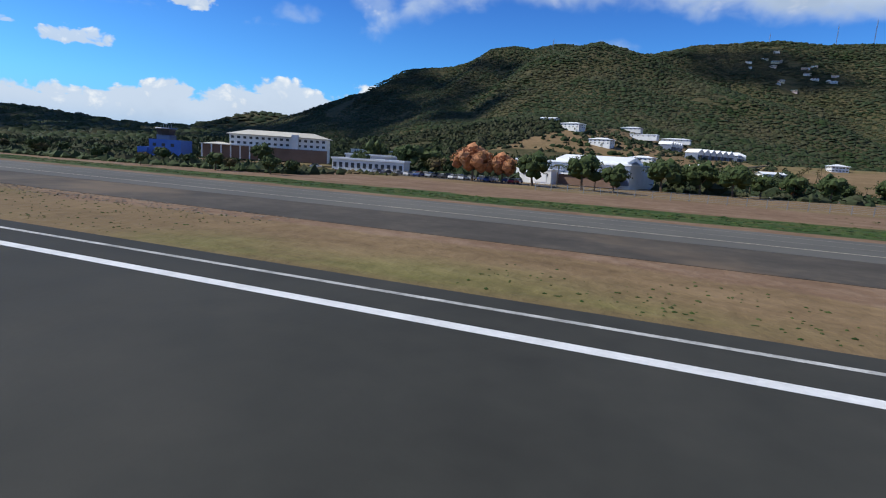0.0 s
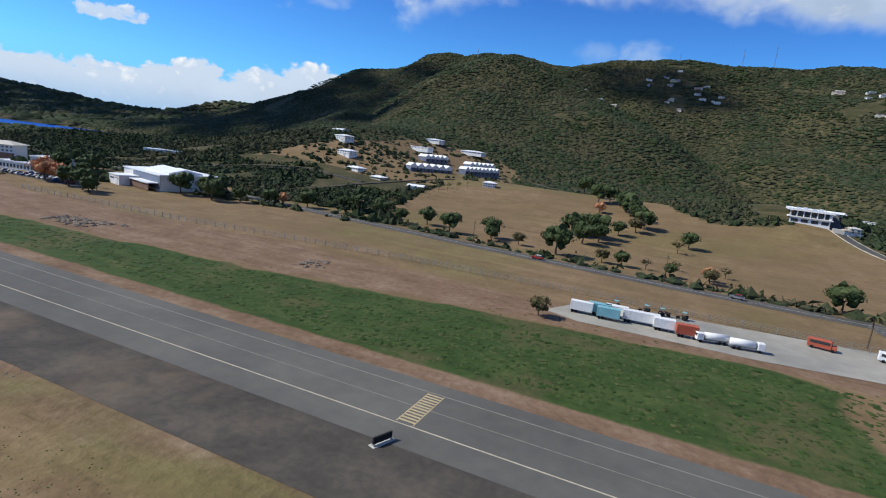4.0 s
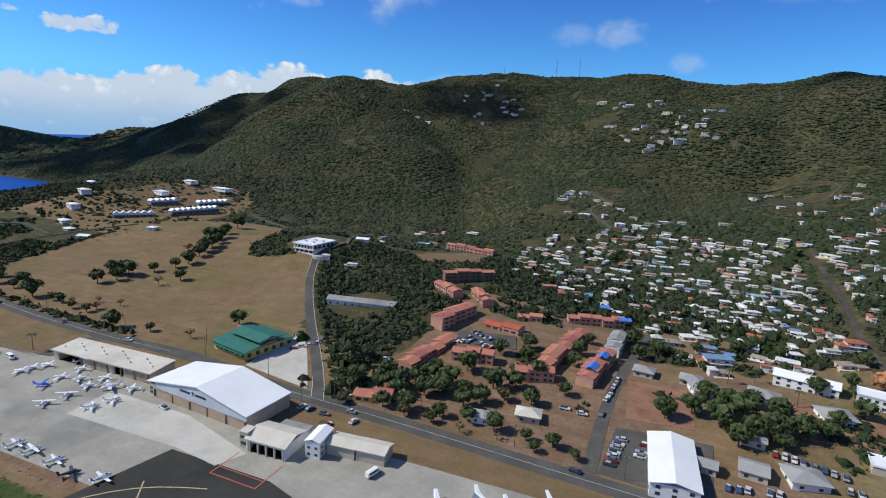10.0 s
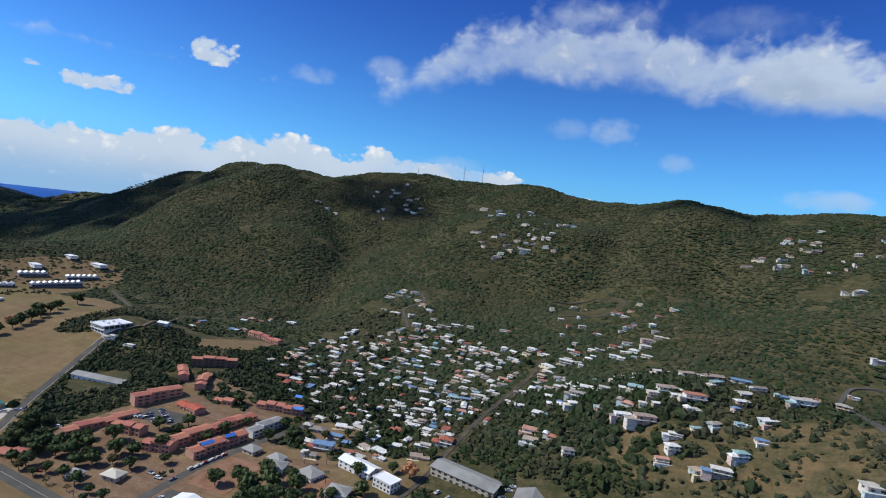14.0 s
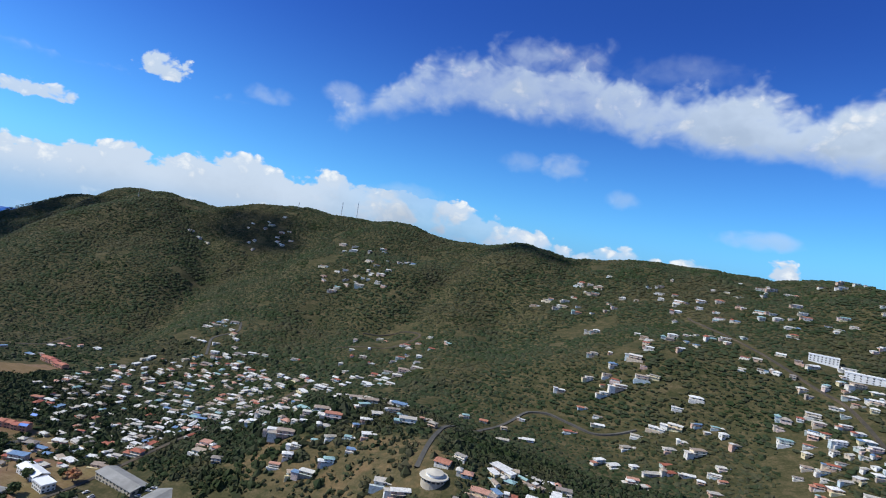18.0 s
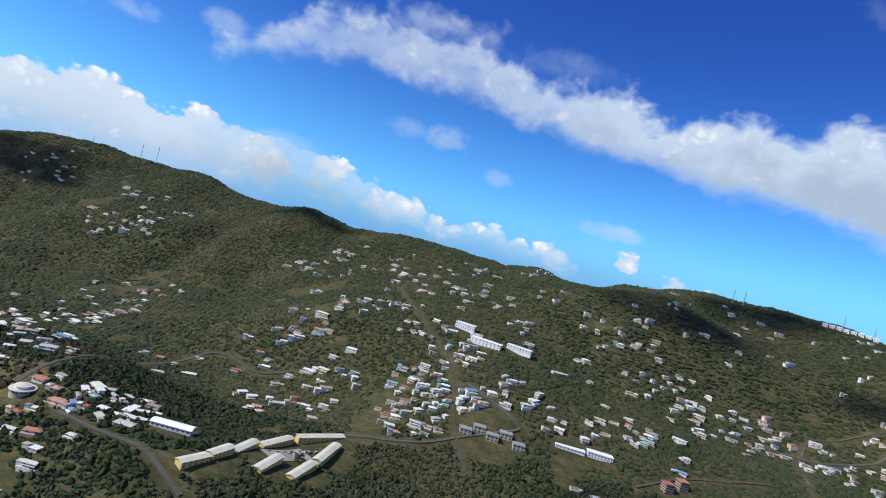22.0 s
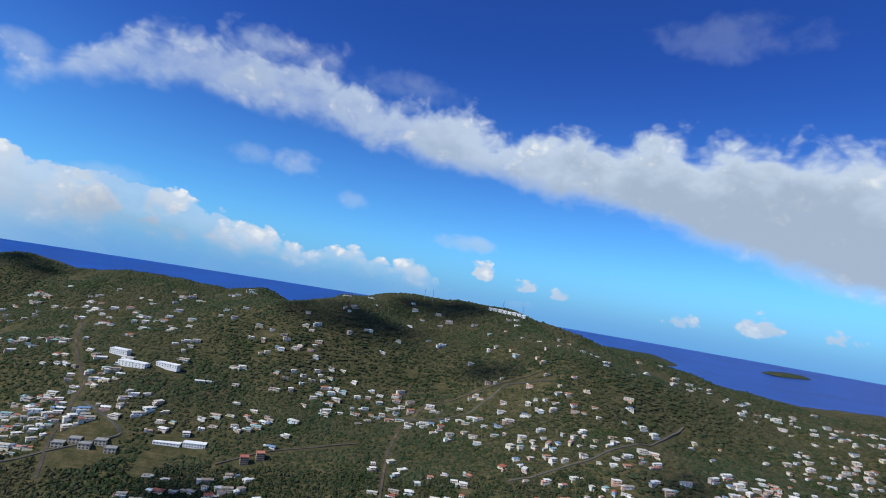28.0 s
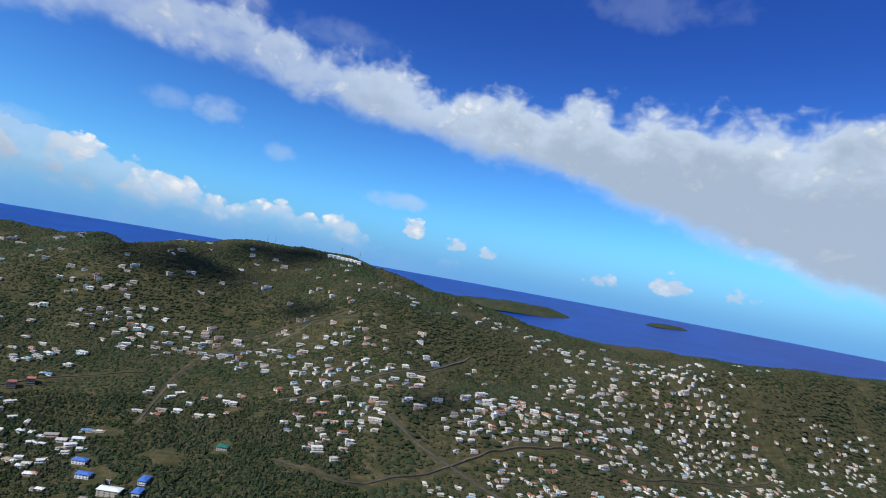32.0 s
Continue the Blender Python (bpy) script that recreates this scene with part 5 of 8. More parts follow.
simple_block("cottage", "pale cottage among dark trees", "house", 398, 151, -6, 6, 6, 1, wall_beige, "gable", roof_grey, None, 2, (0.9, 0.8), 1.8, 1.1)
simple_block("cottage", "weathered cottage beside the main road", "house", 397, 138, -6, 6, 6, 1, wall_beige, "gable", roof_grey, None, 2, (0.9, 0.8), 1.8, 1.1)
simple_block("cottage", "white flat-roofed house behind the trees", "house", 404, 222, -6, 7, 5, 1, wall_beige, "flat", roof_white, None, 2, (0.9, 0.8), 1.8, 1.1)
simple_block("cottage", "long low white shop at the street corner", "house", 426, 150, -6, 13, 6, 1, wall_beige, "flat", roof_white, None, 2, (0.9, 0.8), 1.8, 1.1)
simple_block("cottage", "small pale hut beside the car park", "house", 387, 136, -6, 5, 4, 1, wall_beige, "gable", roof_grey, None, 2, (0.9, 0.8), 1.8, 1.1)
simple_block("shed", "cream roadside hut with hipped roof", "hut", 342, 139, 8, 6.5, 5, 1, wall_beige, "hip", roof_cream, None, 2, (0.8, 0.7), 1.9, 1.2)
simple_block("shed", "small grey hut on bare ground", "hut", 331, 133, 8, 5, 4, 1, white_paint, "hip", roof_grey, None, 2, (0.8, 0.7), 1.8, 1.0)
for x, y, w, d, yaw in ((388, 172, 8, 7, 15), (402, 176, 8, 6.5, -15), (420, 168, 8, 7, 10), (408, 138, 8, 7, 12), (415, 128, 9, 7, 10), (438, 160, 9, 6, -30), (424, 116, 9, 6, -5)):
    simple_block("bungalow", "grey-roofed bungalow on bare brown ground", "house", x, y, yaw, w, d, 1, white_paint, "hip", roof_grey, None, 2, (0.9, 0.7), 1.9, 1.2, "estate bungalows")
# Named blocks on the slopes.
for x, y, yaw, w, d, fl, lab, wl in ((813, 441, -16, 18, 7, 3, "white multi-storey hillside clinic", white_paint), (829, 421, -16, 27, 8, 3, "long white terraced hillside block", white_paint), (861, 426, -18, 22, 6, 2, "long low white hillside wing", white_paint), (968, 300, 14, 6, 6, 4, "salmon block of flats with orange top", wall_tan), (979, 306, 14, 6, 6, 4, "salmon block of flats beside its twin", wall_tan), (899, 318, -2, 20, 6, 1, "long low white hillside hall", white_paint), (921, 318, -2, 17, 6, 2, "long white hillside building", white_paint)):
    simple_block("hillside_block", lab, "apartments", x, y, yaw, w, d, fl, wl, "flat", roof_white if wl is white_paint else roof_orange, None, 8, (0.9, 0.7), 1.5)
simple_block("flats_block", "white block of flats with a bright blue roof", "apartments", 1044, 209, -15, 9, 5, 2, white_paint, "hip", wall_blue, None, 4, (0.9, 0.7), 1.5, 0.9)
simple_block("flats_block", "white block of flats with a bright blue roof", "apartments", 1051, 193, -15, 9, 5, 2, white_paint, "hip", wall_blue, None, 4, (0.9, 0.7), 1.5, 0.9)
simple_block("flats_block", "narrow white block with a bright blue roof", "apartments", 1091, 181, -15, 5, 9, 2, white_paint, "hip", wall_blue, None, 4, (0.9, 0.7), 1.5, 0.9)
simple_block("flats_block", "narrow white block with a bright blue roof", "apartments", 1090, 169, -15, 5, 8, 2, white_paint, "hip", wall_blue, None, 4, (0.9, 0.7), 1.5, 0.9)
simple_block("flats_block", "long cream block of flats above the street", "apartments", 1069, 173, -15, 14, 6, 3, wall_beige, "hip", roof_white, None, 4, (0.9, 0.7), 1.5, 0.9)
simple_block("flats_block", "large cream villa with a green roof", "apartments", 1136, 220, -15, 8, 7, 2, wall_beige, "hip", roof_green, None, 4, (0.9, 0.7), 1.5, 0.9)
for ax, ay, bx, by in ((712, 186, 719, 199), (719.5, 201, 724, 214), (724.5, 216, 729, 235), (731, 238, 741, 258), (743, 262, 766, 282), (742, 206, 746, 226), (757, 214, 762, 236), (763, 240, 767, 268)):
    z = min(float(land(ax, ay)), float(land(bx, by))) + 0.6
    long = math.hypot(bx - ax, by - ay)
    simple_block("estate_terrace", "pale yellow two-storey terrace with cream pitched roof", "apartments", ax, ay, math.degrees(math.atan2(by - ay, bx - ax)), long, 5.0, 2, wall_yellow, "gable", roof_cream, z, max(4, int(long / 2.6)), (0.9, 0.7), 1.45, 0.7, "yellow terraces", "sne")
simple_block("long_hall", "long white-roofed hall below the hillside street", "hall", 679, 213, 4, 21, 6, 1, white_paint, "gable", roof_white, None, 8, (0.9, 0.8), 2.0, 0.9)
for x, y, yaw in ((622, 157, 12), (634, 164, 12), (645, 157, 8)):
    simple_block("flats_block", "white three-storey flats with flat roof beside the road", "apartments", x, y, yaw, 8.5, 6, 2, white_paint, "flat", roof_white, None, 4, (0.9, 0.7), 1.5)


def round_villa(x, y):
    """A round house of two drums with a ring-shaped gallery."""
    h = root("round_villa", "round cream villa with a ring-shaped gallery roof", "villa", x, y, None, 0)
    for name, r0, r1, z0, z1, mat in (("drum", 5.2, 5.2, -3.0, 1.6, wall_beige), ("gallery_roof", 6.1, 5.9, 1.6, 1.9, roof_cream), ("upper_drum", 3.4, 3.4, 1.9, 3.2, white_paint), ("roof", 3.9, 0.6, 3.2, 4.1, roof_cream)):
        bm = bmesh.new()
        bmesh.ops.create_cone(bm, cap_ends=True, segments=20, radius1=r0, radius2=r1, depth=z1 - z0, matrix=Matrix.Translation((0, 0, (z0 + z1) / 2)))
        part(name, bm, mat, h)
    for k in range(9):
        part("window", box(5.1, -0.6, 0.4, 5.3, 0.6, 1.2, turn=Matrix.Rotation(3.2 + k * 0.36, 4, "Z")), window_glass, h)


round_villa(615, 207)
for i in range(5):
    simple_block("unfinished_block", "unfinished grey concrete flats without glazing", "apartments", 834 + i * 9, 305 + (i % 2) * 5, 4, 8, 6, 2, wall_beige, "flat", roof_grey, None, 3, (1.2, 1.0), 1.8, 1.0, "unfinished flats")

# ---- aircraft on the apron ----


def lathe(profile, segments=10, squash=1.0):
    """A body round the x axis from (x, radius, height) rings."""
    bm = bmesh.new()
    rings = []
    for x, r, zc in profile:
        rings.append([bm.verts.new((x, r * math.cos(2 * math.pi * i / segments), zc + squash * r * math.sin(2 * math.pi * i / segments))) for i in range(segments)])
    for a, b in zip(rings, rings[1:]):
        for i in range(segments):
            bm.faces.new((a[i], a[(i + 1) % segments], b[(i + 1) % segments], b[i]))
    bm.faces.new(rings[0])
    bm.faces.new(list(reversed(rings[-1])))
    return bm


def foil(root_x, root_c, tip_x, tip_c, y0, y1, z0, z1, thick=0.12, upright=False):
    """A tapered wing, tailplane or fin from its root to its tip."""
    verts = []
    for x, c, y, z, t in ((root_x, root_c, y0, z0, thick), (tip_x, tip_c, y1, z1, thick * 0.5)):
        for fx, fz in ((0.0, 0.0), (0.3, 0.5), (1.0, 0.0), (0.3, -0.5)):
            verts.append((x - fx * c, y + fz * t, z) if upright else (x - fx * c, y, z + fz * t))
    return poly_mesh(verts, [(0, 1, 2, 3), (7, 6, 5, 4)] + [(i, i + 4, (i + 1) % 4 + 4, (i + 1) % 4) for i in range(4)])


def small_plane(x, y, yaw, twin=True, high=False, paint=None, label="", scale=0.66):
    paint = paint or plane_white
    p = root("light_aircraft", label or ("white twin-engined light aircraft parked on the apron" if twin else "white single-engined light aircraft parked on the apron"), "aircraft", x, y, 0.06, yaw, "parked light aircraft")
    p.matrix_basis = p.matrix_basis @ Matrix.Scale(scale, 4)
    part("fuselage", lathe([(3.1, 0.05, 0.95), (2.7, 0.3, 0.98), (1.9, 0.5, 1.05), (0.8, 0.62, 1.15), (-0.6, 0.6, 1.18), (-2.2, 0.36, 1.25), (-3.6, 0.12, 1.35)], 10, 1.05), paint, p, smooth=True)
    part("windscreen", lathe([(1.75, 0.2, 1.45), (1.2, 0.45, 1.42), (0.2, 0.5, 1.42), (-0.9, 0.3, 1.42)], 10, 0.75), window_glass, p, smooth=True)
    wz = 1.78 if high else 0.82
    for s in (-1, 1):
        part("wing", foil(0.95, 1.35, 0.7, 0.85, s * 0.3, s * 4.4, wz, wz + (0.05 if high else 0.35), 0.2), paint, p)
        part("tailplane", foil(-2.85, 0.75, -3.15, 0.5, s * 0.08, s * 1.5, 1.4, 1.42, 0.08), paint, p)
        if twin:
            nacelle = part("engine", lathe([(1.75, 0.08, 0.95), (1.6, 0.26, 0.95), (0.6, 0.3, 0.95), (-0.3, 0.1, 0.95)], 8), paint, p, smooth=True)
            nacelle.matrix_basis = Matrix.Translation((0, s * 1.5, wz - 0.75))
            part("propeller", box(1.76, -0.62, 0.9, 1.8, 0.62, 1.0), steel, nacelle)
        leg = part("landing_gear", box(0.1, s * 1.15 - 0.05, 0.2, 0.22, s * 1.15 + 0.05, 0.9), steel, p)
        bm = bmesh.new()
        bmesh.ops.create_cone(bm, cap_ends=True, segments=10, radius1=0.2, radius2=0.2, depth=0.14, matrix=Matrix.Translation((0.16, s * 1.15, 0.2)) @ Matrix.Rotation(math.pi / 2, 4, "X"))
        part("wheel", bm, rubber, leg)
    part("fin", foil(-2.6, 1.05, -3.35, 0.55, 0, 0, 1.35, 2.7, 0.1, True), paint, p)
    leg = part("landing_gear", box(2.0, -0.05, 0.18, 2.1, 0.05, 0.8), steel, p)
    bm = bmesh.new()
    bmesh.ops.create_cone(bm, cap_ends=True, segments=10, radius1=0.18, radius2=0.18, depth=0.12, matrix=Matrix.Translation((2.05, 0, 0.18)) @ Matrix.Rotation(math.pi / 2, 4, "X"))
    part("wheel", bm, rubber, leg)
    if not twin:
        part("propeller", box(3.1, -0.7, 0.9, 3.15, 0.7, 1.0), steel, p)
    return p


twin_low = small_plane(197.8, 96.5, 200, True)
single_low = small_plane(211.9, 99.4, 205, False)
single_high = small_plane(224.5, 93.1, 125, False, True)
twin_high = small_plane(230.6, 101.5, 240, True, True, scale=0.85, label="larger white high-winged twin aircraft on the apron")
small_plane(212.7, 93.8, 30, False, True, plane_blue, "bright blue single-engined aircraft on the apron")
small_plane(212.6, 70.8, 20, True, False, plane_blue, "bright blue twin aircraft at the apron's edge")
small_plane(260.7, 70.4, 60, True, False, plane_dark, "dark grey aircraft at the apron's edge")
for x, y, yaw, kind in ((198.3, 99.6, 205, twin_low), (200.0, 103.0, 195, twin_low), (211.7, 105.8, 210, single_low), (218.0, 101.1, 230, twin_low), (224.2, 99.3, 220, twin_low), (223.5, 105.0, 200, single_low), (236.6, 104.0, 215, twin_low), (224.0, 87.3, 125, single_high), (236.6, 91.7, 50, twin_low), (238.2, 96.8, 40, twin_low), (205.7, 109.9, 90, single_high), (199.8, 76.5, 20, twin_low), (203.0, 72.6, 110, single_high), (207.5, 72.4, 75, twin_low), (217.9, 71.5, 70, twin_low), (223.3, 72.0, 75, single_high), (229.2, 71.8, 80, twin_low), (238.5, 72.2, 80, twin_low), (244.7, 72.2, 80, single_high), (253.0, 72.0, 75, twin_low), (268.0, 72.4, 80, twin_low), (187.1, 83.6, 15, twin_low), (190.3, 86.0, 15, single_low)):
    made = copy_thing(kind, pose(x, y, 0.06, 0, 0, yaw))
    made.matrix_basis = pose(x, y, 0.06, 0, 0, yaw) @ Matrix.Scale(0.66, 4)


def airliner(x, y, yaw):
    p = root("airliner", "white regional airliner with a high tail on the apron", "aircraft", x, y, 0.06, yaw, "regional airliners")
    part("fuselage", lathe([(7.4, 0.1, 1.6), (6.7, 0.7, 1.65), (5.3, 0.95, 1.75), (-3.0, 0.95, 1.75), (-6.0, 0.5, 2.0), (-7.6, 0.1, 2.2)], 12), plane_white, p, smooth=True)
    for s in (-1, 1):
        part("wing", foil(1.6, 2.1, -0.6, 0.9, s * 0.6, s * 7.4, 1.4, 1.9, 0.3), plane_white, p)
        eng = part("engine", lathe([(1.2, 0.3, 0), (0.8, 0.42, 0), (-0.6, 0.4, 0), (-1.2, 0.2, 0)], 8), plane_white, p, smooth=True)
        eng.matrix_basis = Matrix.Translation((-4.0, s * 1.5, 2.2))
        part("tailplane", foil(-7.0, 1.2, -7.9, 0.7, s * 0.05, s * 2.6, 4.85, 4.9, 0.12), plane_white, p)
        part("landing_gear", box(-0.4, s * 1.2 - 0.1, 0, 0, s * 1.2 + 0.1, 1.2), steel, p)
    part("fin", foil(-5.0, 2.4, -6.9, 1.5, 0, 0, 2.2, 4.9, 0.2, True), plane_white, p)
    part("landing_gear", box(5.2, -0.1, 0, 5.5, 0.1, 1.2), steel, p)
    for i in range(8):
        for s in (-1, 1):
            part("window", box(-2.4 + i * 0.95, s * 0.93 - 0.04, 1.9, -2.0 + i * 0.95, s * 0.93 + 0.04, 2.2), window_glass, p)


airliner(339, 93.5, 222)
airliner(353, 98.5, 222)

# ---- vehicles ----


def wheel_mesh(r, w):
    bm = bmesh.new()
    bmesh.ops.create_cone(bm, cap_ends=True, segments=10, radius1=r, radius2=r, depth=w, matrix=Matrix.Rotation(math.pi / 2, 4, "X"))
    bm.faces.ensure_lookup_table()
    me = bpy.data.meshes.new("wheel")
    bm.to_mesh(me)
    bm.free()
    me.materials.append(rubber)
    return me


CAR_WHEEL, BIG_WHEEL, TRACTOR_WHEEL = wheel_mesh(0.21, 0.15), wheel_mesh(0.32, 0.24), wheel_mesh(0.55, 0.28)


def wheels(parent, xs, half, mesh, r):
    for wx in xs:
        for s in (-1, 1):
            w = part("wheel", mesh, None, parent)
            w.matrix_basis = Matrix.Translation((wx, s * half, r))


def car(x, y, yaw, pickup=False):
    c = root("parked_car", "pickup truck parked on a paved lot" if pickup else "small saloon car parked on a paved lot", "car", x, y, None, yaw, "parked cars")
    side = [(-1.5, 0.25), (1.5, 0.25), (1.52, 0.55), (0.75, 0.68), (-1.45, 0.7), (-1.52, 0.5)]
    verts = [(p, s * 0.62, q) for s in (-1, 1) for p, q in side]
    part("body", poly_mesh(verts, [tuple(range(6)), tuple(range(11, 5, -1))] + [(i, i + 6, (i + 1) % 6 + 6, (i + 1) % 6) for i in range(6)]), car_paint, c)
    cab = [(0.72, 0.68), (0.3, 1.0), (-0.2 if pickup else -0.9, 1.02), (-0.45 if pickup else -1.35, 0.7)]
    verts = [(p, s * (0.56 if q < 0.9 else 0.48), q) for s in (-1, 1) for p, q in cab]
    part("window", poly_mesh(verts, [(0, 1, 2, 3), (7, 6, 5, 4), (0, 4, 5, 1), (2, 6, 7, 3)]), window_glass, c)
    part("roof", box(-0.2 if pickup else -0.9, -0.48, 1.0, 0.32, 0.48, 1.06), car_paint, c)
    wheels(c, (-0.95, 0.95), 0.58, CAR_WHEEL, 0.21)
    return c


car_a = car(253.0, 100.6, 170)
car_b = car(316.2, 149.2, 10, True)


def park(kind, x, y, yaw):
    copy_thing(kind, pose(x, y, float(land(x, y)) + (0.06 if y < 165 else 0.0), 0, 0, yaw))


for i, (x, y, yaw) in enumerate(((285.6, 118.4, 80), (288.3, 118.5, 80), (293.3, 118.1, 10), (297.6, 113.5, 85), (299.4, 122.5, 176), (302.7, 118.2, 85), (316.5, 132.6, 30), (292.2, 155.4, 20), (318.9, 130.7, 30), (294.3, 129.7, 60), (201.8, 129.6, 5), (361, 123, 170), (353.5, 150.6, 0), (358.5, 149.6, 5), (363.7, 151.6, 80), (120, 133, 175), (165, 130.4, 172), (399.3, 178, 20))):
    park(car_b if i % 5 == 4 else car_a, x, y, yaw)
rnd = random.Random(11)
# Rows of cars: start, step and count.
for x0, y0, dx, dy, n, yaw in ((368, 129.5, 0.3, 2.0, 7, 0), (375, 136, 0.3, 1.9, 4, 5), (394.5, 132.3, 2.1, 0.5, 6, 80), (312, 190, 1.9, -0.9, 8, 60), (310, 185, 1.9, -0.9, 7, 60), (306, 178, 1.7, 0.6, 5, 70), (364, 160, 0.4, 3.0, 6, 80), (404, 150, 2.0, -0.5, 9, 80), (408, 145, 2.0, -0.6, 8, 80), (455, 192, 2.4, -0.9, 9, 70), (462, 186, 2.4, -0.9, 8, 70), (478, 196, 0.6, 2.4, 5, 20), (-60, 108.3, 2.6, 0.15, 13, 85), (-52, 112, 2.6, 0.2, 10, 88), (-96, 106, 6.0, 1.6, 4, 20), (272, 121, 2.0, -0.2, 4, 80), (258, 150, 2.0, 2.6, 4, 30), (735, 235, 3.2, 3.6, 6, 60), (744, 243, 3.0, 3.2, 5, 60)):
    for i in range(n):
        if rnd.random() < 0.88:
            park(car_b if rnd.random() < 0.2 else car_a, x0 + dx * i + rnd.uniform(-0.2, 0.2), y0 + dy * i + rnd.uniform(-0.2, 0.2), yaw + rnd.choice((0, 180)) + rnd.uniform(-4, 4))


def bus(x, y, yaw, paint, label):
    c = root("minibus", label, "bus", x, y, 0.06, yaw)
    c.scale = (0.8, 0.8, 0.8)
    part("body", box(-2.4, -0.8, 0.35, 1.7, 0.8, 2.0, bevel=0.08), paint, c)
    part("cab", box(1.7, -0.7, 0.35, 2.6, 0.7, 1.2, bevel=0.08), paint, c)
    for s in (-1, 1):
        part("window", box(-2.0, s * 0.8 - 0.03, 1.2, 1.4, s * 0.8 + 0.03, 1.75), window_glass, c)
    part("windscreen", box(1.7, -0.6, 1.25, 1.78, 0.6, 1.9), window_glass, c)
    wheels(c, (-1.5, 1.9), 0.72, BIG_WHEEL, 0.32)


bus(184.4, 101.4, -12, white_paint, "white minibus standing on the apron")
bus(175.0, 101.6, -12, rust_red, "dark red minibus standing on the apron")
bus(319.0, 100.2, 75, white_paint, "white coach parked beside the sheds")


def tanker(x, y, yaw, paint, load, label, name):
    c = root(name, label, "truck", x, y, 0.06, yaw)
    c.scale = (0.8, 0.8, 0.8)
    part("chassis", box(-3.2, -0.6, 0.45, 2.6, 0.6, 0.65), steel, c)
    part("cab", box(1.6, -0.75, 0.5, 2.9, 0.75, 1.9, bevel=0.1), paint, c)
    part("windscreen", box(2.86, -0.6, 1.25, 2.94, 0.6, 1.75), window_glass, c)
    if load == "tank":
        part("tank", lathe([(1.4, 0.3, 1.3), (1.3, 0.72, 1.3), (-3.0, 0.72, 1.3), (-3.1, 0.3, 1.3)], 12), paint, c, smooth=True)
    else:
        part("box_body", box(-3.2, -0.85, 0.66, 1.45, 0.85, 2.5), load, c)
    wheels(c, (-2.4, -1.5, 2.1), 0.62, BIG_WHEEL, 0.32)


def trailer(x, y, yaw, mat, label, length=5.6):
    c = root("box_trailer", label, "trailer", x, y, 0.06, yaw, "parked trailers")
    c.scale = (0.8, 0.8, 0.8)
    part("box_body", box(-length / 2, -0.85, 0.7, length / 2, 0.85, 2.55), mat, c)
    for i in range(7):
        part("rib", box(-length / 2 + 0.2 + i * (length - 0.45) / 6, -0.88, 0.75, -length / 2 + 0.26 + i * (length - 0.45) / 6, 0.88, 2.5), mat, c)
    part("chassis", box(-length / 2, -0.6, 0.5, length / 2, 0.6, 0.7), steel, c)
    part("support", box(length / 2 - 1.0, -0.4, 0, length / 2 - 0.85, 0.4, 0.5), steel, c)
    wheels(c, (-length / 2 + 0.6, -length / 2 + 1.3), 0.6, BIG_WHEEL, 0.32)


tanker(158.5, 90.6, 200, white_paint, "tank", "white fuel tanker parked on the apron", "tank_truck")
tanker(163.5, 90.9, 10, white_paint, "tank", "silver-white fuel tanker parked on the apron", "tank_truck")
tanker(189.7, 88.5, 20, white_paint, "tank", "small fuel truck beside parked aircraft", "tank_truck")
trailer(148.0, 92.6, 5, white_paint, "long white box trailer on the apron", 7.2)
trailer(151.6, 91.6, 5, white_paint, "short white box trailer on the apron", 4.0)
trailer(155.0, 90.6, 8, rust_red, "rust-red box trailer on the apron", 4.0)
for i, (x, y) in enumerate(((138.5, 91.3), (141.3, 92.6), (144.0, 93.4), (143.0, 90.8))):
    trailer(x, y, 4, aqua_paint if i % 2 else white_paint, "aqua ground-equipment trailer on the apron" if i % 2 else "white ground-equipment trailer on the apron", 4.6)
for x, y, yaw in ((192.4, 86.6, 10),):
    trailer(x, y, yaw, wall_beige, "beige cargo container beside the aircraft", 3.4)


def tractor(x, y, yaw):
    c = root("tractor", "dark tow tractor at the apron's edge", "tractor", x, y, 0.06, yaw, "tow tractors")
    c.scale = (0.75, 0.75, 0.75)
    part("bonnet", box(0.1, -0.32, 0.6, 1.5, 0.32, 1.15, bevel=0.06), wall_brown, c)
    part("seat_deck", box(-0.9, -0.4, 0.5, 0.1, 0.4, 0.8), steel, c)
    part("canopy", box(-0.9, -0.5, 1.75, 0.2, 0.5, 1.85), aqua_paint, c)
    for s in (-1, 1):
        part("canopy_post", box(-0.8, s * 0.42 - 0.03, 0.8, -0.74, s * 0.42 + 0.03, 1.75), steel, c)
    wheels(c, (-0.55,), 0.6, TRACTOR_WHEEL, 0.55)
    wheels(c, (1.1,), 0.5, BIG_WHEEL, 0.32)


for x, y, yaw in ((143.0, 100.0, 170), (148.1, 101.3, 165), (151.3, 101.3, 20), (154.4, 101.6, 160)):
    tractor(x, y, yaw)

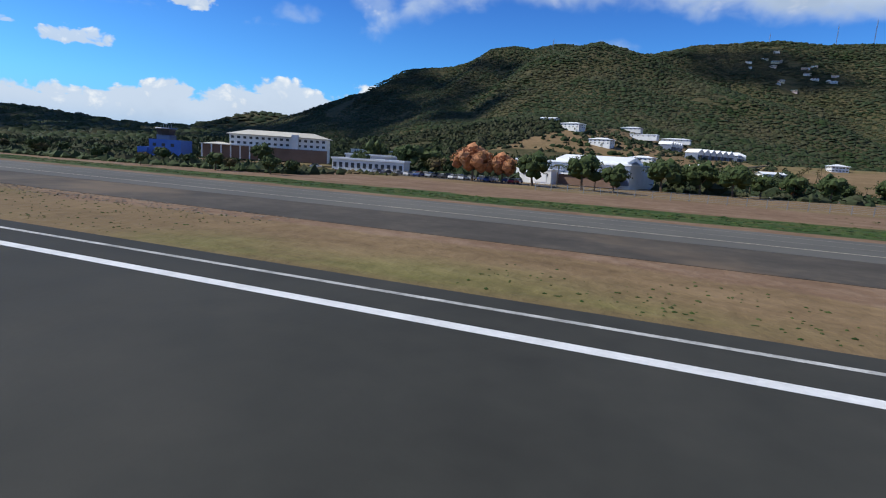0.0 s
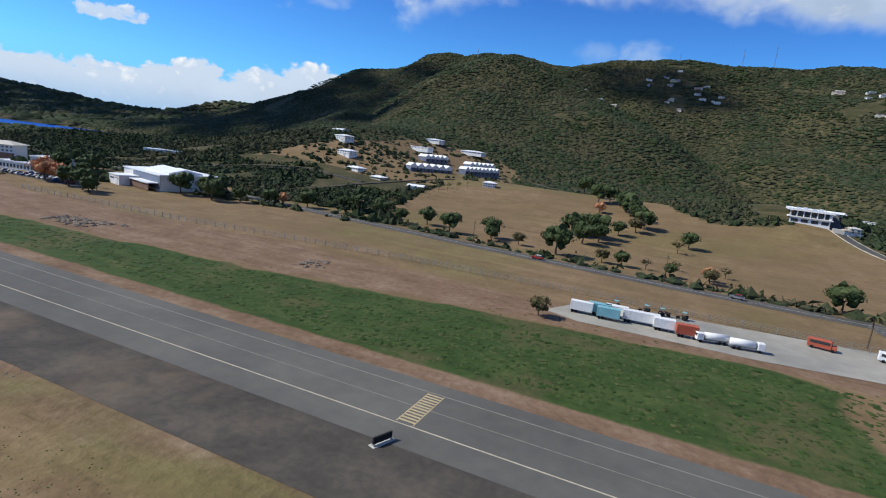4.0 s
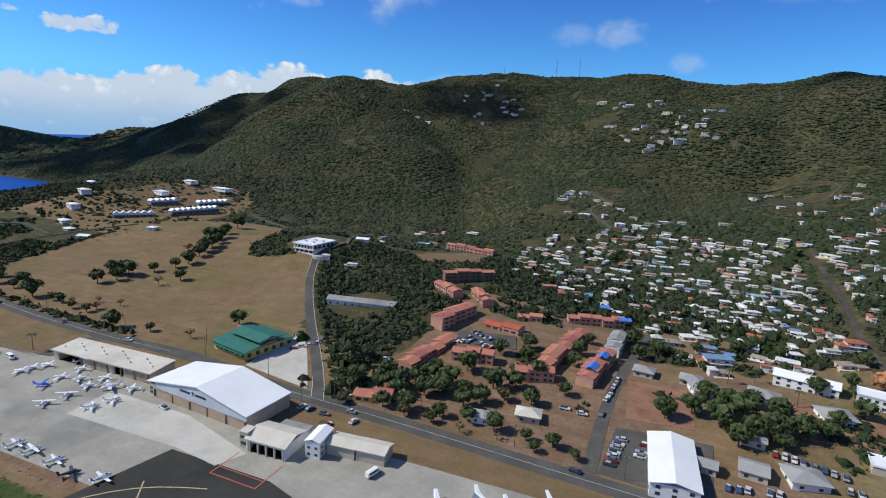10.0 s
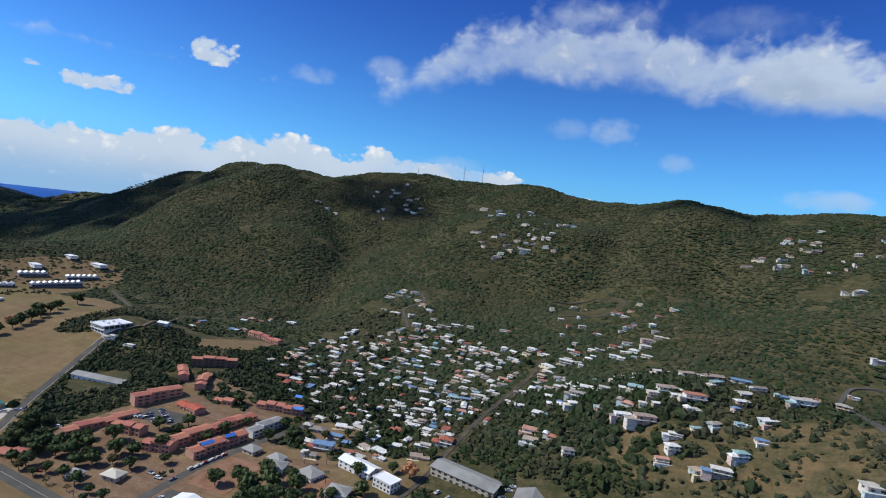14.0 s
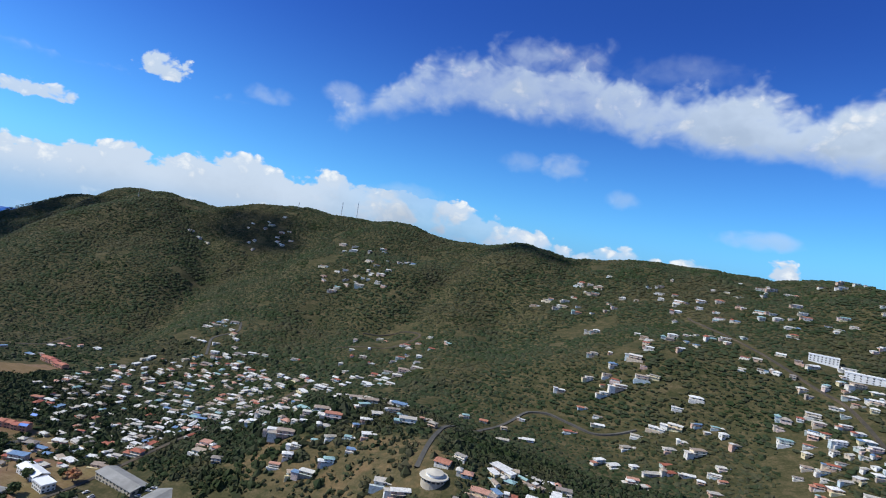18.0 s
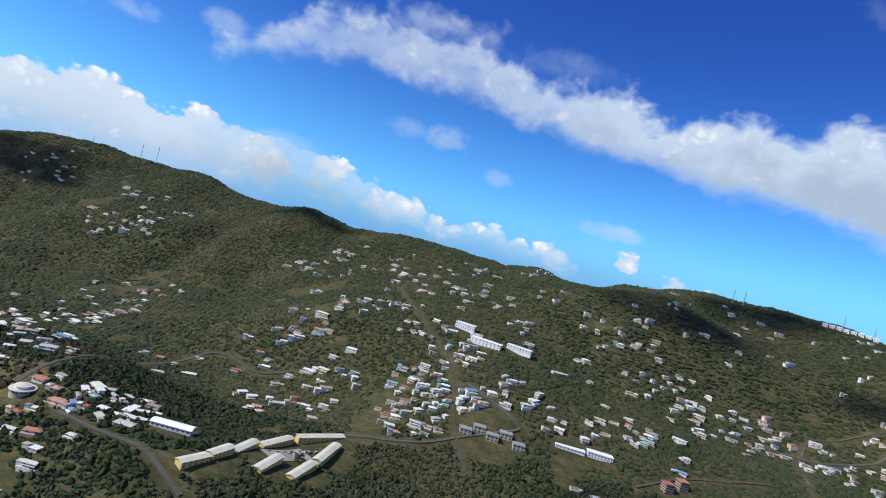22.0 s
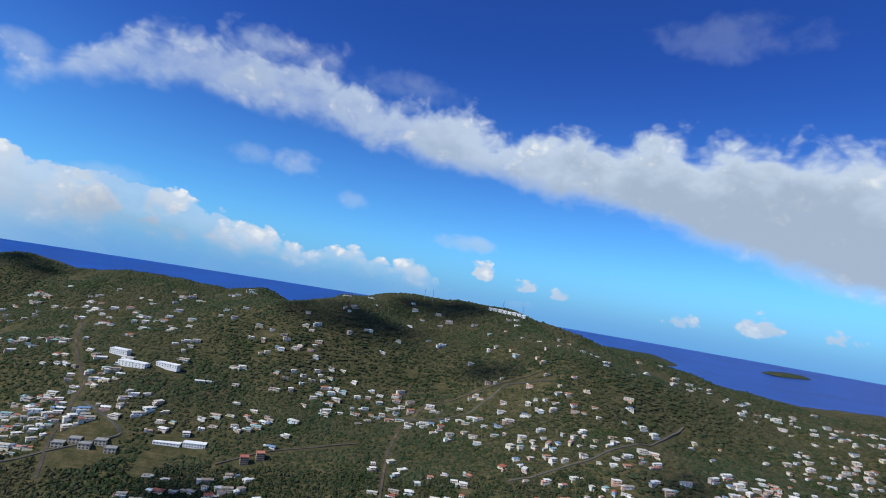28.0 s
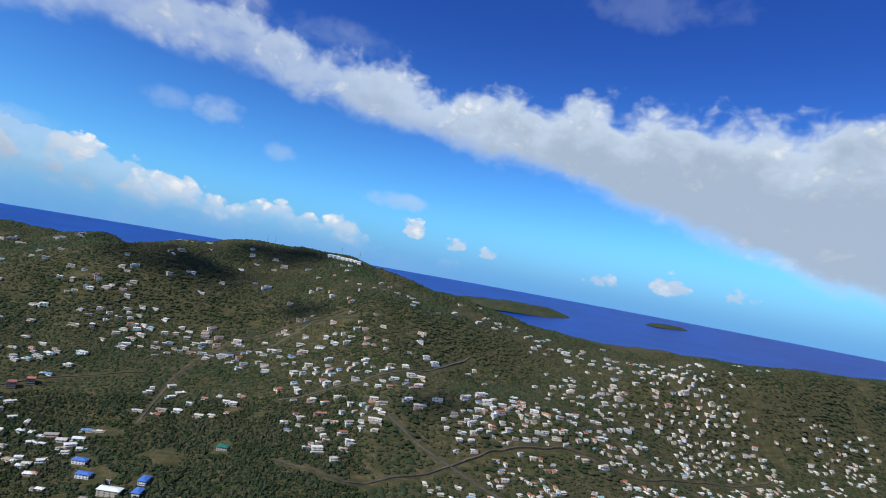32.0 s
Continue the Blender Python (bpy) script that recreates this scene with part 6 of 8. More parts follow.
# Yard trucks east of the street.
for i in range(16):
    x, y = 452 + (i % 8) * 3.2, 176 - (i % 8) * 0.9 - 9 * (i // 8)
    c = root("yard_truck", "yellow lorry in the depot yard" if i % 3 == 0 else "white lorry in the depot yard", "truck", x, y, None, 70 + (i * 29) % 16, "depot lorries")
    part("box_body", box(-2.6, -0.8, 0.6, 1.2, 0.8, 2.2), wall_yellow if i % 3 == 0 else white_paint, c)
    part("cab", box(1.3, -0.75, 0.4, 2.4, 0.75, 1.7), wall_yellow if i % 3 == 0 else white_paint, c)
    wheels(c, (-1.7, 1.7), 0.66, BIG_WHEEL, 0.32)

# ---- airfield furniture ----


def runway_sign(x, y, z, yaw, w, h, label, digit=""):
    s = root("runway_sign", label, "sign", x, y, z, yaw)
    part("board", box(-w / 2, -0.08, 0.16, w / 2, 0.08, h), dark_inside, s)
    part("foot", box(-w / 2, -0.2, 0, -w / 2 + 0.12, 0.2, 0.16), steel, s)
    part("foot", box(w / 2 - 0.12, -0.2, 0, w / 2, 0.2, 0.16), steel, s)
    part("plinth", box(-w / 2 - 0.2, -0.35, -0.1, w / 2 + 0.2, 0.35, 0.02), pale_concrete, s)
    if digit:
        text = bpy.data.curves.new("digit", "FONT")
        text.body, text.size, text.align_x, text.extrude = digit, h * 0.95, "CENTER", 0.01
        text.materials.append(line_white)
        made = bpy.data.meshes.new_from_object(bpy.data.objects.new("digit", text))
        ob = part("digit", made, None, s)
        ob.matrix_basis = pose(0, -0.1, 0.22, 90, 0, 0)


runway_sign(27.6, 18.6, 0.02, 62, 0.6, 0.95, "black distance sign with a white numeral", "4")
runway_sign(131.8, 37.0, 0.05, 70, 2.0, 0.75, "long dark taxiway sign board seen edge-on")
for i in range(12):
    tagged(slab("hold_bar", [(131.0, 41.3 + i * 0.55), (132.6, 41.3 + i * 0.55), (132.6, 41.55 + i * 0.55), (131.0, 41.55 + i * 0.55)], line_yellow, 0.06, 0.004), "yellow holding bar painted on the taxiway", "line marking", kind="structure")
for x in (130.9, 132.62):
    tagged(slab("hold_line", [(x, 41.0), (x + 0.1, 41.0), (x + 0.1, 47.8), (x, 47.8)], line_yellow, 0.062, 0.004), "yellow holding line on the taxiway", "line marking", kind="structure")
for pts in ([(268, 64), (272, 71), (279, 77), (290, 80)], [(279, 66), (284, 71), (290, 74)], [(284, 66), (279, 71), (276, 76)]):
    tagged(strip("taxilane_line", pts, 0.3, line_yellow, 0.075, 0.004, False), "yellow guide line on the taxilane", "line marking", kind="structure")
tagged(strip("road_line", [(-10, 152), (44, 142.5), (95, 136), (151, 130.3), (195, 129), (231, 130.5), (272, 125), (308, 124), (361, 121), (420, 118)], 0.16, line_worn, 0.07, 0.01), "worn centre line of the main road", "line marking", kind="structure")
tagged(slab("forecourt", [(185.5, 105), (196, 109), (196.5, 119), (192, 127), (188, 126.5), (190, 115)], road_asphalt, 0.05), "asphalt gateway between fence and hangar", "forecourt", kind="structure")
tagged(strip("car_park", [(-62, 110), (-20, 111)], 7.5, road_asphalt, 0.06), "asphalt car park before the white hall", "car park", kind="structure")
tagged(strip("car_park", [(736, 228), (752, 250)], 13, apron_concrete, 0.3, 1.0), "concrete court among yellow terraces", "yard", kind="structure")


def pad(name, outline, mat, label, cat, lift=0.15):
    """A paved or bare piece of ground laid on the land."""
    bm = bmesh.new()
    bm.faces.new([bm.verts.new((x, y, 0)) for x, y in outline])
    bmesh.ops.triangulate(bm, faces=bm.faces)
    for _ in range(4):
        bmesh.ops.subdivide_edges(bm, edges=list(bm.edges), cuts=1, use_grid_fill=True)
    for v in bm.verts:
        v.co.z = float(land(v.co.x, v.co.y)) + lift
    rim = bmesh.ops.extrude_face_region(bm, geom=list(bm.faces))
    for v in rim["geom"]:
        if isinstance(v, bmesh.types.BMVert):
            v.co.z -= 0.6
    bmesh.ops.recalc_face_normals(bm, faces=bm.faces)
    me = bpy.data.meshes.new(name)
    bm.to_mesh(me)
    bm.free()
    me.materials.append(mat)
    tagged(new(name, me), label, cat, kind="structure")


red_earth = material("red_earth", [(0.17, 0.085, 0.05), (0.25, 0.135, 0.085), (0.30, 0.18, 0.12)], 5.0, 0.95, bump=0.1)
pad("building_site", [(408, 158), (438, 160), (439, 173), (411, 181)], red_earth, "bare red earth of a building site", "bare ground", 0.2)
pad("depot_yard", [(454.4, 188), (486.4, 174), (477.6, 154), (445.6, 168)], road_asphalt, "grey asphalt depot yard with parked lorries", "yard", 0.1)
pad("car_park", [(366, 125), (391, 123.5), (392, 148), (368, 147)], road_asphalt, "asphalt car park round the warehouse", "car park")
pad("market_yard", [(252, 133), (280, 128.5), (273, 138), (264, 150), (256, 159), (251, 160), (250, 146)], pale_concrete, "pale concrete yard beside the market", "yard")
pad("car_park", [(308, 178), (330, 183), (327, 194), (306, 189)], road_asphalt, "asphalt estate car park", "car park", 0.2)
pad("bare_ground", [(370, 152), (388, 153), (386, 176), (369, 176)], red_earth, "bare reddish earth beside the side street", "bare ground", 0.12)


def fence(points, label):
    f = root("wire_fence", label, "fence", points[0][0], points[0][1], 0.0)
    ox, oy = points[0]
    me = None
    for (ax, ay), (bx, by) in zip(points, points[1:]):
        n = int(math.hypot(bx - ax, by - ay) / 2.6)
        for i in range(n):
            x, y = ax + (bx - ax) * i / n - ox, ay + (by - ay) * i / n - oy
            if me is None:
                bm = box(-0.05, -0.05, 0, 0.05, 0.05, 1.3)
                first = part("post", bm, steel, f)
                me = first.data
                post = first
            else:
                post = part("post", me, None, f)
            post.matrix_basis = Matrix.Translation((x, y, float(land(x + ox, y + oy))))
        yaw = math.atan2(by - ay, bx - ax)
        long = math.hypot(bx - ax, by - ay)
        for z in (0.25, 0.5, 0.75, 1.0, 1.25):
            rail = part("wire", box(0, -0.015, z, long, 0.015, z + 0.03), steel, f)
            rail.matrix_basis = Matrix.Translation((ax - ox, ay - oy, 0)) @ Matrix.Rotation(yaw, 4, "Z")


fence([(-20, 92), (42, 94.5), (74, 99.3), (100, 102.5), (132, 104.6), (188, 106.0)], "weathered wire fence along the dry field")
fence([(188, 106.5), (190, 115), (187, 125)], "wire fence with creepers beside the gateway")


def pole(x, y, h=6.5, arm=1.2, yaw=90, label="timber utility pole with a cross arm"):
    p = root("utility_pole", label, "pole", x, y, None, yaw, "utility poles")
    part("shaft", lathe([(0, 0.1, 0), (h, 0.06, 0)], 6), bark, p).matrix_basis = Matrix.Rotation(-math.pi / 2, 4, "Y")
    part("arm", box(-0.05, -arm / 2, h - 0.7, 0.05, arm / 2, h - 0.58), bark, p)
    part("insulator", box(-0.04, arm / 2 - 0.12, h - 0.58, 0.04, arm / 2 - 0.04, h - 0.4), white_paint, p)
    part("insulator", box(-0.04, -arm / 2 + 0.04, h - 0.58, 0.04, -arm / 2 + 0.12, h - 0.4), white_paint, p)
    return p


pole_a = pole(234, 133.5)
for x, y in ((264, 130), (290, 128), (283, 121.5), (318, 128), (345, 127), (372, 125), (405, 122), (196, 133), (150, 134), (100, 139), (60, 144), (20, 151), (-40, 160), (366, 175), (380, 205), (392, 235), (300, 144), (228, 140), (244, 186), (222, 222)):
    copy_thing(pole_a, pose(x, y, float(land(x, y)), 0, 0, 90 + (x * 7) % 20))


def mast(x, y, h, label="red and white lattice radio mast on the ridge"):
    m = root("radio_mast", label, "mast", x, y, None, 0, "ridge masts")
    for i in range(3):
        a = 2 * math.pi * i / 3
        part("leg", box(math.cos(a) * 0.5 - 0.09, math.sin(a) * 0.5 - 0.09, -2, math.cos(a) * 0.5 + 0.09, math.sin(a) * 0.5 + 0.09, h), steel, m)
    for k in range(int(h / 2)):
        part("brace", box(-0.55, -0.55, k * 2.0, 0.55, 0.55, k * 2.0 + 0.12), rust_red if k % 2 else white_paint, m)
    part("antenna", box(-0.05, -0.05, h, 0.05, 0.05, h + 3), steel, m)


for x, y, h in ((190, 885, 26), (228, 872, 30), (110, 868, 12), (-160, 768, 14), (1150, 672, 16), (1162, 668, 18), (1262, 628, 18), (1288, 612, 16)):
    mast(x, y, h)
# The long terrace of white villas on the summit.
for i in range(8):
    simple_block("summit_villa", "white arched villa of the summit terrace", "villa", 1242 + i * 6.2, 634 - i * 3.6, -28, 5.2, 5, 2, white_paint, "gable", roof_white, None, 2, (1.0, 1.0), 1.9, 1.0, "summit terrace", "s")

# ---- hill roads ----
HILL_ROADS = [[(437, 122), (439, 150), (442, 165), (446, 195), (447, 250), (451, 290), (455, 340), (456, 381)], [(605, 214), (600, 270), (612, 330), (630, 372), (645, 374), (676, 358), (701, 365)], [(842, 274), (830, 310), (823, 355), (818, 388), (790, 430), (770, 470), (745, 540)], [(754, 284), (809, 289), (877, 322), (832, 353)], [(1073, 260), (1084, 336), (1105, 400), (1135, 440), (1190, 445), (1250, 430)], [(340, 400), (318, 430), (330, 455), (312, 480)], [(430, 470), (480, 485), (500, 520), (470, 540), (430, 530)], [(640, 200), (690, 190), (720, 175)], [(950, 300), (1000, 330), (1060, 345)], [(1180, 290), (1260, 300), (1330, 330), (1400, 380)], [(208, 262), (190, 300), (170, 330), (200, 360), (180, 400)], [(120, 322), (95, 335), (60, 350)], [(40, 262), (10, 215), (0, 180), (-6, 158)], [(-95, 165), (-60, 215), (-30, 230), (10, 222)], [(1180, 205), (1230, 186), (1300, 196), (1370, 222), (1450, 232), (1540, 216), (1640, 238), (1760, 256)], [(1275, 250), (1310, 215), (1360, 180), (1420, 160)], [(1480, 300), (1520, 270), (1560, 240), (1620, 200), (1700, 180)], [(1090, 420), (1130, 405), (1170, 410), (1215, 436), (1260, 412)]]
for i, pts in enumerate(HILL_ROADS):
    tagged(strip("hill_road", pts, 2.2, road_asphalt if i % 2 else old_asphalt, 0.25, 1.2, step=3.0), "narrow winding hill road", "road", kind="structure")

# ---- houses of the town and the slopes ----


def house_shape(kind, r):
    """Parts of one house as (name, verts, faces): low volumes under broad roofs, on a terrace built into the slope."""
    w, d, fl = r.uniform(4.4, 8.2), r.uniform(3.2, 4.8), 1 if r.random() < 0.66 else 2
    t = 1.25 * fl + 0.1
    x, y = -w / 2, -d / 2

    def roof_over(x0, y0, ww, dd, top, how, name):
        if how == "flat":
            return (name, *solid(x0 - 0.35, y0 - 0.35, top, x0 + ww + 0.35, y0 + dd + 0.35, top + 0.22))
        bm = hip(ww, dd, top, r.uniform(0.7, 1.1), 0.45) if how == "hip" else gable(ww, dd, top, r.uniform(0.6, 0.95), 0.4)
        bm.verts.index_update()
        made = (name, [(v.co.x + x0, v.co.y + y0, v.co.z) for v in bm.verts], [[v.index for v in f.verts] for f in bm.faces])
        bm.free()
        return made

    out = [("wall", *solid(x, y, -3, x + w, y + d, t)), roof_over(x, y, w, d, t, kind, "roof")]
    if r.random() < 0.75:
        a, b, h = r.uniform(2.2, 4.0), d * r.uniform(0.55, 0.95), 1.3 if r.random() < 0.7 else 2.2
        left, lag = r.random() < 0.5, r.uniform(-1.6, 1.2)
        x0 = x - a + 0.02 if left else x + w - 0.02
        out.append(("wing", *solid(x0, y + lag, -3, x0 + a, y + lag + b, h)))
        out.append(roof_over(x0, y + lag, a, b, h + 0.01, "flat" if kind == "gable" else kind, "wing_roof"))
    if r.random() < 0.6:
        out.append(("terrace", *solid(x - r.uniform(0.2, 1.6), y - r.uniform(0.9, 1.8), -3, x + w + r.uniform(0.0, 1.4), y - 0.02, 0.12)))
    if fl == 2:
        out.append(("balcony", *solid(x, y - 0.9, 1.2, x + w, y - 0.03, 1.34)))
    for k in range(fl):
        for i in range(2):
            c = x + w * (i + 0.5) / 2
            out.append(("window", *solid(c - 0.5, y - 0.05, 0.4 + 1.25 * k, c + 0.5, y + 0.02, 0.95 + 1.25 * k)))
    out.append(("window", *solid(x - 0.05, -0.5, 0.4, x + 0.02, 0.5, 0.95)))
    return out


def solid(x0, y0, z0, x1, y1, z1):
    v = [(x0, y0, z0), (x1, y0, z0), (x1, y1, z0), (x0, y1, z0), (x0, y0, z1), (x1, y0, z1), (x1, y1, z1), (x0, y1, z1)]
    return v, [(3, 2, 1, 0), (4, 5, 6, 7), (0, 1, 5, 4), (1, 2, 6, 5), (2, 3, 7, 6), (3, 0, 4, 7)]


shape_rnd = random.Random(3)
SHAPES = [house_shape(("flat", "hip", "gable", "flat", "hip")[i % 5], shape_rnd) for i in range(25)]
KINDS = {"wall": "wall", "wing": "wall", "roof": "roof", "wing_roof": "roof", "balcony": "wall", "terrace": "wall", "window": "window"}

# Quarters: outline, houses per hectare, size.
QUARTERS = [
    ([(302, 372), (342, 411), (411, 396), (458, 338), (449, 274), (427, 230), (375, 236), (345, 245), (304, 267), (291, 340)], 96, 0.78),
    ([(385, 236), (440, 236), (470, 270), (455, 300), (400, 300)], 60, 0.78),
    ([(419, 523), (501, 539), (536, 460), (519, 359), (495, 372), (460, 414)], 8, 0.9),
    ([(277, 461), (316, 493), (347, 425), (317, 401)], 30, 0.8),
    ([(240, 749), (427, 726), (447, 576), (298, 575)], 2, 1.0),
    ([(453, 381), (521, 274), (517, 241), (463, 267)], 30, 0.9),
    ([(680, 180), (700, 230), (640, 230), (600, 200)], 8, 1.1),
    ([(200, 300), (290, 330), (290, 390), (160, 370)], 12, 0.85),
    ([(205, 232), (235, 205), (245, 240), (215, 262)], 22, 0.75),
    ([(40, 760), (180, 780), (300, 760), (200, 880), (60, 860)], 2, 1.0),
    ([(820, 240), (1000, 260), (1090, 180), (1240, 150), (1000, 140), (830, 170)], 24, 0.9),
    ([(1285, 232), (1500, 240), (1760, 250), (1900, 200), (1600, 120), (1210, 171)], 66, 0.8),
    ([(560, 632), (800, 660), (977, 522), (1008, 444), (910, 317), (805, 293), (695, 384)], 2, 1.0),
    ([(1300, 240), (1500, 300), (1760, 320), (1990, 300), (1960, 230), (1700, 240), (1500, 235)], 46, 0.85),
    ([(1560, 340), (1700, 330), (2000, 330), (2100, 350), (1980, 380), (1760, 410), (1580, 440)], 11, 0.9),
    ([(1000, 640), (1290, 560), (1270, 628), (1120, 690)], 2, 0.9),
]
BUILT = [(615, 207, 10), (690, 216, 13), (628, 160, 9), (640, 166, 9), (650, 160, 8), (716, 193, 9), (722, 208, 9), (727, 226, 11), (737, 248, 12), (755, 272, 14), (744, 216, 12), (760, 225, 12), (765, 254, 15), (302, 166, 12), (300, 197, 12), (345, 190, 14), (358, 180, 12), (362, 204, 11), (352, 228, 12), (320, 200, 10), (302, 224, 10), (288, 246, 12), (262, 320, 14), (286, 226, 9), (419, 186, 12), (461, 202, 15), (490, 199, 14), (517, 198, 11), (535, 201, 10), (437, 183, 8), (823, 440, 14), (842, 420, 12), (872, 426, 12), (971, 303, 9), (910, 320, 14), (930, 320, 10), (720, 200, 12), (735, 235, 14), (750, 262, 12), (765, 270, 10), (752, 225, 10), (852, 308, 24), (1049, 212, 8), (1056, 196, 8), (1094, 186, 8), (1076, 176, 8), (1140, 224, 8)]
ROAD_LINES = [MAIN_ROAD, [(286, 125), (275, 141), (266, 152), (251, 170), (230, 197), (212, 222), (202, 243), (206, 262)], [(364, 122), (364, 150), (366, 176), (371, 205), (374, 226)]] + HILL_ROADS


def near_road(x, y, gap):
    for line in ROAD_LINES:
        for (ax, ay), (bx, by) in zip(line, line[1:]):
            dx, dy = bx - ax, by - ay
            u = max(0.0, min(1.0, ((x - ax) * dx + (y - ay) * dy) / (dx * dx + dy * dy)))
            if (x - ax - u * dx) ** 2 + (y - ay - u * dy) ** 2 < gap * gap:
                return True
    return False


HOUSES = []
_cells = {}


def free_spot(x, y, gap):
    i, j = int(x // 12), int(y // 12)
    for a in (i - 1, i, i + 1):
        for b in (j - 1, j, j + 1):
            for px, py in _cells.get((a, b), ()):
                if (px - x) ** 2 + (py - y) ** 2 < gap * gap:
                    return False
    return True


house_rnd = random.Random(21)
for outline, per_ha, size in QUARTERS:
    xs, ys = [p[0] for p in outline], [p[1] for p in outline]
    area = abs(sum(ax * by - bx * ay for (ax, ay), (bx, by) in zip(outline, outline[1:] + outline[:1]))) / 2
    want, tries = int(area / 10000 * per_ha), 0
    while want > 0 and tries < 9000:
        tries += 1
        x, y = house_rnd.uniform(min(xs), max(xs)), house_rnd.uniform(min(ys), max(ys))
        if not bool(inside(np.array([x]), np.array([y]), outline)[0]) or not free_spot(x, y, 7.4 * size * house_rnd.uniform(0.75, 1.25)) or near_road(x, y, 5.0):
            continue
        if any((x - a) ** 2 + (y - b) ** 2 < r * r for a, b, r in BUILT) or (x > 1190 and float(bumps(x, y, 70, 2)) < -0.12):
            continue
        want -= 1
        _cells.setdefault((int(x // 12), int(y // 12)), []).append((x, y))
        HOUSES.append((x, y, house_rnd.uniform(0.72, 1.2) * size, house_rnd.randrange(len(SHAPES)), 28 * float(bumps(x, y, 70, 2)) + house_rnd.gauss(0, 7) + house_rnd.choice((0, 0, 90))))


def hamlets(*groups):
    """Clusters of houses on the slopes: centre, reach and count."""
    for cx, cy, reach, count in groups:
        tries = 0
        lie = house_rnd.gauss(6, 16)
        while count > 0 and tries < 120:
            tries += 1
            a, q = house_rnd.uniform(0, 6.283), reach * math.sqrt(house_rnd.random()) * 1.1
            x, y = cx + q * math.cos(a), cy + q * math.sin(a)
            size = house_rnd.choice((0.7, 0.85, 0.95, 1.05, 1.2))
            if free_spot(x, y, 7.4 * size) and not near_road(x, y, 4.0) and not any((x - a) ** 2 + (y - b) ** 2 < r * r for a, b, r in BUILT):
                count -= 1
                _cells.setdefault((int(x // 12), int(y // 12)), []).append((x, y))
                HOUSES.append((x, y, size, house_rnd.randrange(len(SHAPES)), house_rnd.gauss(lie, 9)))


hamlets((388, 217, 14, 4), (412, 214, 13, 4), (434, 226, 12, 4), (376, 226, 8, 2), (398, 200, 8, 2))
hamlets((500, 250, 24, 9), (530, 272, 24, 8), (562, 258, 20, 6), (500, 296, 24, 8), (470, 318, 20, 8), (545, 305, 22, 5), (590, 268, 18, 4))
hamlets((651, 646, 29, 7), (625, 600, 27, 8), (660, 577, 20, 5), (713, 601, 27, 7), (756, 570, 25, 7), (784, 541, 24, 6), (820, 511, 29, 10), (831, 625, 21, 5), (899, 636, 21, 5), (905, 538, 15, 3), (864, 512, 17, 3), (711, 458, 21, 6), (743, 458, 21, 8), (788, 428, 20, 7), (813, 412, 19, 8), (824, 390, 18, 8), (878, 470, 16, 5), (953, 495, 23, 6))
hamlets((988, 488, 24, 8), (1000, 467, 23, 8), (929, 454, 11, 2), (679, 419, 25, 8), (665, 396, 14, 4), (696, 411, 15, 3), (670, 369, 14, 3), (617, 338, 27, 6), (507, 435, 23, 9), (511, 399, 22, 10), (489, 387, 22, 9), (513, 490, 25, 6), (356, 647, 42, 8), (401, 664, 33, 6), (360, 614, 33, 6), (389, 626, 24, 4), (124, 764, 43, 8), (162, 777, 32, 4))
hamlets((27, 722, 22, 4), (306, 462, 15, 4), (385, 406, 38, 7), (434, 359, 34, 12), (544, 239, 24, 14), (294, 716, 28, 3), (352, 723, 9, 2), (789, 365, 17, 9), (807, 342, 20, 12), (819, 327, 16, 10), (837, 337, 16, 8), (872, 354, 17, 7), (725, 371, 27, 8), (743, 355, 17, 5), (701, 323, 24, 10), (734, 317, 16, 6), (784, 322, 16, 8), (803, 312, 19, 9))
hamlets((849, 325, 16, 6), (1035, 435, 34, 12), (1049, 424, 34, 12), (984, 352, 28, 10), (940, 349, 13, 4), (907, 336, 8, 2), (1086, 529, 27, 3), (1056, 637, 31, 4), (1149, 546, 14, 2), (630, 210, 16, 8), (644, 216, 16, 9), (657, 232, 13, 7), (666, 216, 13, 4), (597, 198, 14, 4), (650, 179, 12, 4), (621, 182, 12, 3), (790, 627, 27, 4), (992, 524, 15, 2))
hamlets((1060, 539, 30, 4), (1213, 502, 22, 3), (1150, 602, 33, 6), (1252, 578, 33, 5), (1267, 489, 36, 6), (1313, 495, 37, 8), (1366, 462, 37, 6), (1461, 503, 41, 7), (1515, 474, 41, 8), (1571, 442, 42, 9), (1620, 426, 43, 9), (1207, 438, 27, 5), (1259, 413, 26, 7), (1274, 390, 25, 7), (1326, 386, 13, 2), (1236, 380, 37, 8), (1096, 435, 26, 12), (1116, 412, 25, 12))
hamlets((1144, 380, 24, 9), (1179, 396, 31, 6), (1187, 354, 23, 8), (1205, 328, 28, 10), (1223, 306, 33, 12), (1273, 334, 35, 10), (1272, 291, 27, 8), (1295, 311, 23, 6), (1332, 363, 19, 3), (1400, 358, 27, 4), (1515, 420, 16, 3), (1083, 312, 16, 5), (1085, 284, 15, 4), (1122, 284, 21, 6), (1146, 297, 11, 3), (971, 432, 20, 4), (905, 416, 13, 2), (957, 370, 24, 5))
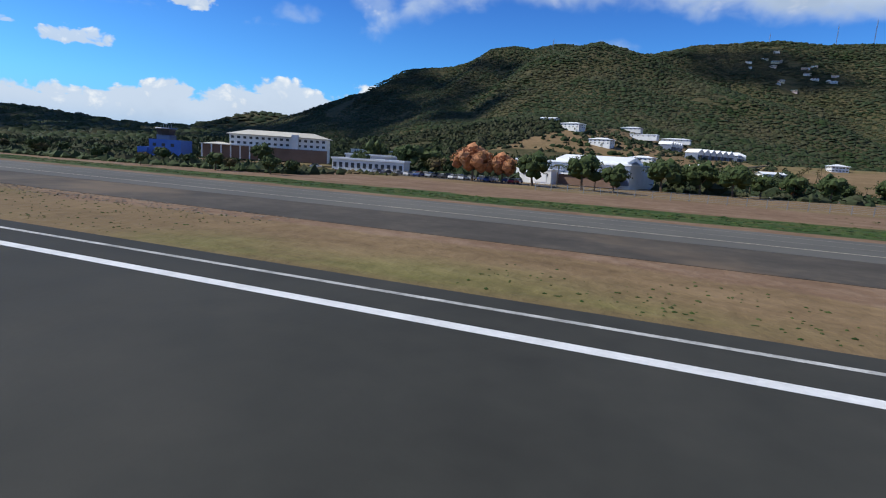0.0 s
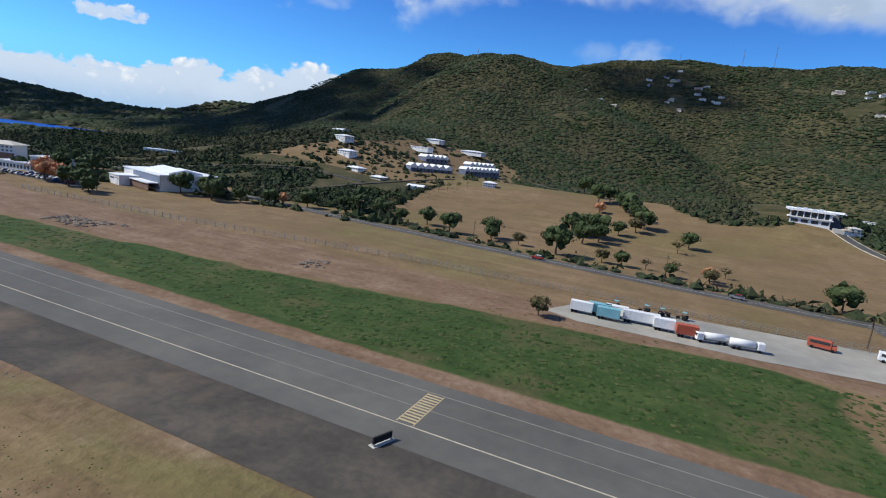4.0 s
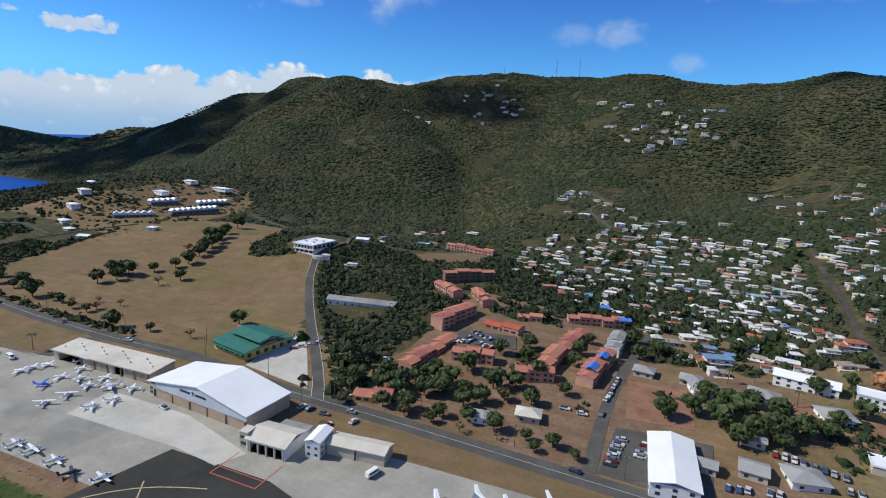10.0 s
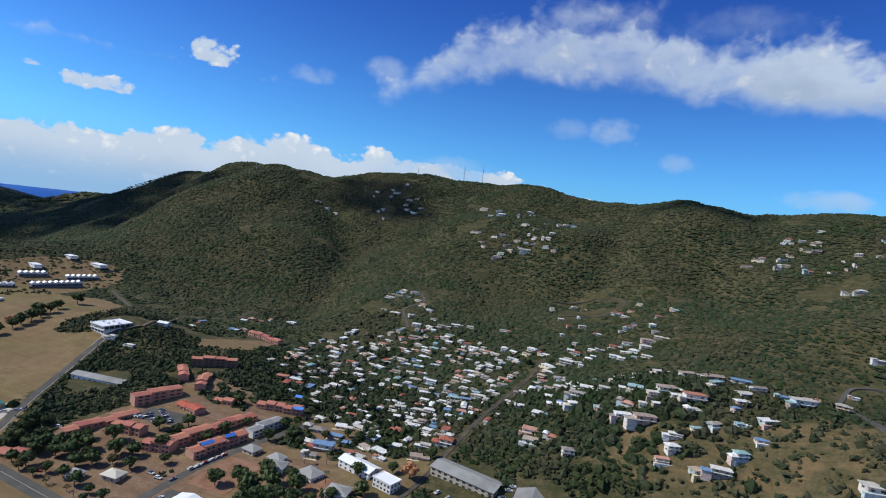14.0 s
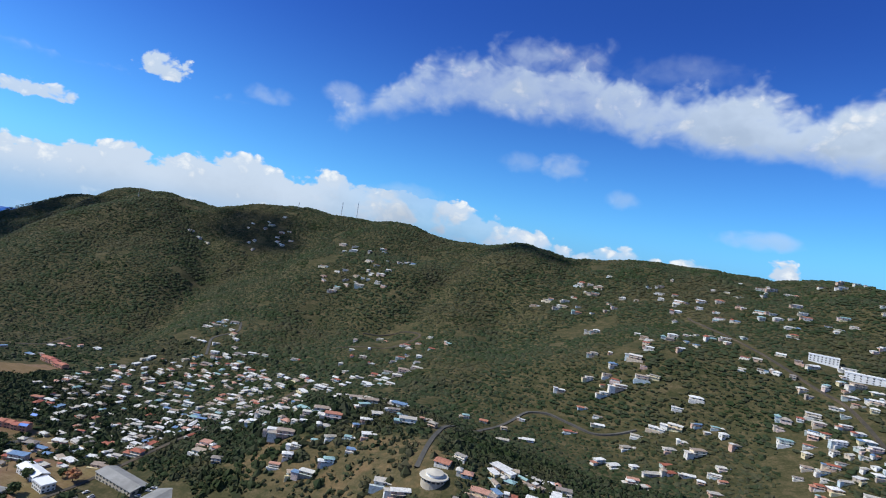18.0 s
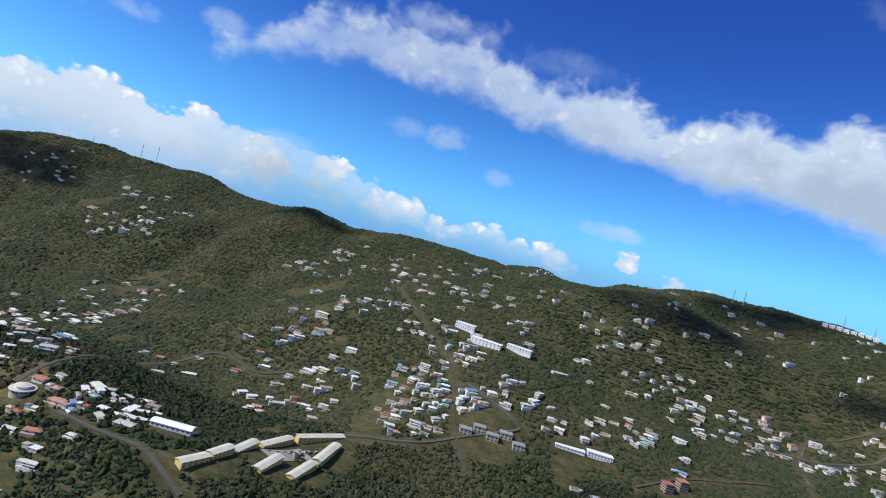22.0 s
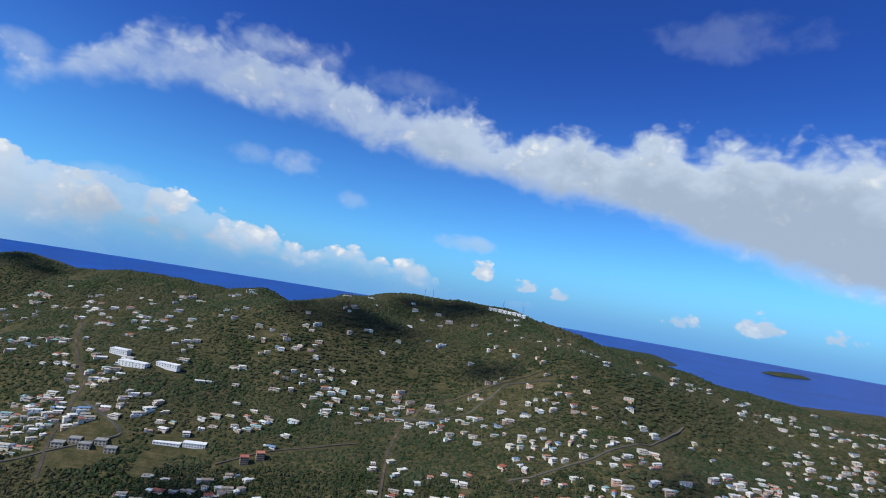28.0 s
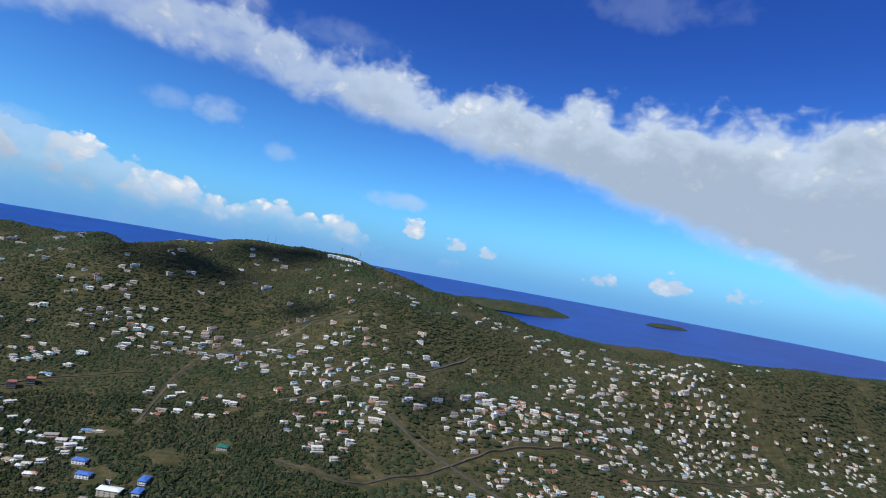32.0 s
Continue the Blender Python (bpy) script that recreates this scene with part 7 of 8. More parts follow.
hamlets((929, 332, 17, 2), (983, 276, 16, 3), (954, 271, 21, 8), (940, 250, 25, 8), (1017, 226, 19, 8), (1033, 242, 19, 6), (882, 338, 18, 4), (906, 268, 21, 6), (915, 229, 20, 6), (1224, 235, 24, 12), (1207, 246, 20, 8), (1238, 256, 20, 8), (1259, 247, 15, 5), (1317, 265, 22, 5), (1375, 266, 29, 12), (1389, 250, 29, 14), (1350, 238, 27, 12), (1425, 270, 24, 10))
hamlets((1493, 328, 28, 8), (1529, 319, 29, 7), (1581, 330, 30, 8), (1578, 317, 30, 7), (1451, 254, 31, 10), (1482, 245, 32, 10), (1649, 374, 42, 9), (1677, 344, 42, 9), (1720, 346, 35, 7), (1634, 322, 40, 8), (1713, 322, 34, 8), (1669, 309, 41, 10), (1708, 301, 34, 8), (1589, 287, 37, 8), (1521, 391, 38, 4), (1587, 357, 31, 6))


def make_house(i):
    h = new("house")
    tagged(h, ("small flat-roofed concrete house on the town slope", "hip-roofed concrete house among trees", "gabled house with metal sheet roof", "flat-roofed painted house with dark windows", "hip-roofed painted house on the slope")[i % 5], "house", "town houses")
    for name, verts, faces in SHAPES[i]:
        kind = KINDS[name]
        me = mesh_from(name, verts, faces, [house_wall if kind == "wall" else house_roof if kind == "roof" else window_glass])
        part(name, me, None, h)
    return h


# The nearest houses are things of their own, the others one far crowd.
order = sorted(range(len(HOUSES)), key=lambda i: min(math.hypot(HOUSES[i][0] - a, HOUSES[i][1] - b) for a, b in ((380, 130), (480, 180), (650, 190), (720, 200), (900, 250), (1100, 230))))
firsts, crowd = {}, []
for rank, i in enumerate(order):
    x, y, s, k, yaw = HOUSES[i]
    m = pose(x, y, float(land(x, y)) + 0.1, 0, 0, yaw) @ Matrix.Scale(s * 0.9, 4)
    if rank < 205:
        if k not in firsts:
            firsts[k] = make_house(k)
            firsts[k].matrix_basis = m
        else:
            copy_thing(firsts[k], m).matrix_basis = m
    else:
        crowd.append((k, np.array(m)))


def join_crowd():
    verts, faces, mats, at = [], [], [], 0
    for k, m in crowd:
        for name, vs, fs in SHAPES[k]:
            v = np.asarray(vs) @ m[:3, :3].T + m[:3, 3]
            verts.append(v)
            faces += [tuple(j + at for j in f) for f in fs]
            mats += [("wall", "roof", "window").index(KINDS[name])] * len(fs)
            at += len(v)
    me = mesh_from("distant_houses", np.concatenate(verts), faces, [far_wall, far_roof, window_glass])
    me.polygons.foreach_set("material_index", mats)
    tagged(new("distant_houses", me), "crowd of pale painted houses over the far slopes", "houses", kind="stuff")


join_crowd()

# ---- trees, woods and grass ----
green_rnd = np.random.RandomState(9)


def ball(subdivisions):
    bm = bmesh.new()
    bmesh.ops.create_icosphere(bm, subdivisions=subdivisions, radius=1.0)
    bm.verts.index_update()
    v = np.array([p.co for p in bm.verts])
    f = np.array([[p.index for p in q.verts] for q in bm.faces])
    bm.free()
    return v, f


BALL_FINE, BALL_ROUGH = ball(2), ball(1)


def dome(shape, cut):
    v, f = shape
    keep = f[(v[f][:, :, 2] > cut).any(1)]
    used = np.unique(keep)
    index = np.full(len(v), -1)
    index[used] = np.arange(len(used))
    return v[used], index[keep]


DOME_FINE, DOME_ROUGH = dome(BALL_FINE, -0.1), dome(BALL_ROUGH, 0.0)
# A low crown of ten faces for the far canopy.
_six, _three = [(math.cos(k * 1.0472), math.sin(k * 1.0472), 0.0) for k in range(6)], [(0.58 * math.cos(k * 2.0944 + 0.52), 0.58 * math.sin(k * 2.0944 + 0.52), 0.85) for k in range(3)]
DOME_SMALL = np.array(_six + _three), np.array([(0, 1, 6), (1, 2, 6), (2, 7, 6), (2, 3, 7), (3, 4, 7), (4, 8, 7), (4, 5, 8), (5, 0, 8), (0, 6, 8), (6, 7, 8)])


def clumps(places, sizes, heights, shape, ragged=0.3, sink=0.25):
    """Many ragged leaf clumps as one set of verts and faces."""
    v, f = shape
    n, k = len(places), len(v)
    turn = green_rnd.rand(n) * 6.283
    c, s = np.cos(turn)[:, None], np.sin(turn)[:, None]
    rad = 1 + ragged * (green_rnd.rand(n, k) * 2 - 1)
    x, y, z = v[:, 0] * rad, v[:, 1] * rad, v[:, 2] * rad
    px, py = (x * c - y * s) * sizes[:, None], (x * s + y * c) * sizes[:, None] * (0.8 + 0.4 * green_rnd.rand(n, 1))
    out = np.stack([px + places[:, :1], py + places[:, 1:2], (z - sink) * heights[:, None] + places[:, 2:3]], -1).reshape(-1, 3)
    return out, (f[None] + (np.arange(n) * k)[:, None, None]).reshape(-1, 3)


def leaf_scraps(centre, radii, n, size, rnd):
    """Small leaf sprays standing out of a crown's outline."""
    d = rnd.randn(n, 3)
    d /= np.linalg.norm(d, axis=1)[:, None]
    d[:, 2] = np.abs(d[:, 2]) * 0.9 - 0.15
    p = centre + d * radii * rnd.uniform(0.8, 1.12, (n, 1))
    a, b = rnd.randn(n, 3), rnd.randn(n, 3)
    a, b = a / np.linalg.norm(a, axis=1)[:, None] * size, b / np.linalg.norm(b, axis=1)[:, None] * size * 0.6
    verts = np.stack([p - a, p + b, p + a, p - b], 1).reshape(-1, 3)
    return verts, np.arange(4 * n).reshape(n, 4)


def tree(seed, mat, label, height=5.0, spread=2.4, name="tree", bare=False):
    rnd = np.random.RandomState(seed)
    t = new(name)
    tagged(t, label, "tree", "trees")
    bm = bmesh.new()
    rings, seg = [], 6
    for k in range(5):
        u = k / 4
        z, r = u * height * 0.5 - 0.3, 0.22 * (1 - 0.6 * u) * height / 5
        ox, oy = 0.25 * math.sin(u * 2 + seed), 0.2 * math.cos(u * 2.4 + seed)
        rings.append([bm.verts.new((ox * u + r * math.cos(6.283 * i / seg), oy * u + r * math.sin(6.283 * i / seg), z)) for i in range(seg)])
    for a, b in zip(rings, rings[1:]):
        for i in range(seg):
            bm.faces.new((a[i], a[(i + 1) % seg], b[(i + 1) % seg], b[i]))
    part("trunk", bm, bark, t)
    ends = []
    for i in range(4):
        a = 6.283 * i / 4 + rnd.rand()
        start = Vector((0.1 * math.cos(a), 0.1 * math.sin(a), height * (0.32 + 0.1 * rnd.rand())))
        stop = Vector((spread * 0.62 * math.cos(a), spread * 0.62 * math.sin(a), height * (0.58 + 0.2 * rnd.rand())))
        d = (stop - start).normalized()
        side = d.cross(Vector((0, 0, 1))).normalized()
        up = side.cross(d)
        bm = bmesh.new()
        ra, rb = 0.09 * height / 5, 0.03 * height / 5
        lo = [bm.verts.new(start + side * ra * math.cos(2.094 * k) + up * ra * math.sin(2.094 * k)) for k in range(3)]
        hi = [bm.verts.new(stop + side * rb * math.cos(2.094 * k) + up * rb * math.sin(2.094 * k)) for k in range(3)]
        for k in range(3):
            bm.faces.new((lo[k], lo[(k + 1) % 3], hi[(k + 1) % 3], hi[k]))
        part("limb", bm, bark, t)
        ends.append(stop)
    n = 14 if bare else 40
    pts = [np.array(e) for e in ends]
    for _ in range(n - 4):
        d = rnd.randn(3)
        d *= rnd.uniform(0.35, 0.9) / np.linalg.norm(d)
        pts.append(np.array((spread * 0.86 * d[0], spread * 0.86 * d[1], height * (0.6 + 0.34 * d[2]))))
    sizes = rnd.uniform(0.17, 0.34, n) * spread * (0.7 if bare else 1.0)
    v, f = clumps(np.array(pts), sizes, sizes * 0.9, BALL_ROUGH, 0.34, 0.0)
    allv, allf, at = [v], [tuple(q) for q in f.tolist()], len(v)
    sv, sf = leaf_scraps(np.array((0, 0, height * 0.6)), np.array((spread * 1.02, spread * 1.02, height * 0.42)), 320 if not bare else 110, 0.2 * height / 5, rnd)
    allv.append(sv)
    allf += [tuple(q) for q in (sf + at).tolist()]
    part("crown", mesh_from("crown", np.concatenate(allv), allf, [mat]), None, t)
    return t


def palm(seed, height=5.5):
    rnd = np.random.RandomState(seed)
    t = new("palm_tree")
    tagged(t, "tall palm with a ragged crown of fronds", "palm tree", "palms")
    part("trunk", lathe([(-0.3, 0.17, 0), (height * 0.5, 0.12, 0.1), (height, 0.1, 0.0)], 6), bark, t).matrix_basis = Matrix.Rotation(-math.pi / 2, 4, "Y")
    for i in range(13):
        a, droop, long = 6.283 * i / 13 + rnd.rand() * 0.3, rnd.uniform(0.2, 1.0), rnd.uniform(1.5, 2.1)
        verts, faces = [], []
        for k in range(6):
            u = k / 5
            r, z = long * u * (1 - 0.25 * droop * u), height + 0.5 * math.sin(u * 2.2) * (1 - droop * 0.6) - droop * 1.3 * u * u
            w = 0.24 * (1 - u) ** 0.6 + 0.03
            c, s = math.cos(a), math.sin(a)
            verts += [(r * c - w * s, r * s + w * c, z - 0.12), (r * c, r * s, z), (r * c + w * s, r * s - w * c, z - 0.12)]
            if k:
                b = 3 * (k - 1)
                faces += [(b, b + 3, b + 4, b + 1), (b + 1, b + 4, b + 5, b + 2)]
        part("frond", mesh_from("frond", verts, faces, [leaf_dry if i % 3 == 0 else leaf_green]), None, t)
    return t


TREES = [tree(1, leaf_green, "broad green tree with a full crown", 5.2, 2.7), tree(2, leaf_green, "rounded dark green tree", 4.6, 2.3), tree(3, leaf_dry, "dry olive-brown tree with a thin crown", 4.4, 2.3), tree(4, leaf_green, "spreading green tree with low limbs", 5.8, 3.2), tree(5, leaf_dry, "small half-bare dry tree", 3.6, 1.7, bare=True)]
ORANGE = tree(6, leaf_orange, "orange-flowering tree with a wide crown", 5.0, 3.0)
PALM = palm(7)


def plant(kind, x, y, s=1.0, used=set()):
    m = pose(x, y, float(land(x, y)), 0, 0, (x * 53 + y * 31) % 360)
    first = kind.name not in used
    used.add(kind.name)
    if first:
        kind.scale = (s, s, s)
        kind.matrix_basis = m @ Matrix.Scale(s, 4)
        return kind
    ob = copy_thing(kind, m)
    ob.matrix_basis = m @ Matrix.Scale(s, 4)
    return ob


FIELD_TREES = [(124, 173, 0, 1.0), (128, 180, 1, 1.1), (118, 186, 0, 1.1), (123, 189, 3, 1.0), (132, 198, 1, 0.9), (126, 188, 3, 1.1), (137, 207, 2, 1.0), (139, 214, 0, 1.1), (135, 225, 1, 1.2), (132, 232, 0, 1.2), (129, 240, 3, 1.1), (126, 248, 1, 1.1), (120, 258, 0, 1.1), (116, 252, 3, 1.1), (113, 268, 0, 1.0), (103, 289, 3, 1.2), (155, 194, 1, 1.0), (152, 184, 4, 1.0), (122, 145, 0, 1.2), (100, 154, 1, 1.1)]
ROAD_TREES = [(160, 143, 2, 0.9), (164, 155, 4, 0.9), (185, 136, 0, 1.3), (200, 140, 1, 0.8), (152, 154, 4, 0.8), (151, 143, 1, 0.8), (134, 146, 2, 0.9), (139, 146, 0, 0.8), (145, 147, 4, 0.9), (218, 142, 4, 1.1), (133, 84, 2, 0.8), (77, 157, 0, 1.1), (102, 149, 1, 1.0), (110, 150, 2, 0.9), (88, 150, 3, 1.1), (70, 152, 1, 1.1), (60, 156, 0, 1.2), (50, 158, 3, 1.1), (42, 160, 1, 1.0), (224, 160, 3, 1.1)]
ESTATE_TREES = [(394, 158, 3, 1.3), (400, 163, 0, 1.4), (407, 156, 3, 1.3), (413, 158, 0, 1.3), (419, 160, 1, 1.2), (422, 188, 0, 1.1), (431, 176, 3, 1.0), (326, 140, 0, 1.1), (331, 153, 3, 1.2), (311, 155, 1, 1.1), (313, 128, 2, 0.9), (321, 128, 1, 0.8), (330, 127, 4, 0.9), (344, 149, 0, 1.0), (342, 165, 3, 1.1), (333, 219, 0, 1.0), (353, 203, 1, 1.0)]
MORE_TREES = [(368, 212, 0, 1.1), (300, 139, 0, 1.2), (304, 142, 3, 1.1), (294, 126, 2, 0.8), (320, 160, 3, 1.2), (326, 177, 0, 1.1), (334, 186, 3, 1.0), (336, 178, 1, 1.1), (351, 180, 0, 1.0), (351, 190, 3, 1.0), (316, 145, 1, 1.0), (308, 146, 0, 1.1), (336, 148, 2, 1.0), (350, 127, 1, 0.7), (340, 128, 4, 0.8), (360, 128, 1, 0.7), (380, 156, 3, 1.1), (398, 150, 0, 1.2)]
WEST_TREES = [(-24, 107, 0, 1.3), (-14, 105, 3, 1.2), (-8, 103, 0, 1.0), (-70, 118, 1, 1.1), (0, 128, 3, 1.3), (8, 132, 0, 1.4), (14, 128, 3, 1.2), (20, 134, 1, 1.2), (27, 140, 0, 1.1), (4, 140, 0, 1.2), (-62, 128, 3, 1.3), (-58, 134, 0, 1.3), (-50, 128, 1, 1.2), (-78, 140, 3, 1.4), (-72, 146, 0, 1.3), (-92, 108, 0, 1.0), (-47, 112, 2, 1.1), (12, 145, 2, 1.0), (36, 148, 0, 1.2), (-4, 148, 3, 1.2)]
STREET_TREES = [(305, 130, 0, 0.9), (312, 131, 3, 1.0), (322, 132, 1, 1.0), (330, 133, 0, 0.9), (338, 132, 3, 0.9), (347, 131, 1, 0.8), (354, 131, 0, 0.8), (299, 145, 3, 1.1), (306, 138, 0, 1.1), (318, 150, 3, 1.1), (387, 161, 3, 1.1), (391, 171, 0, 1.2), (397, 165, 3, 1.3), (403, 171, 1, 1.3), (409, 166, 0, 1.3), (402, 154, 3, 1.2), (408, 152, 1, 1.1), (418, 162, 2, 1.0), (423, 168, 0, 0.9), (432, 189, 1, 0.9), (395, 156, 0, 1.2), (313, 141, 0, 1.2), (318, 143, 3, 1.2), (324, 146, 1, 1.1), (330, 144, 0, 1.1), (311, 150, 3, 1.0), (337, 156, 0, 1.1), (352, 158, 1, 1.0), (371, 196, 3, 1.0), (378, 204, 0, 1.1), (385, 200, 1, 1.0), (279, 152, 3, 1.0), (284, 147, 0, 1.1), (291, 139, 3, 1.1), (286, 154, 1, 1.0)]
for group_of in (STREET_TREES, FIELD_TREES, ROAD_TREES, ESTATE_TREES, MORE_TREES, WEST_TREES):
    for x, y, k, s in group_of:
        plant(TREES[k], x, y, s * (1.35 if group_of is FIELD_TREES else 1.0))
for x, y, s in ((-37, 107.5, 1.5), (-31, 109, 1.2), (160, 147, 0.7), (120, 231, 0.9), (441, 196, 1.3), (452, 150, 1.0), (28, 145, 0.8)):
    plant(ORANGE, x, y, s)
for x, y, s in ((183, 109, 1.0), (-12, 108, 0.8), (-20, 112, 0.8), (299, 109, 0.7), (398, 186, 0.9), (406, 190, 0.9), (392, 168, 0.9), (415, 176, 0.9)):
    plant(PALM, x, y, s)
for i in range(13):
    u = i / 12
    x, y = 56 - 12 * math.sin(u * 2.6) + 6 * u, 168 + 74 * u
    plant(PALM, x, y, 0.55)
    plant(TREES[4], x - 5, y + 2, 0.7)

town_rnd = random.Random(12)
for i in range(60):
    x, y = (town_rnd.uniform(308, 452), town_rnd.uniform(238, 372)) if i % 3 else (town_rnd.uniform(374, 446), town_rnd.uniform(194, 238))
    if free_spot(x, y, 4.2) and not near_road(x, y, 3.0):
        plant(TREES[(0, 1, 3)[i % 3]], x, y, town_rnd.uniform(0.7, 1.0))

# Taken ground, where no bush may stand.
TAKEN = [(262, 111, 24), (218, 113, 24), (242, 146, 16), (192, 258, 18), (257, 198, 15), (-20, 142, 20), (-94, 118, 18), (-119, 107, 9), (-66, 116, 10), (-72, 131, 9), (24, 282, 16), (4, 316, 14), (40, 318, 20), (14, 345, 14), (385, 134, 16), (462, 172, 17)] + BUILT
HOUSE_XY = np.array([(h[0], h[1]) for h in HOUSES])


def bushes():
    """The woods: an uneven canopy over slopes and gardens."""
    sets = []
    for x0, x1, y0, y1, gap, size, shape in ((-260, 560, 122, 300, 2.15, 1.55, DOME_ROUGH), (560, 1250, 130, 300, 2.3, 1.6, DOME_ROUGH), (-260, 1320, 300, 420, 2.9, 2.0, DOME_SMALL), (-620, 620, 420, 980, 3.3, 2.5, DOME_SMALL), (620, 1320, 420, 800, 3.2, 2.4, DOME_SMALL), (1250, 2350, 120, 640, 4.0, 2.8, DOME_SMALL), (-620, -260, 150, 420, 4.6, 2.8, DOME_SMALL), (-2300, -620, 200, 1300, 13.0, 9.0, DOME_SMALL)):
        gx, gy = np.meshgrid(np.arange(x0, x1, gap), np.arange(y0, y1, gap))
        x = gx.ravel() + (green_rnd.rand(gx.size) - 0.5) * gap * 1.1
        y = gy.ravel() + (green_rnd.rand(gx.size) - 0.5) * gap * 1.1
        z = land(x, y)
        keep = (z > SEA + 1.5) & (y < np.interp(x, CREST_X, CREST_Y) + 60)
        keep &= ~inside(x, y, FIELD) & ~inside(x, y, LOWER_FIELD) & (~inside(x, y, ESTATE) | (bumps(x + 70, y, 17, 3) > 0.22) & (y > 132))
        keep &= ~inside(x, y, [(196, 100), (276, 100), (276, 130), (262, 158), (200, 142)]) & ~((y < 128) & (x > -30) & (x < 440))
        keep &= ~inside(x, y, KNOLL) | (green_rnd.rand(len(x)) < np.where(y > 275, 0.34, 0.2))
        keep &= ~inside(x, y, SPORTS) & (~inside(x, y, BROWN_SLOPE) | (green_rnd.rand(len(x)) < 0.4))
        keep &= ~inside(x, y, SCRUB) | (bumps(x, y, 24, 3) > -0.05)
        edge = bumps(x, y, 60, 3) + 0.5 * bumps(x + 500, y, 18, 2)
        keep &= edge > np.where(x > 560, -0.55, -0.6)
        # Gardens and streets leave gaps round every house.
        order_x = np.argsort(HOUSE_XY[:, 0])
        hx, hy = HOUSE_XY[order_x].T
        lo, hi = np.searchsorted(hx, x - 6.0), np.searchsorted(hx, x + 6.0)
        for i in np.nonzero(keep)[0]:
            if hi[i] > lo[i]:
                d = (hx[lo[i]:hi[i]] - x[i]) ** 2 + ((hy[lo[i]:hi[i]] - y[i]) + 0.9) ** 2
                if d.min() < (7 if x[i] < 560 else 8.5):
                    keep[i] = False
        for a, b, r in TAKEN:
            keep &= (x - a) ** 2 + (y - b) ** 2 > r * r
        for line in ROAD_LINES:
            for (ax, ay), (bx, by) in zip(line, line[1:]):
                dx, dy = bx - ax, by - ay
                u = np.clip(((x - ax) * dx + (y - ay) * dy) / (dx * dx + dy * dy), 0, 1)
                keep &= (x - ax - u * dx) ** 2 + (y - ay - u * dy) ** 2 > (2.0 + size) ** 2
        x, y, z = x[keep], y[keep], z[keep]
        s = size * (0.5 + 0.85 * green_rnd.rand(len(x)) ** 1.5) * (1 + 0.35 * bumps(x, y, 30, 2))
        s = s * np.where((x > 285) & (x < 560) & (y > 225) & (y < 420), 1.3, 1.0)
        sets.append((np.stack([x, y, z], 1), s, s * ((0.7 if gap < 2.5 else 0.3) + (0.8 if gap < 2.5 else 0.5) * green_rnd.rand(len(x)) ** 2), shape))
    return sets


for name, lab, group_of in (("near_woods", "dry green tropical bush and small trees", (0, 1, 2)), ("far_woods", "wooded hillside canopy in dark green and olive", (3, 4, 5, 6, 7))):
    made = bushes() if name == "near_woods" else made
    verts, faces, at = [], [], 0
    for i in group_of:
        p, s, h, shape = made[i]
        v, f = clumps(p, s, h, shape, 0.45 if i < 2 else 0.34, 0.15)
        verts.append(v)
        faces.append(f + at)
        at += len(v)
        if i < 2:
            # Sprays of leaves that break the outline of the clumps.
            q = np.repeat(p, 4, 0)
            r, t = np.repeat(s, 4)[:, None], np.repeat(h, 4)[:, None]
            d = green_rnd.randn(len(q), 3)
            d /= np.linalg.norm(d, axis=1)[:, None]
            d[:, 2] = np.abs(d[:, 2])
            c = q + d * np.concatenate([r, r, t], 1) * green_rnd.uniform(0.75, 1.15, (len(q), 1))
            tri = (c[:, None, :] + green_rnd.randn(len(q), 3, 3) * 0.42 * np.minimum(r, 1.6)[:, None]).reshape(-1, 3)
            verts.append(tri)
            faces.append(np.arange(len(tri)).reshape(-1, 3) + at)
            at += len(tri)
    verts, faces = np.concatenate(verts), np.concatenate(faces)
    me = bpy.data.meshes.new(name)
    me.vertices.add(len(verts))
    me.vertices.foreach_set("co", verts.astype(np.float32).ravel())
    me.loops.add(faces.size)
    me.loops.foreach_set("vertex_index", faces.astype(np.int32).ravel())
    me.polygons.add(len(faces))
    me.polygons.foreach_set("loop_start", np.arange(0, faces.size, 3, dtype=np.int32))
    me.materials.append(leaf_woods)
    me.polygons.foreach_set("use_smooth", [name == "far_woods"] * len(faces))
    me.update(calc_edges=True)
    tagged(new(name, me), lab, "woods", kind="stuff")


def scatter(name, label, cat, outline, n, size, mat, flat=0.6, shape=None, seed=1, limit=None):
    rnd = np.random.RandomState(seed)
    xs, ys = [p[0] for p in outline], [p[1] for p in outline]
    x, y = rnd.uniform(min(xs), max(xs), n), rnd.uniform(min(ys), max(ys), n)
    ok = inside(x, y, outline)
    if limit is not None:
        ok &= bumps(x, y, 16, 3) > limit
    x, y = x[ok], y[ok]
    s = size * rnd.uniform(0.4, 1.3, len(x))
    v, f = clumps(np.stack([x, y, land(x, y)], 1), s, s * flat, shape or DOME_ROUGH, 0.4, 0.1)
    tagged(new(name, mesh_from(name, v, f, [mat])), label, cat, kind="stuff")


scatter("tall_grass", "lush green grass and weeds beside the taxiway", "grass", [(-250, 55.5), (-60, 55.5), (270, 55.5), (275, 63), (205, 65), (186, 80), (160, 83), (125, 77), (80, 71), (30, 66), (-60, 63), (-250, 61)], 15000, 0.42, leaf_lush, 0.24, seed=2)
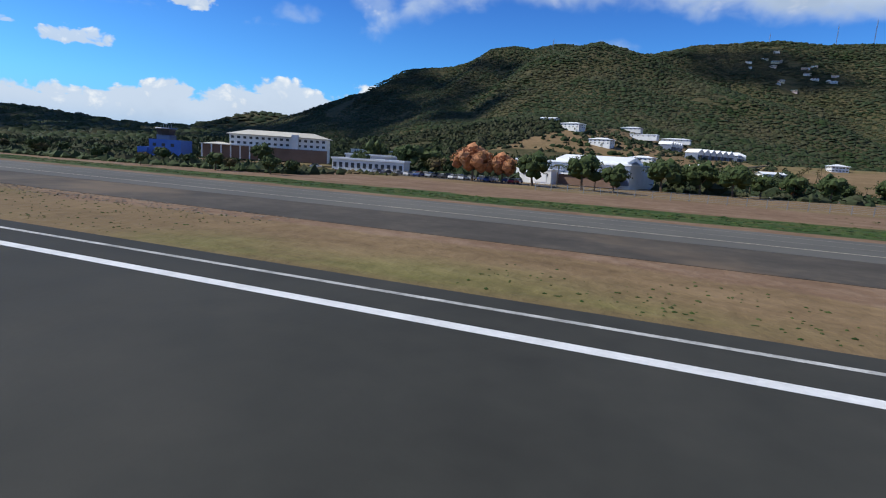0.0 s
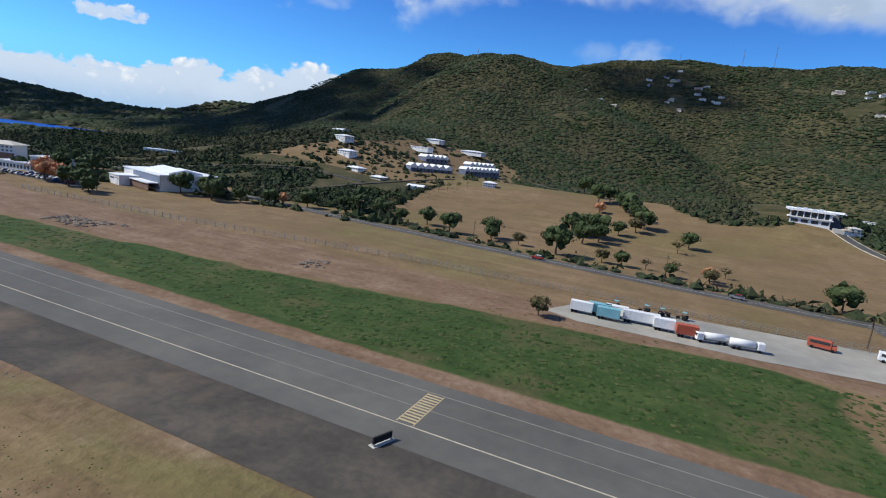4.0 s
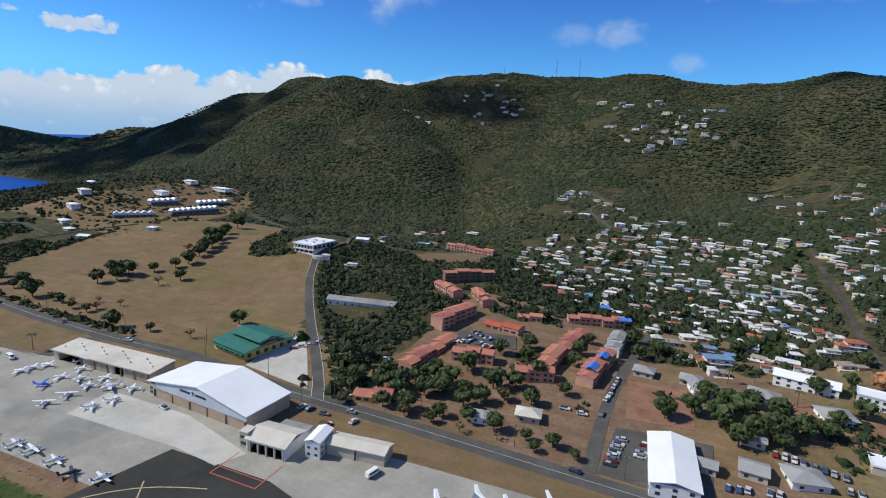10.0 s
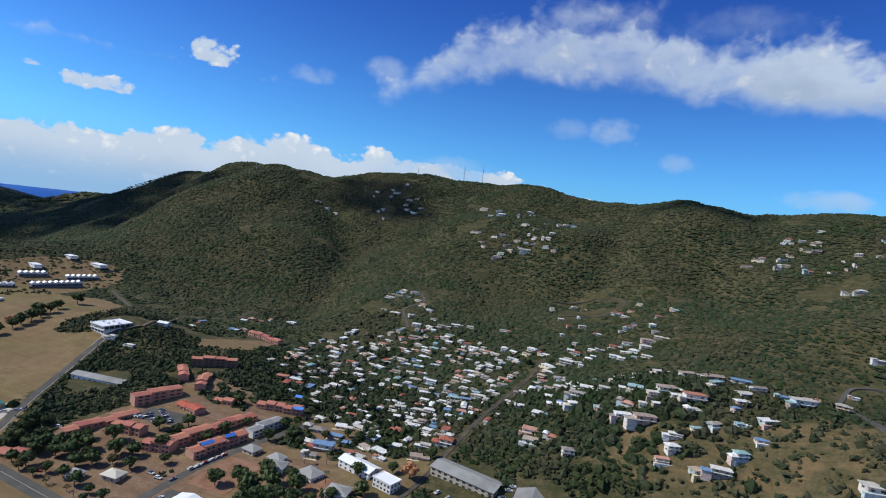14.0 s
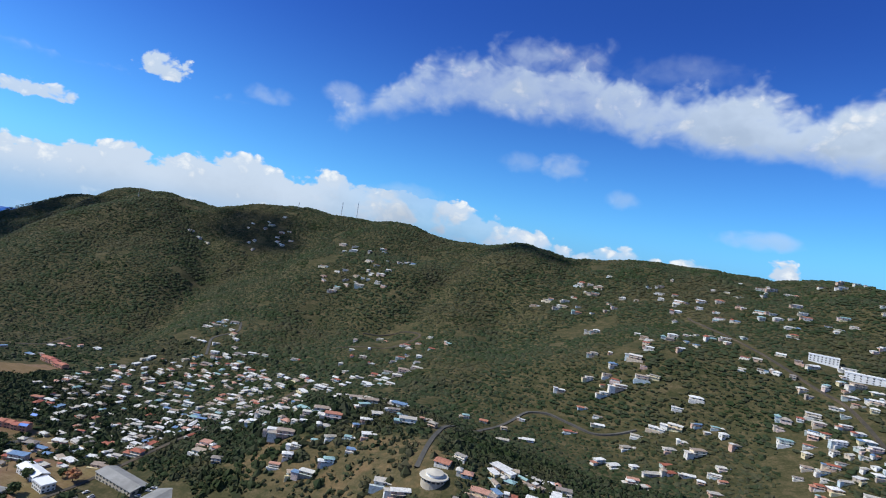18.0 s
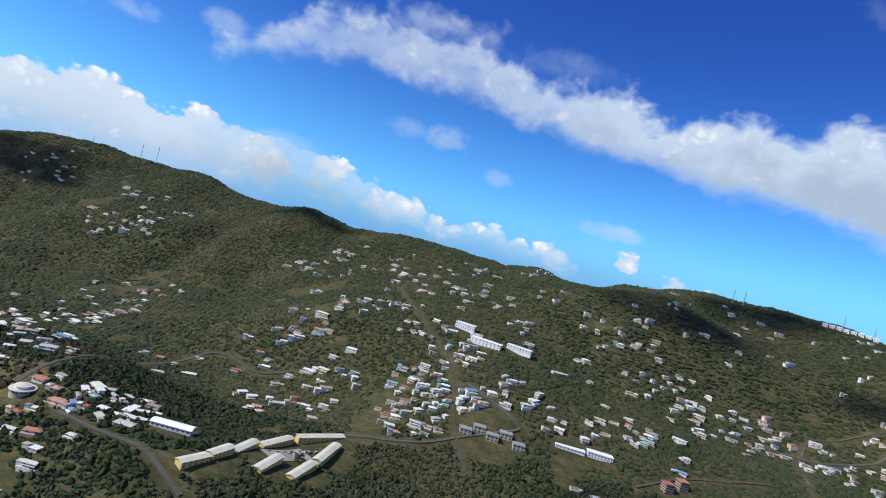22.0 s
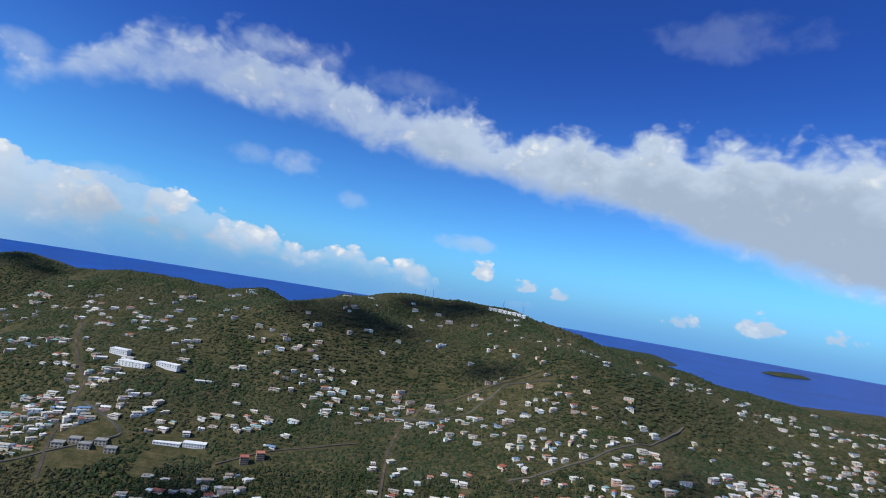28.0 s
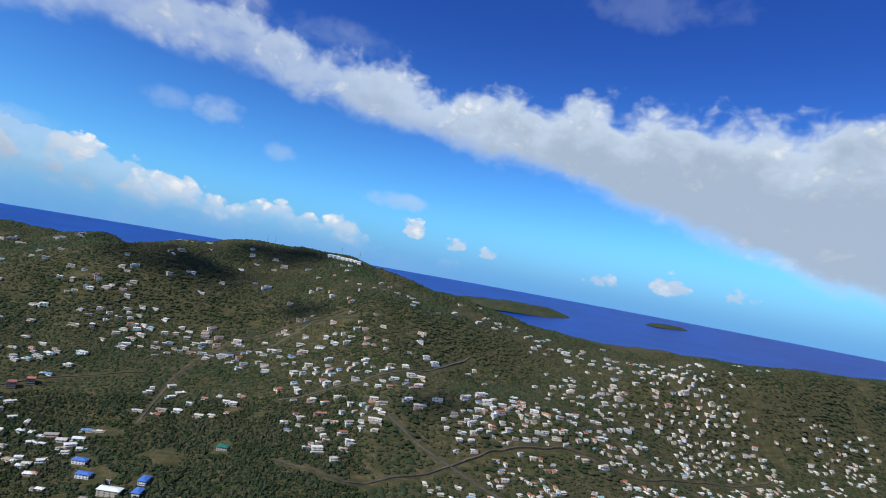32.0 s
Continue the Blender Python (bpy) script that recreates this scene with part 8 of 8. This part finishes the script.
scatter("dirt_weeds", "sparse weeds on bare earth", "weeds", [(20, 68), (130, 80), (186, 82), (204, 66), (275, 66), (275, 69), (200, 68), (196, 84), (132, 88), (90, 92), (20, 84)], 900, 0.24, leaf_dry, 0.35, seed=3, limit=0.1)
scatter("verge_weeds", "dry tufts on the grass strip", "weeds", [(-250, 17), (420, 17), (420, 26), (-250, 26)], 9000, 0.075, leaf_lush, 0.6, seed=4, limit=0.02)
scatter("rubble", "heaps of pale rubble and stones", "rubble", [(25, 70), (70, 75), (96, 82), (90, 87), (60, 84), (25, 77)], 1500, 0.6, rock, 0.6, seed=5, limit=0.05)
scatter("rubble", "broken asphalt and stones along the shoulder", "rubble", [(-250, 25.2), (420, 25.8), (420, 28.6), (-250, 28.2)], 9000, 0.11, rock, 0.5, seed=6, limit=0.1)
scatter("garden_shrubs", "dry shrubs on the bank before the offices", "shrubs", [(-230, 78), (-150, 82), (-90, 88), (-60, 96), (-52, 104), (-80, 108), (-120, 102), (-230, 104)], 2400, 0.8, leaf_dry, 0.8, BALL_ROUGH, 7)
scatter("garden_shrubs", "dense green bushes on the bank below the tower", "shrubs", [(-340, 64), (-100, 68), (-62, 74), (-64, 84), (-110, 87), (-340, 86)], 6500, 0.95, leaf_green, 0.95, BALL_ROUGH, 17)
scatter("garden_shrubs", "olive scrub between the green bushes of the bank", "shrubs", [(-340, 66), (-100, 70), (-60, 75), (-56, 90), (-110, 92), (-340, 90)], 2500, 1.15, leaf_woods, 1.1, BALL_ROUGH, 8)
for i in range(26):
    x = -172 + i * 4.6 + 2.2 * math.sin(i * 2.7)
    plant(TREES[(0, 1, 3, 2, 1)[i % 5]], x, 74 + 5.5 * math.sin(i * 1.9) + 2 * math.cos(i * 5.1), 0.45 + 0.22 * abs(math.sin(i * 3.3)))

# ---- islands far out ----


def island(x, y, z, w, d, h, label):
    gx, gy = np.meshgrid(np.linspace(-1, 1, 36), np.linspace(-1, 1, 14))
    r = np.clip(1 - gx**2 - gy**2, 0, 1)
    gz = z - 3 + h * r**0.8 * (0.75 + 0.45 * bumps(gx * 60, gy * 40, 26, 4)) + 3 * (r > 0)
    i = np.arange(36 * 14).reshape(14, 36)
    quads = np.stack([i[:-1, :-1], i[:-1, 1:], i[1:, 1:], i[1:, :-1]], -1).reshape(-1, 4)
    tagged(new("island", mesh_from("island", np.stack([x + gx * w, y + gy * d, gz], -1).reshape(-1, 3), quads, [leaf_woods], True)), label, "island", kind="structure")


island(2600, 2700, 30, 420, 200, 62, "long wooded island out at sea")
island(3816, 2748, 64, 165, 90, 26, "small low island out at sea")

# ---- unseen clouds added towards the sun, to lay shade on the ridges ----
cloud_white = material("cloud_white", [(0.82, 0.83, 0.85), (0.88, 0.88, 0.88)], 40.0, 0.95)


def cloud(x, y, w, d, seed, z=3000.0):
    """An unseen field of broken cumulus, many loose puffs with flat bases, put between the sun and the place (x, y) to
    shade it.
    """
    rnd = np.random.RandomState(seed)
    high = (z - float(land(x, y))) / math.tan(radians(SUN_EL))
    x, y = x + high * math.sin(radians(SUN_AZ)), y + high * math.cos(radians(SUN_AZ))
    r0 = 24.0 if w > 200 else 11.0
    # Gaps between the puffs keep the cast shade thin and soft.
    n = int((3.4 if w > 200 else 1.9) * w * d / (r0 * r0) / 0.7)
    p = rnd.uniform(-1, 1, (n, 2))
    p = p[(p**2).sum(1) < 0.75 + 0.35 * rnd.randn(n)]
    r = rnd.uniform(0.6, 1.15, len(p)) * r0
    at = np.c_[x + p[:, 0] * w, y + p[:, 1] * d, z + rnd.uniform(0, 0.5, len(p)) * r0]
    v, f = clumps(at, r, r * 0.55, BALL_FINE if w < 200 else BALL_ROUGH, 0.2, 0.0)
    v[:, 2] = np.maximum(v[:, 2], z - 0.15 * r0)
    tagged(new("cloud", mesh_from("cloud", v, f, [cloud_white], True)), "unseen white cumulus cloud added to shade the ridge", "cloud", "clouds", kind="structure")


for k, (x, y, w, d) in enumerate(((-1350, 720, 640, 420), (-455, 690, 315, 235), (92, 775, 95, 62), (560, 748, 62, 34), (1050, 545, 80, 36), (1180, 640, 80, 40), (1205, 468, 36, 28), (1325, 268, 34, 20), (930, 262, 46, 26))):
    cloud(x, y, w, d, k + 1)
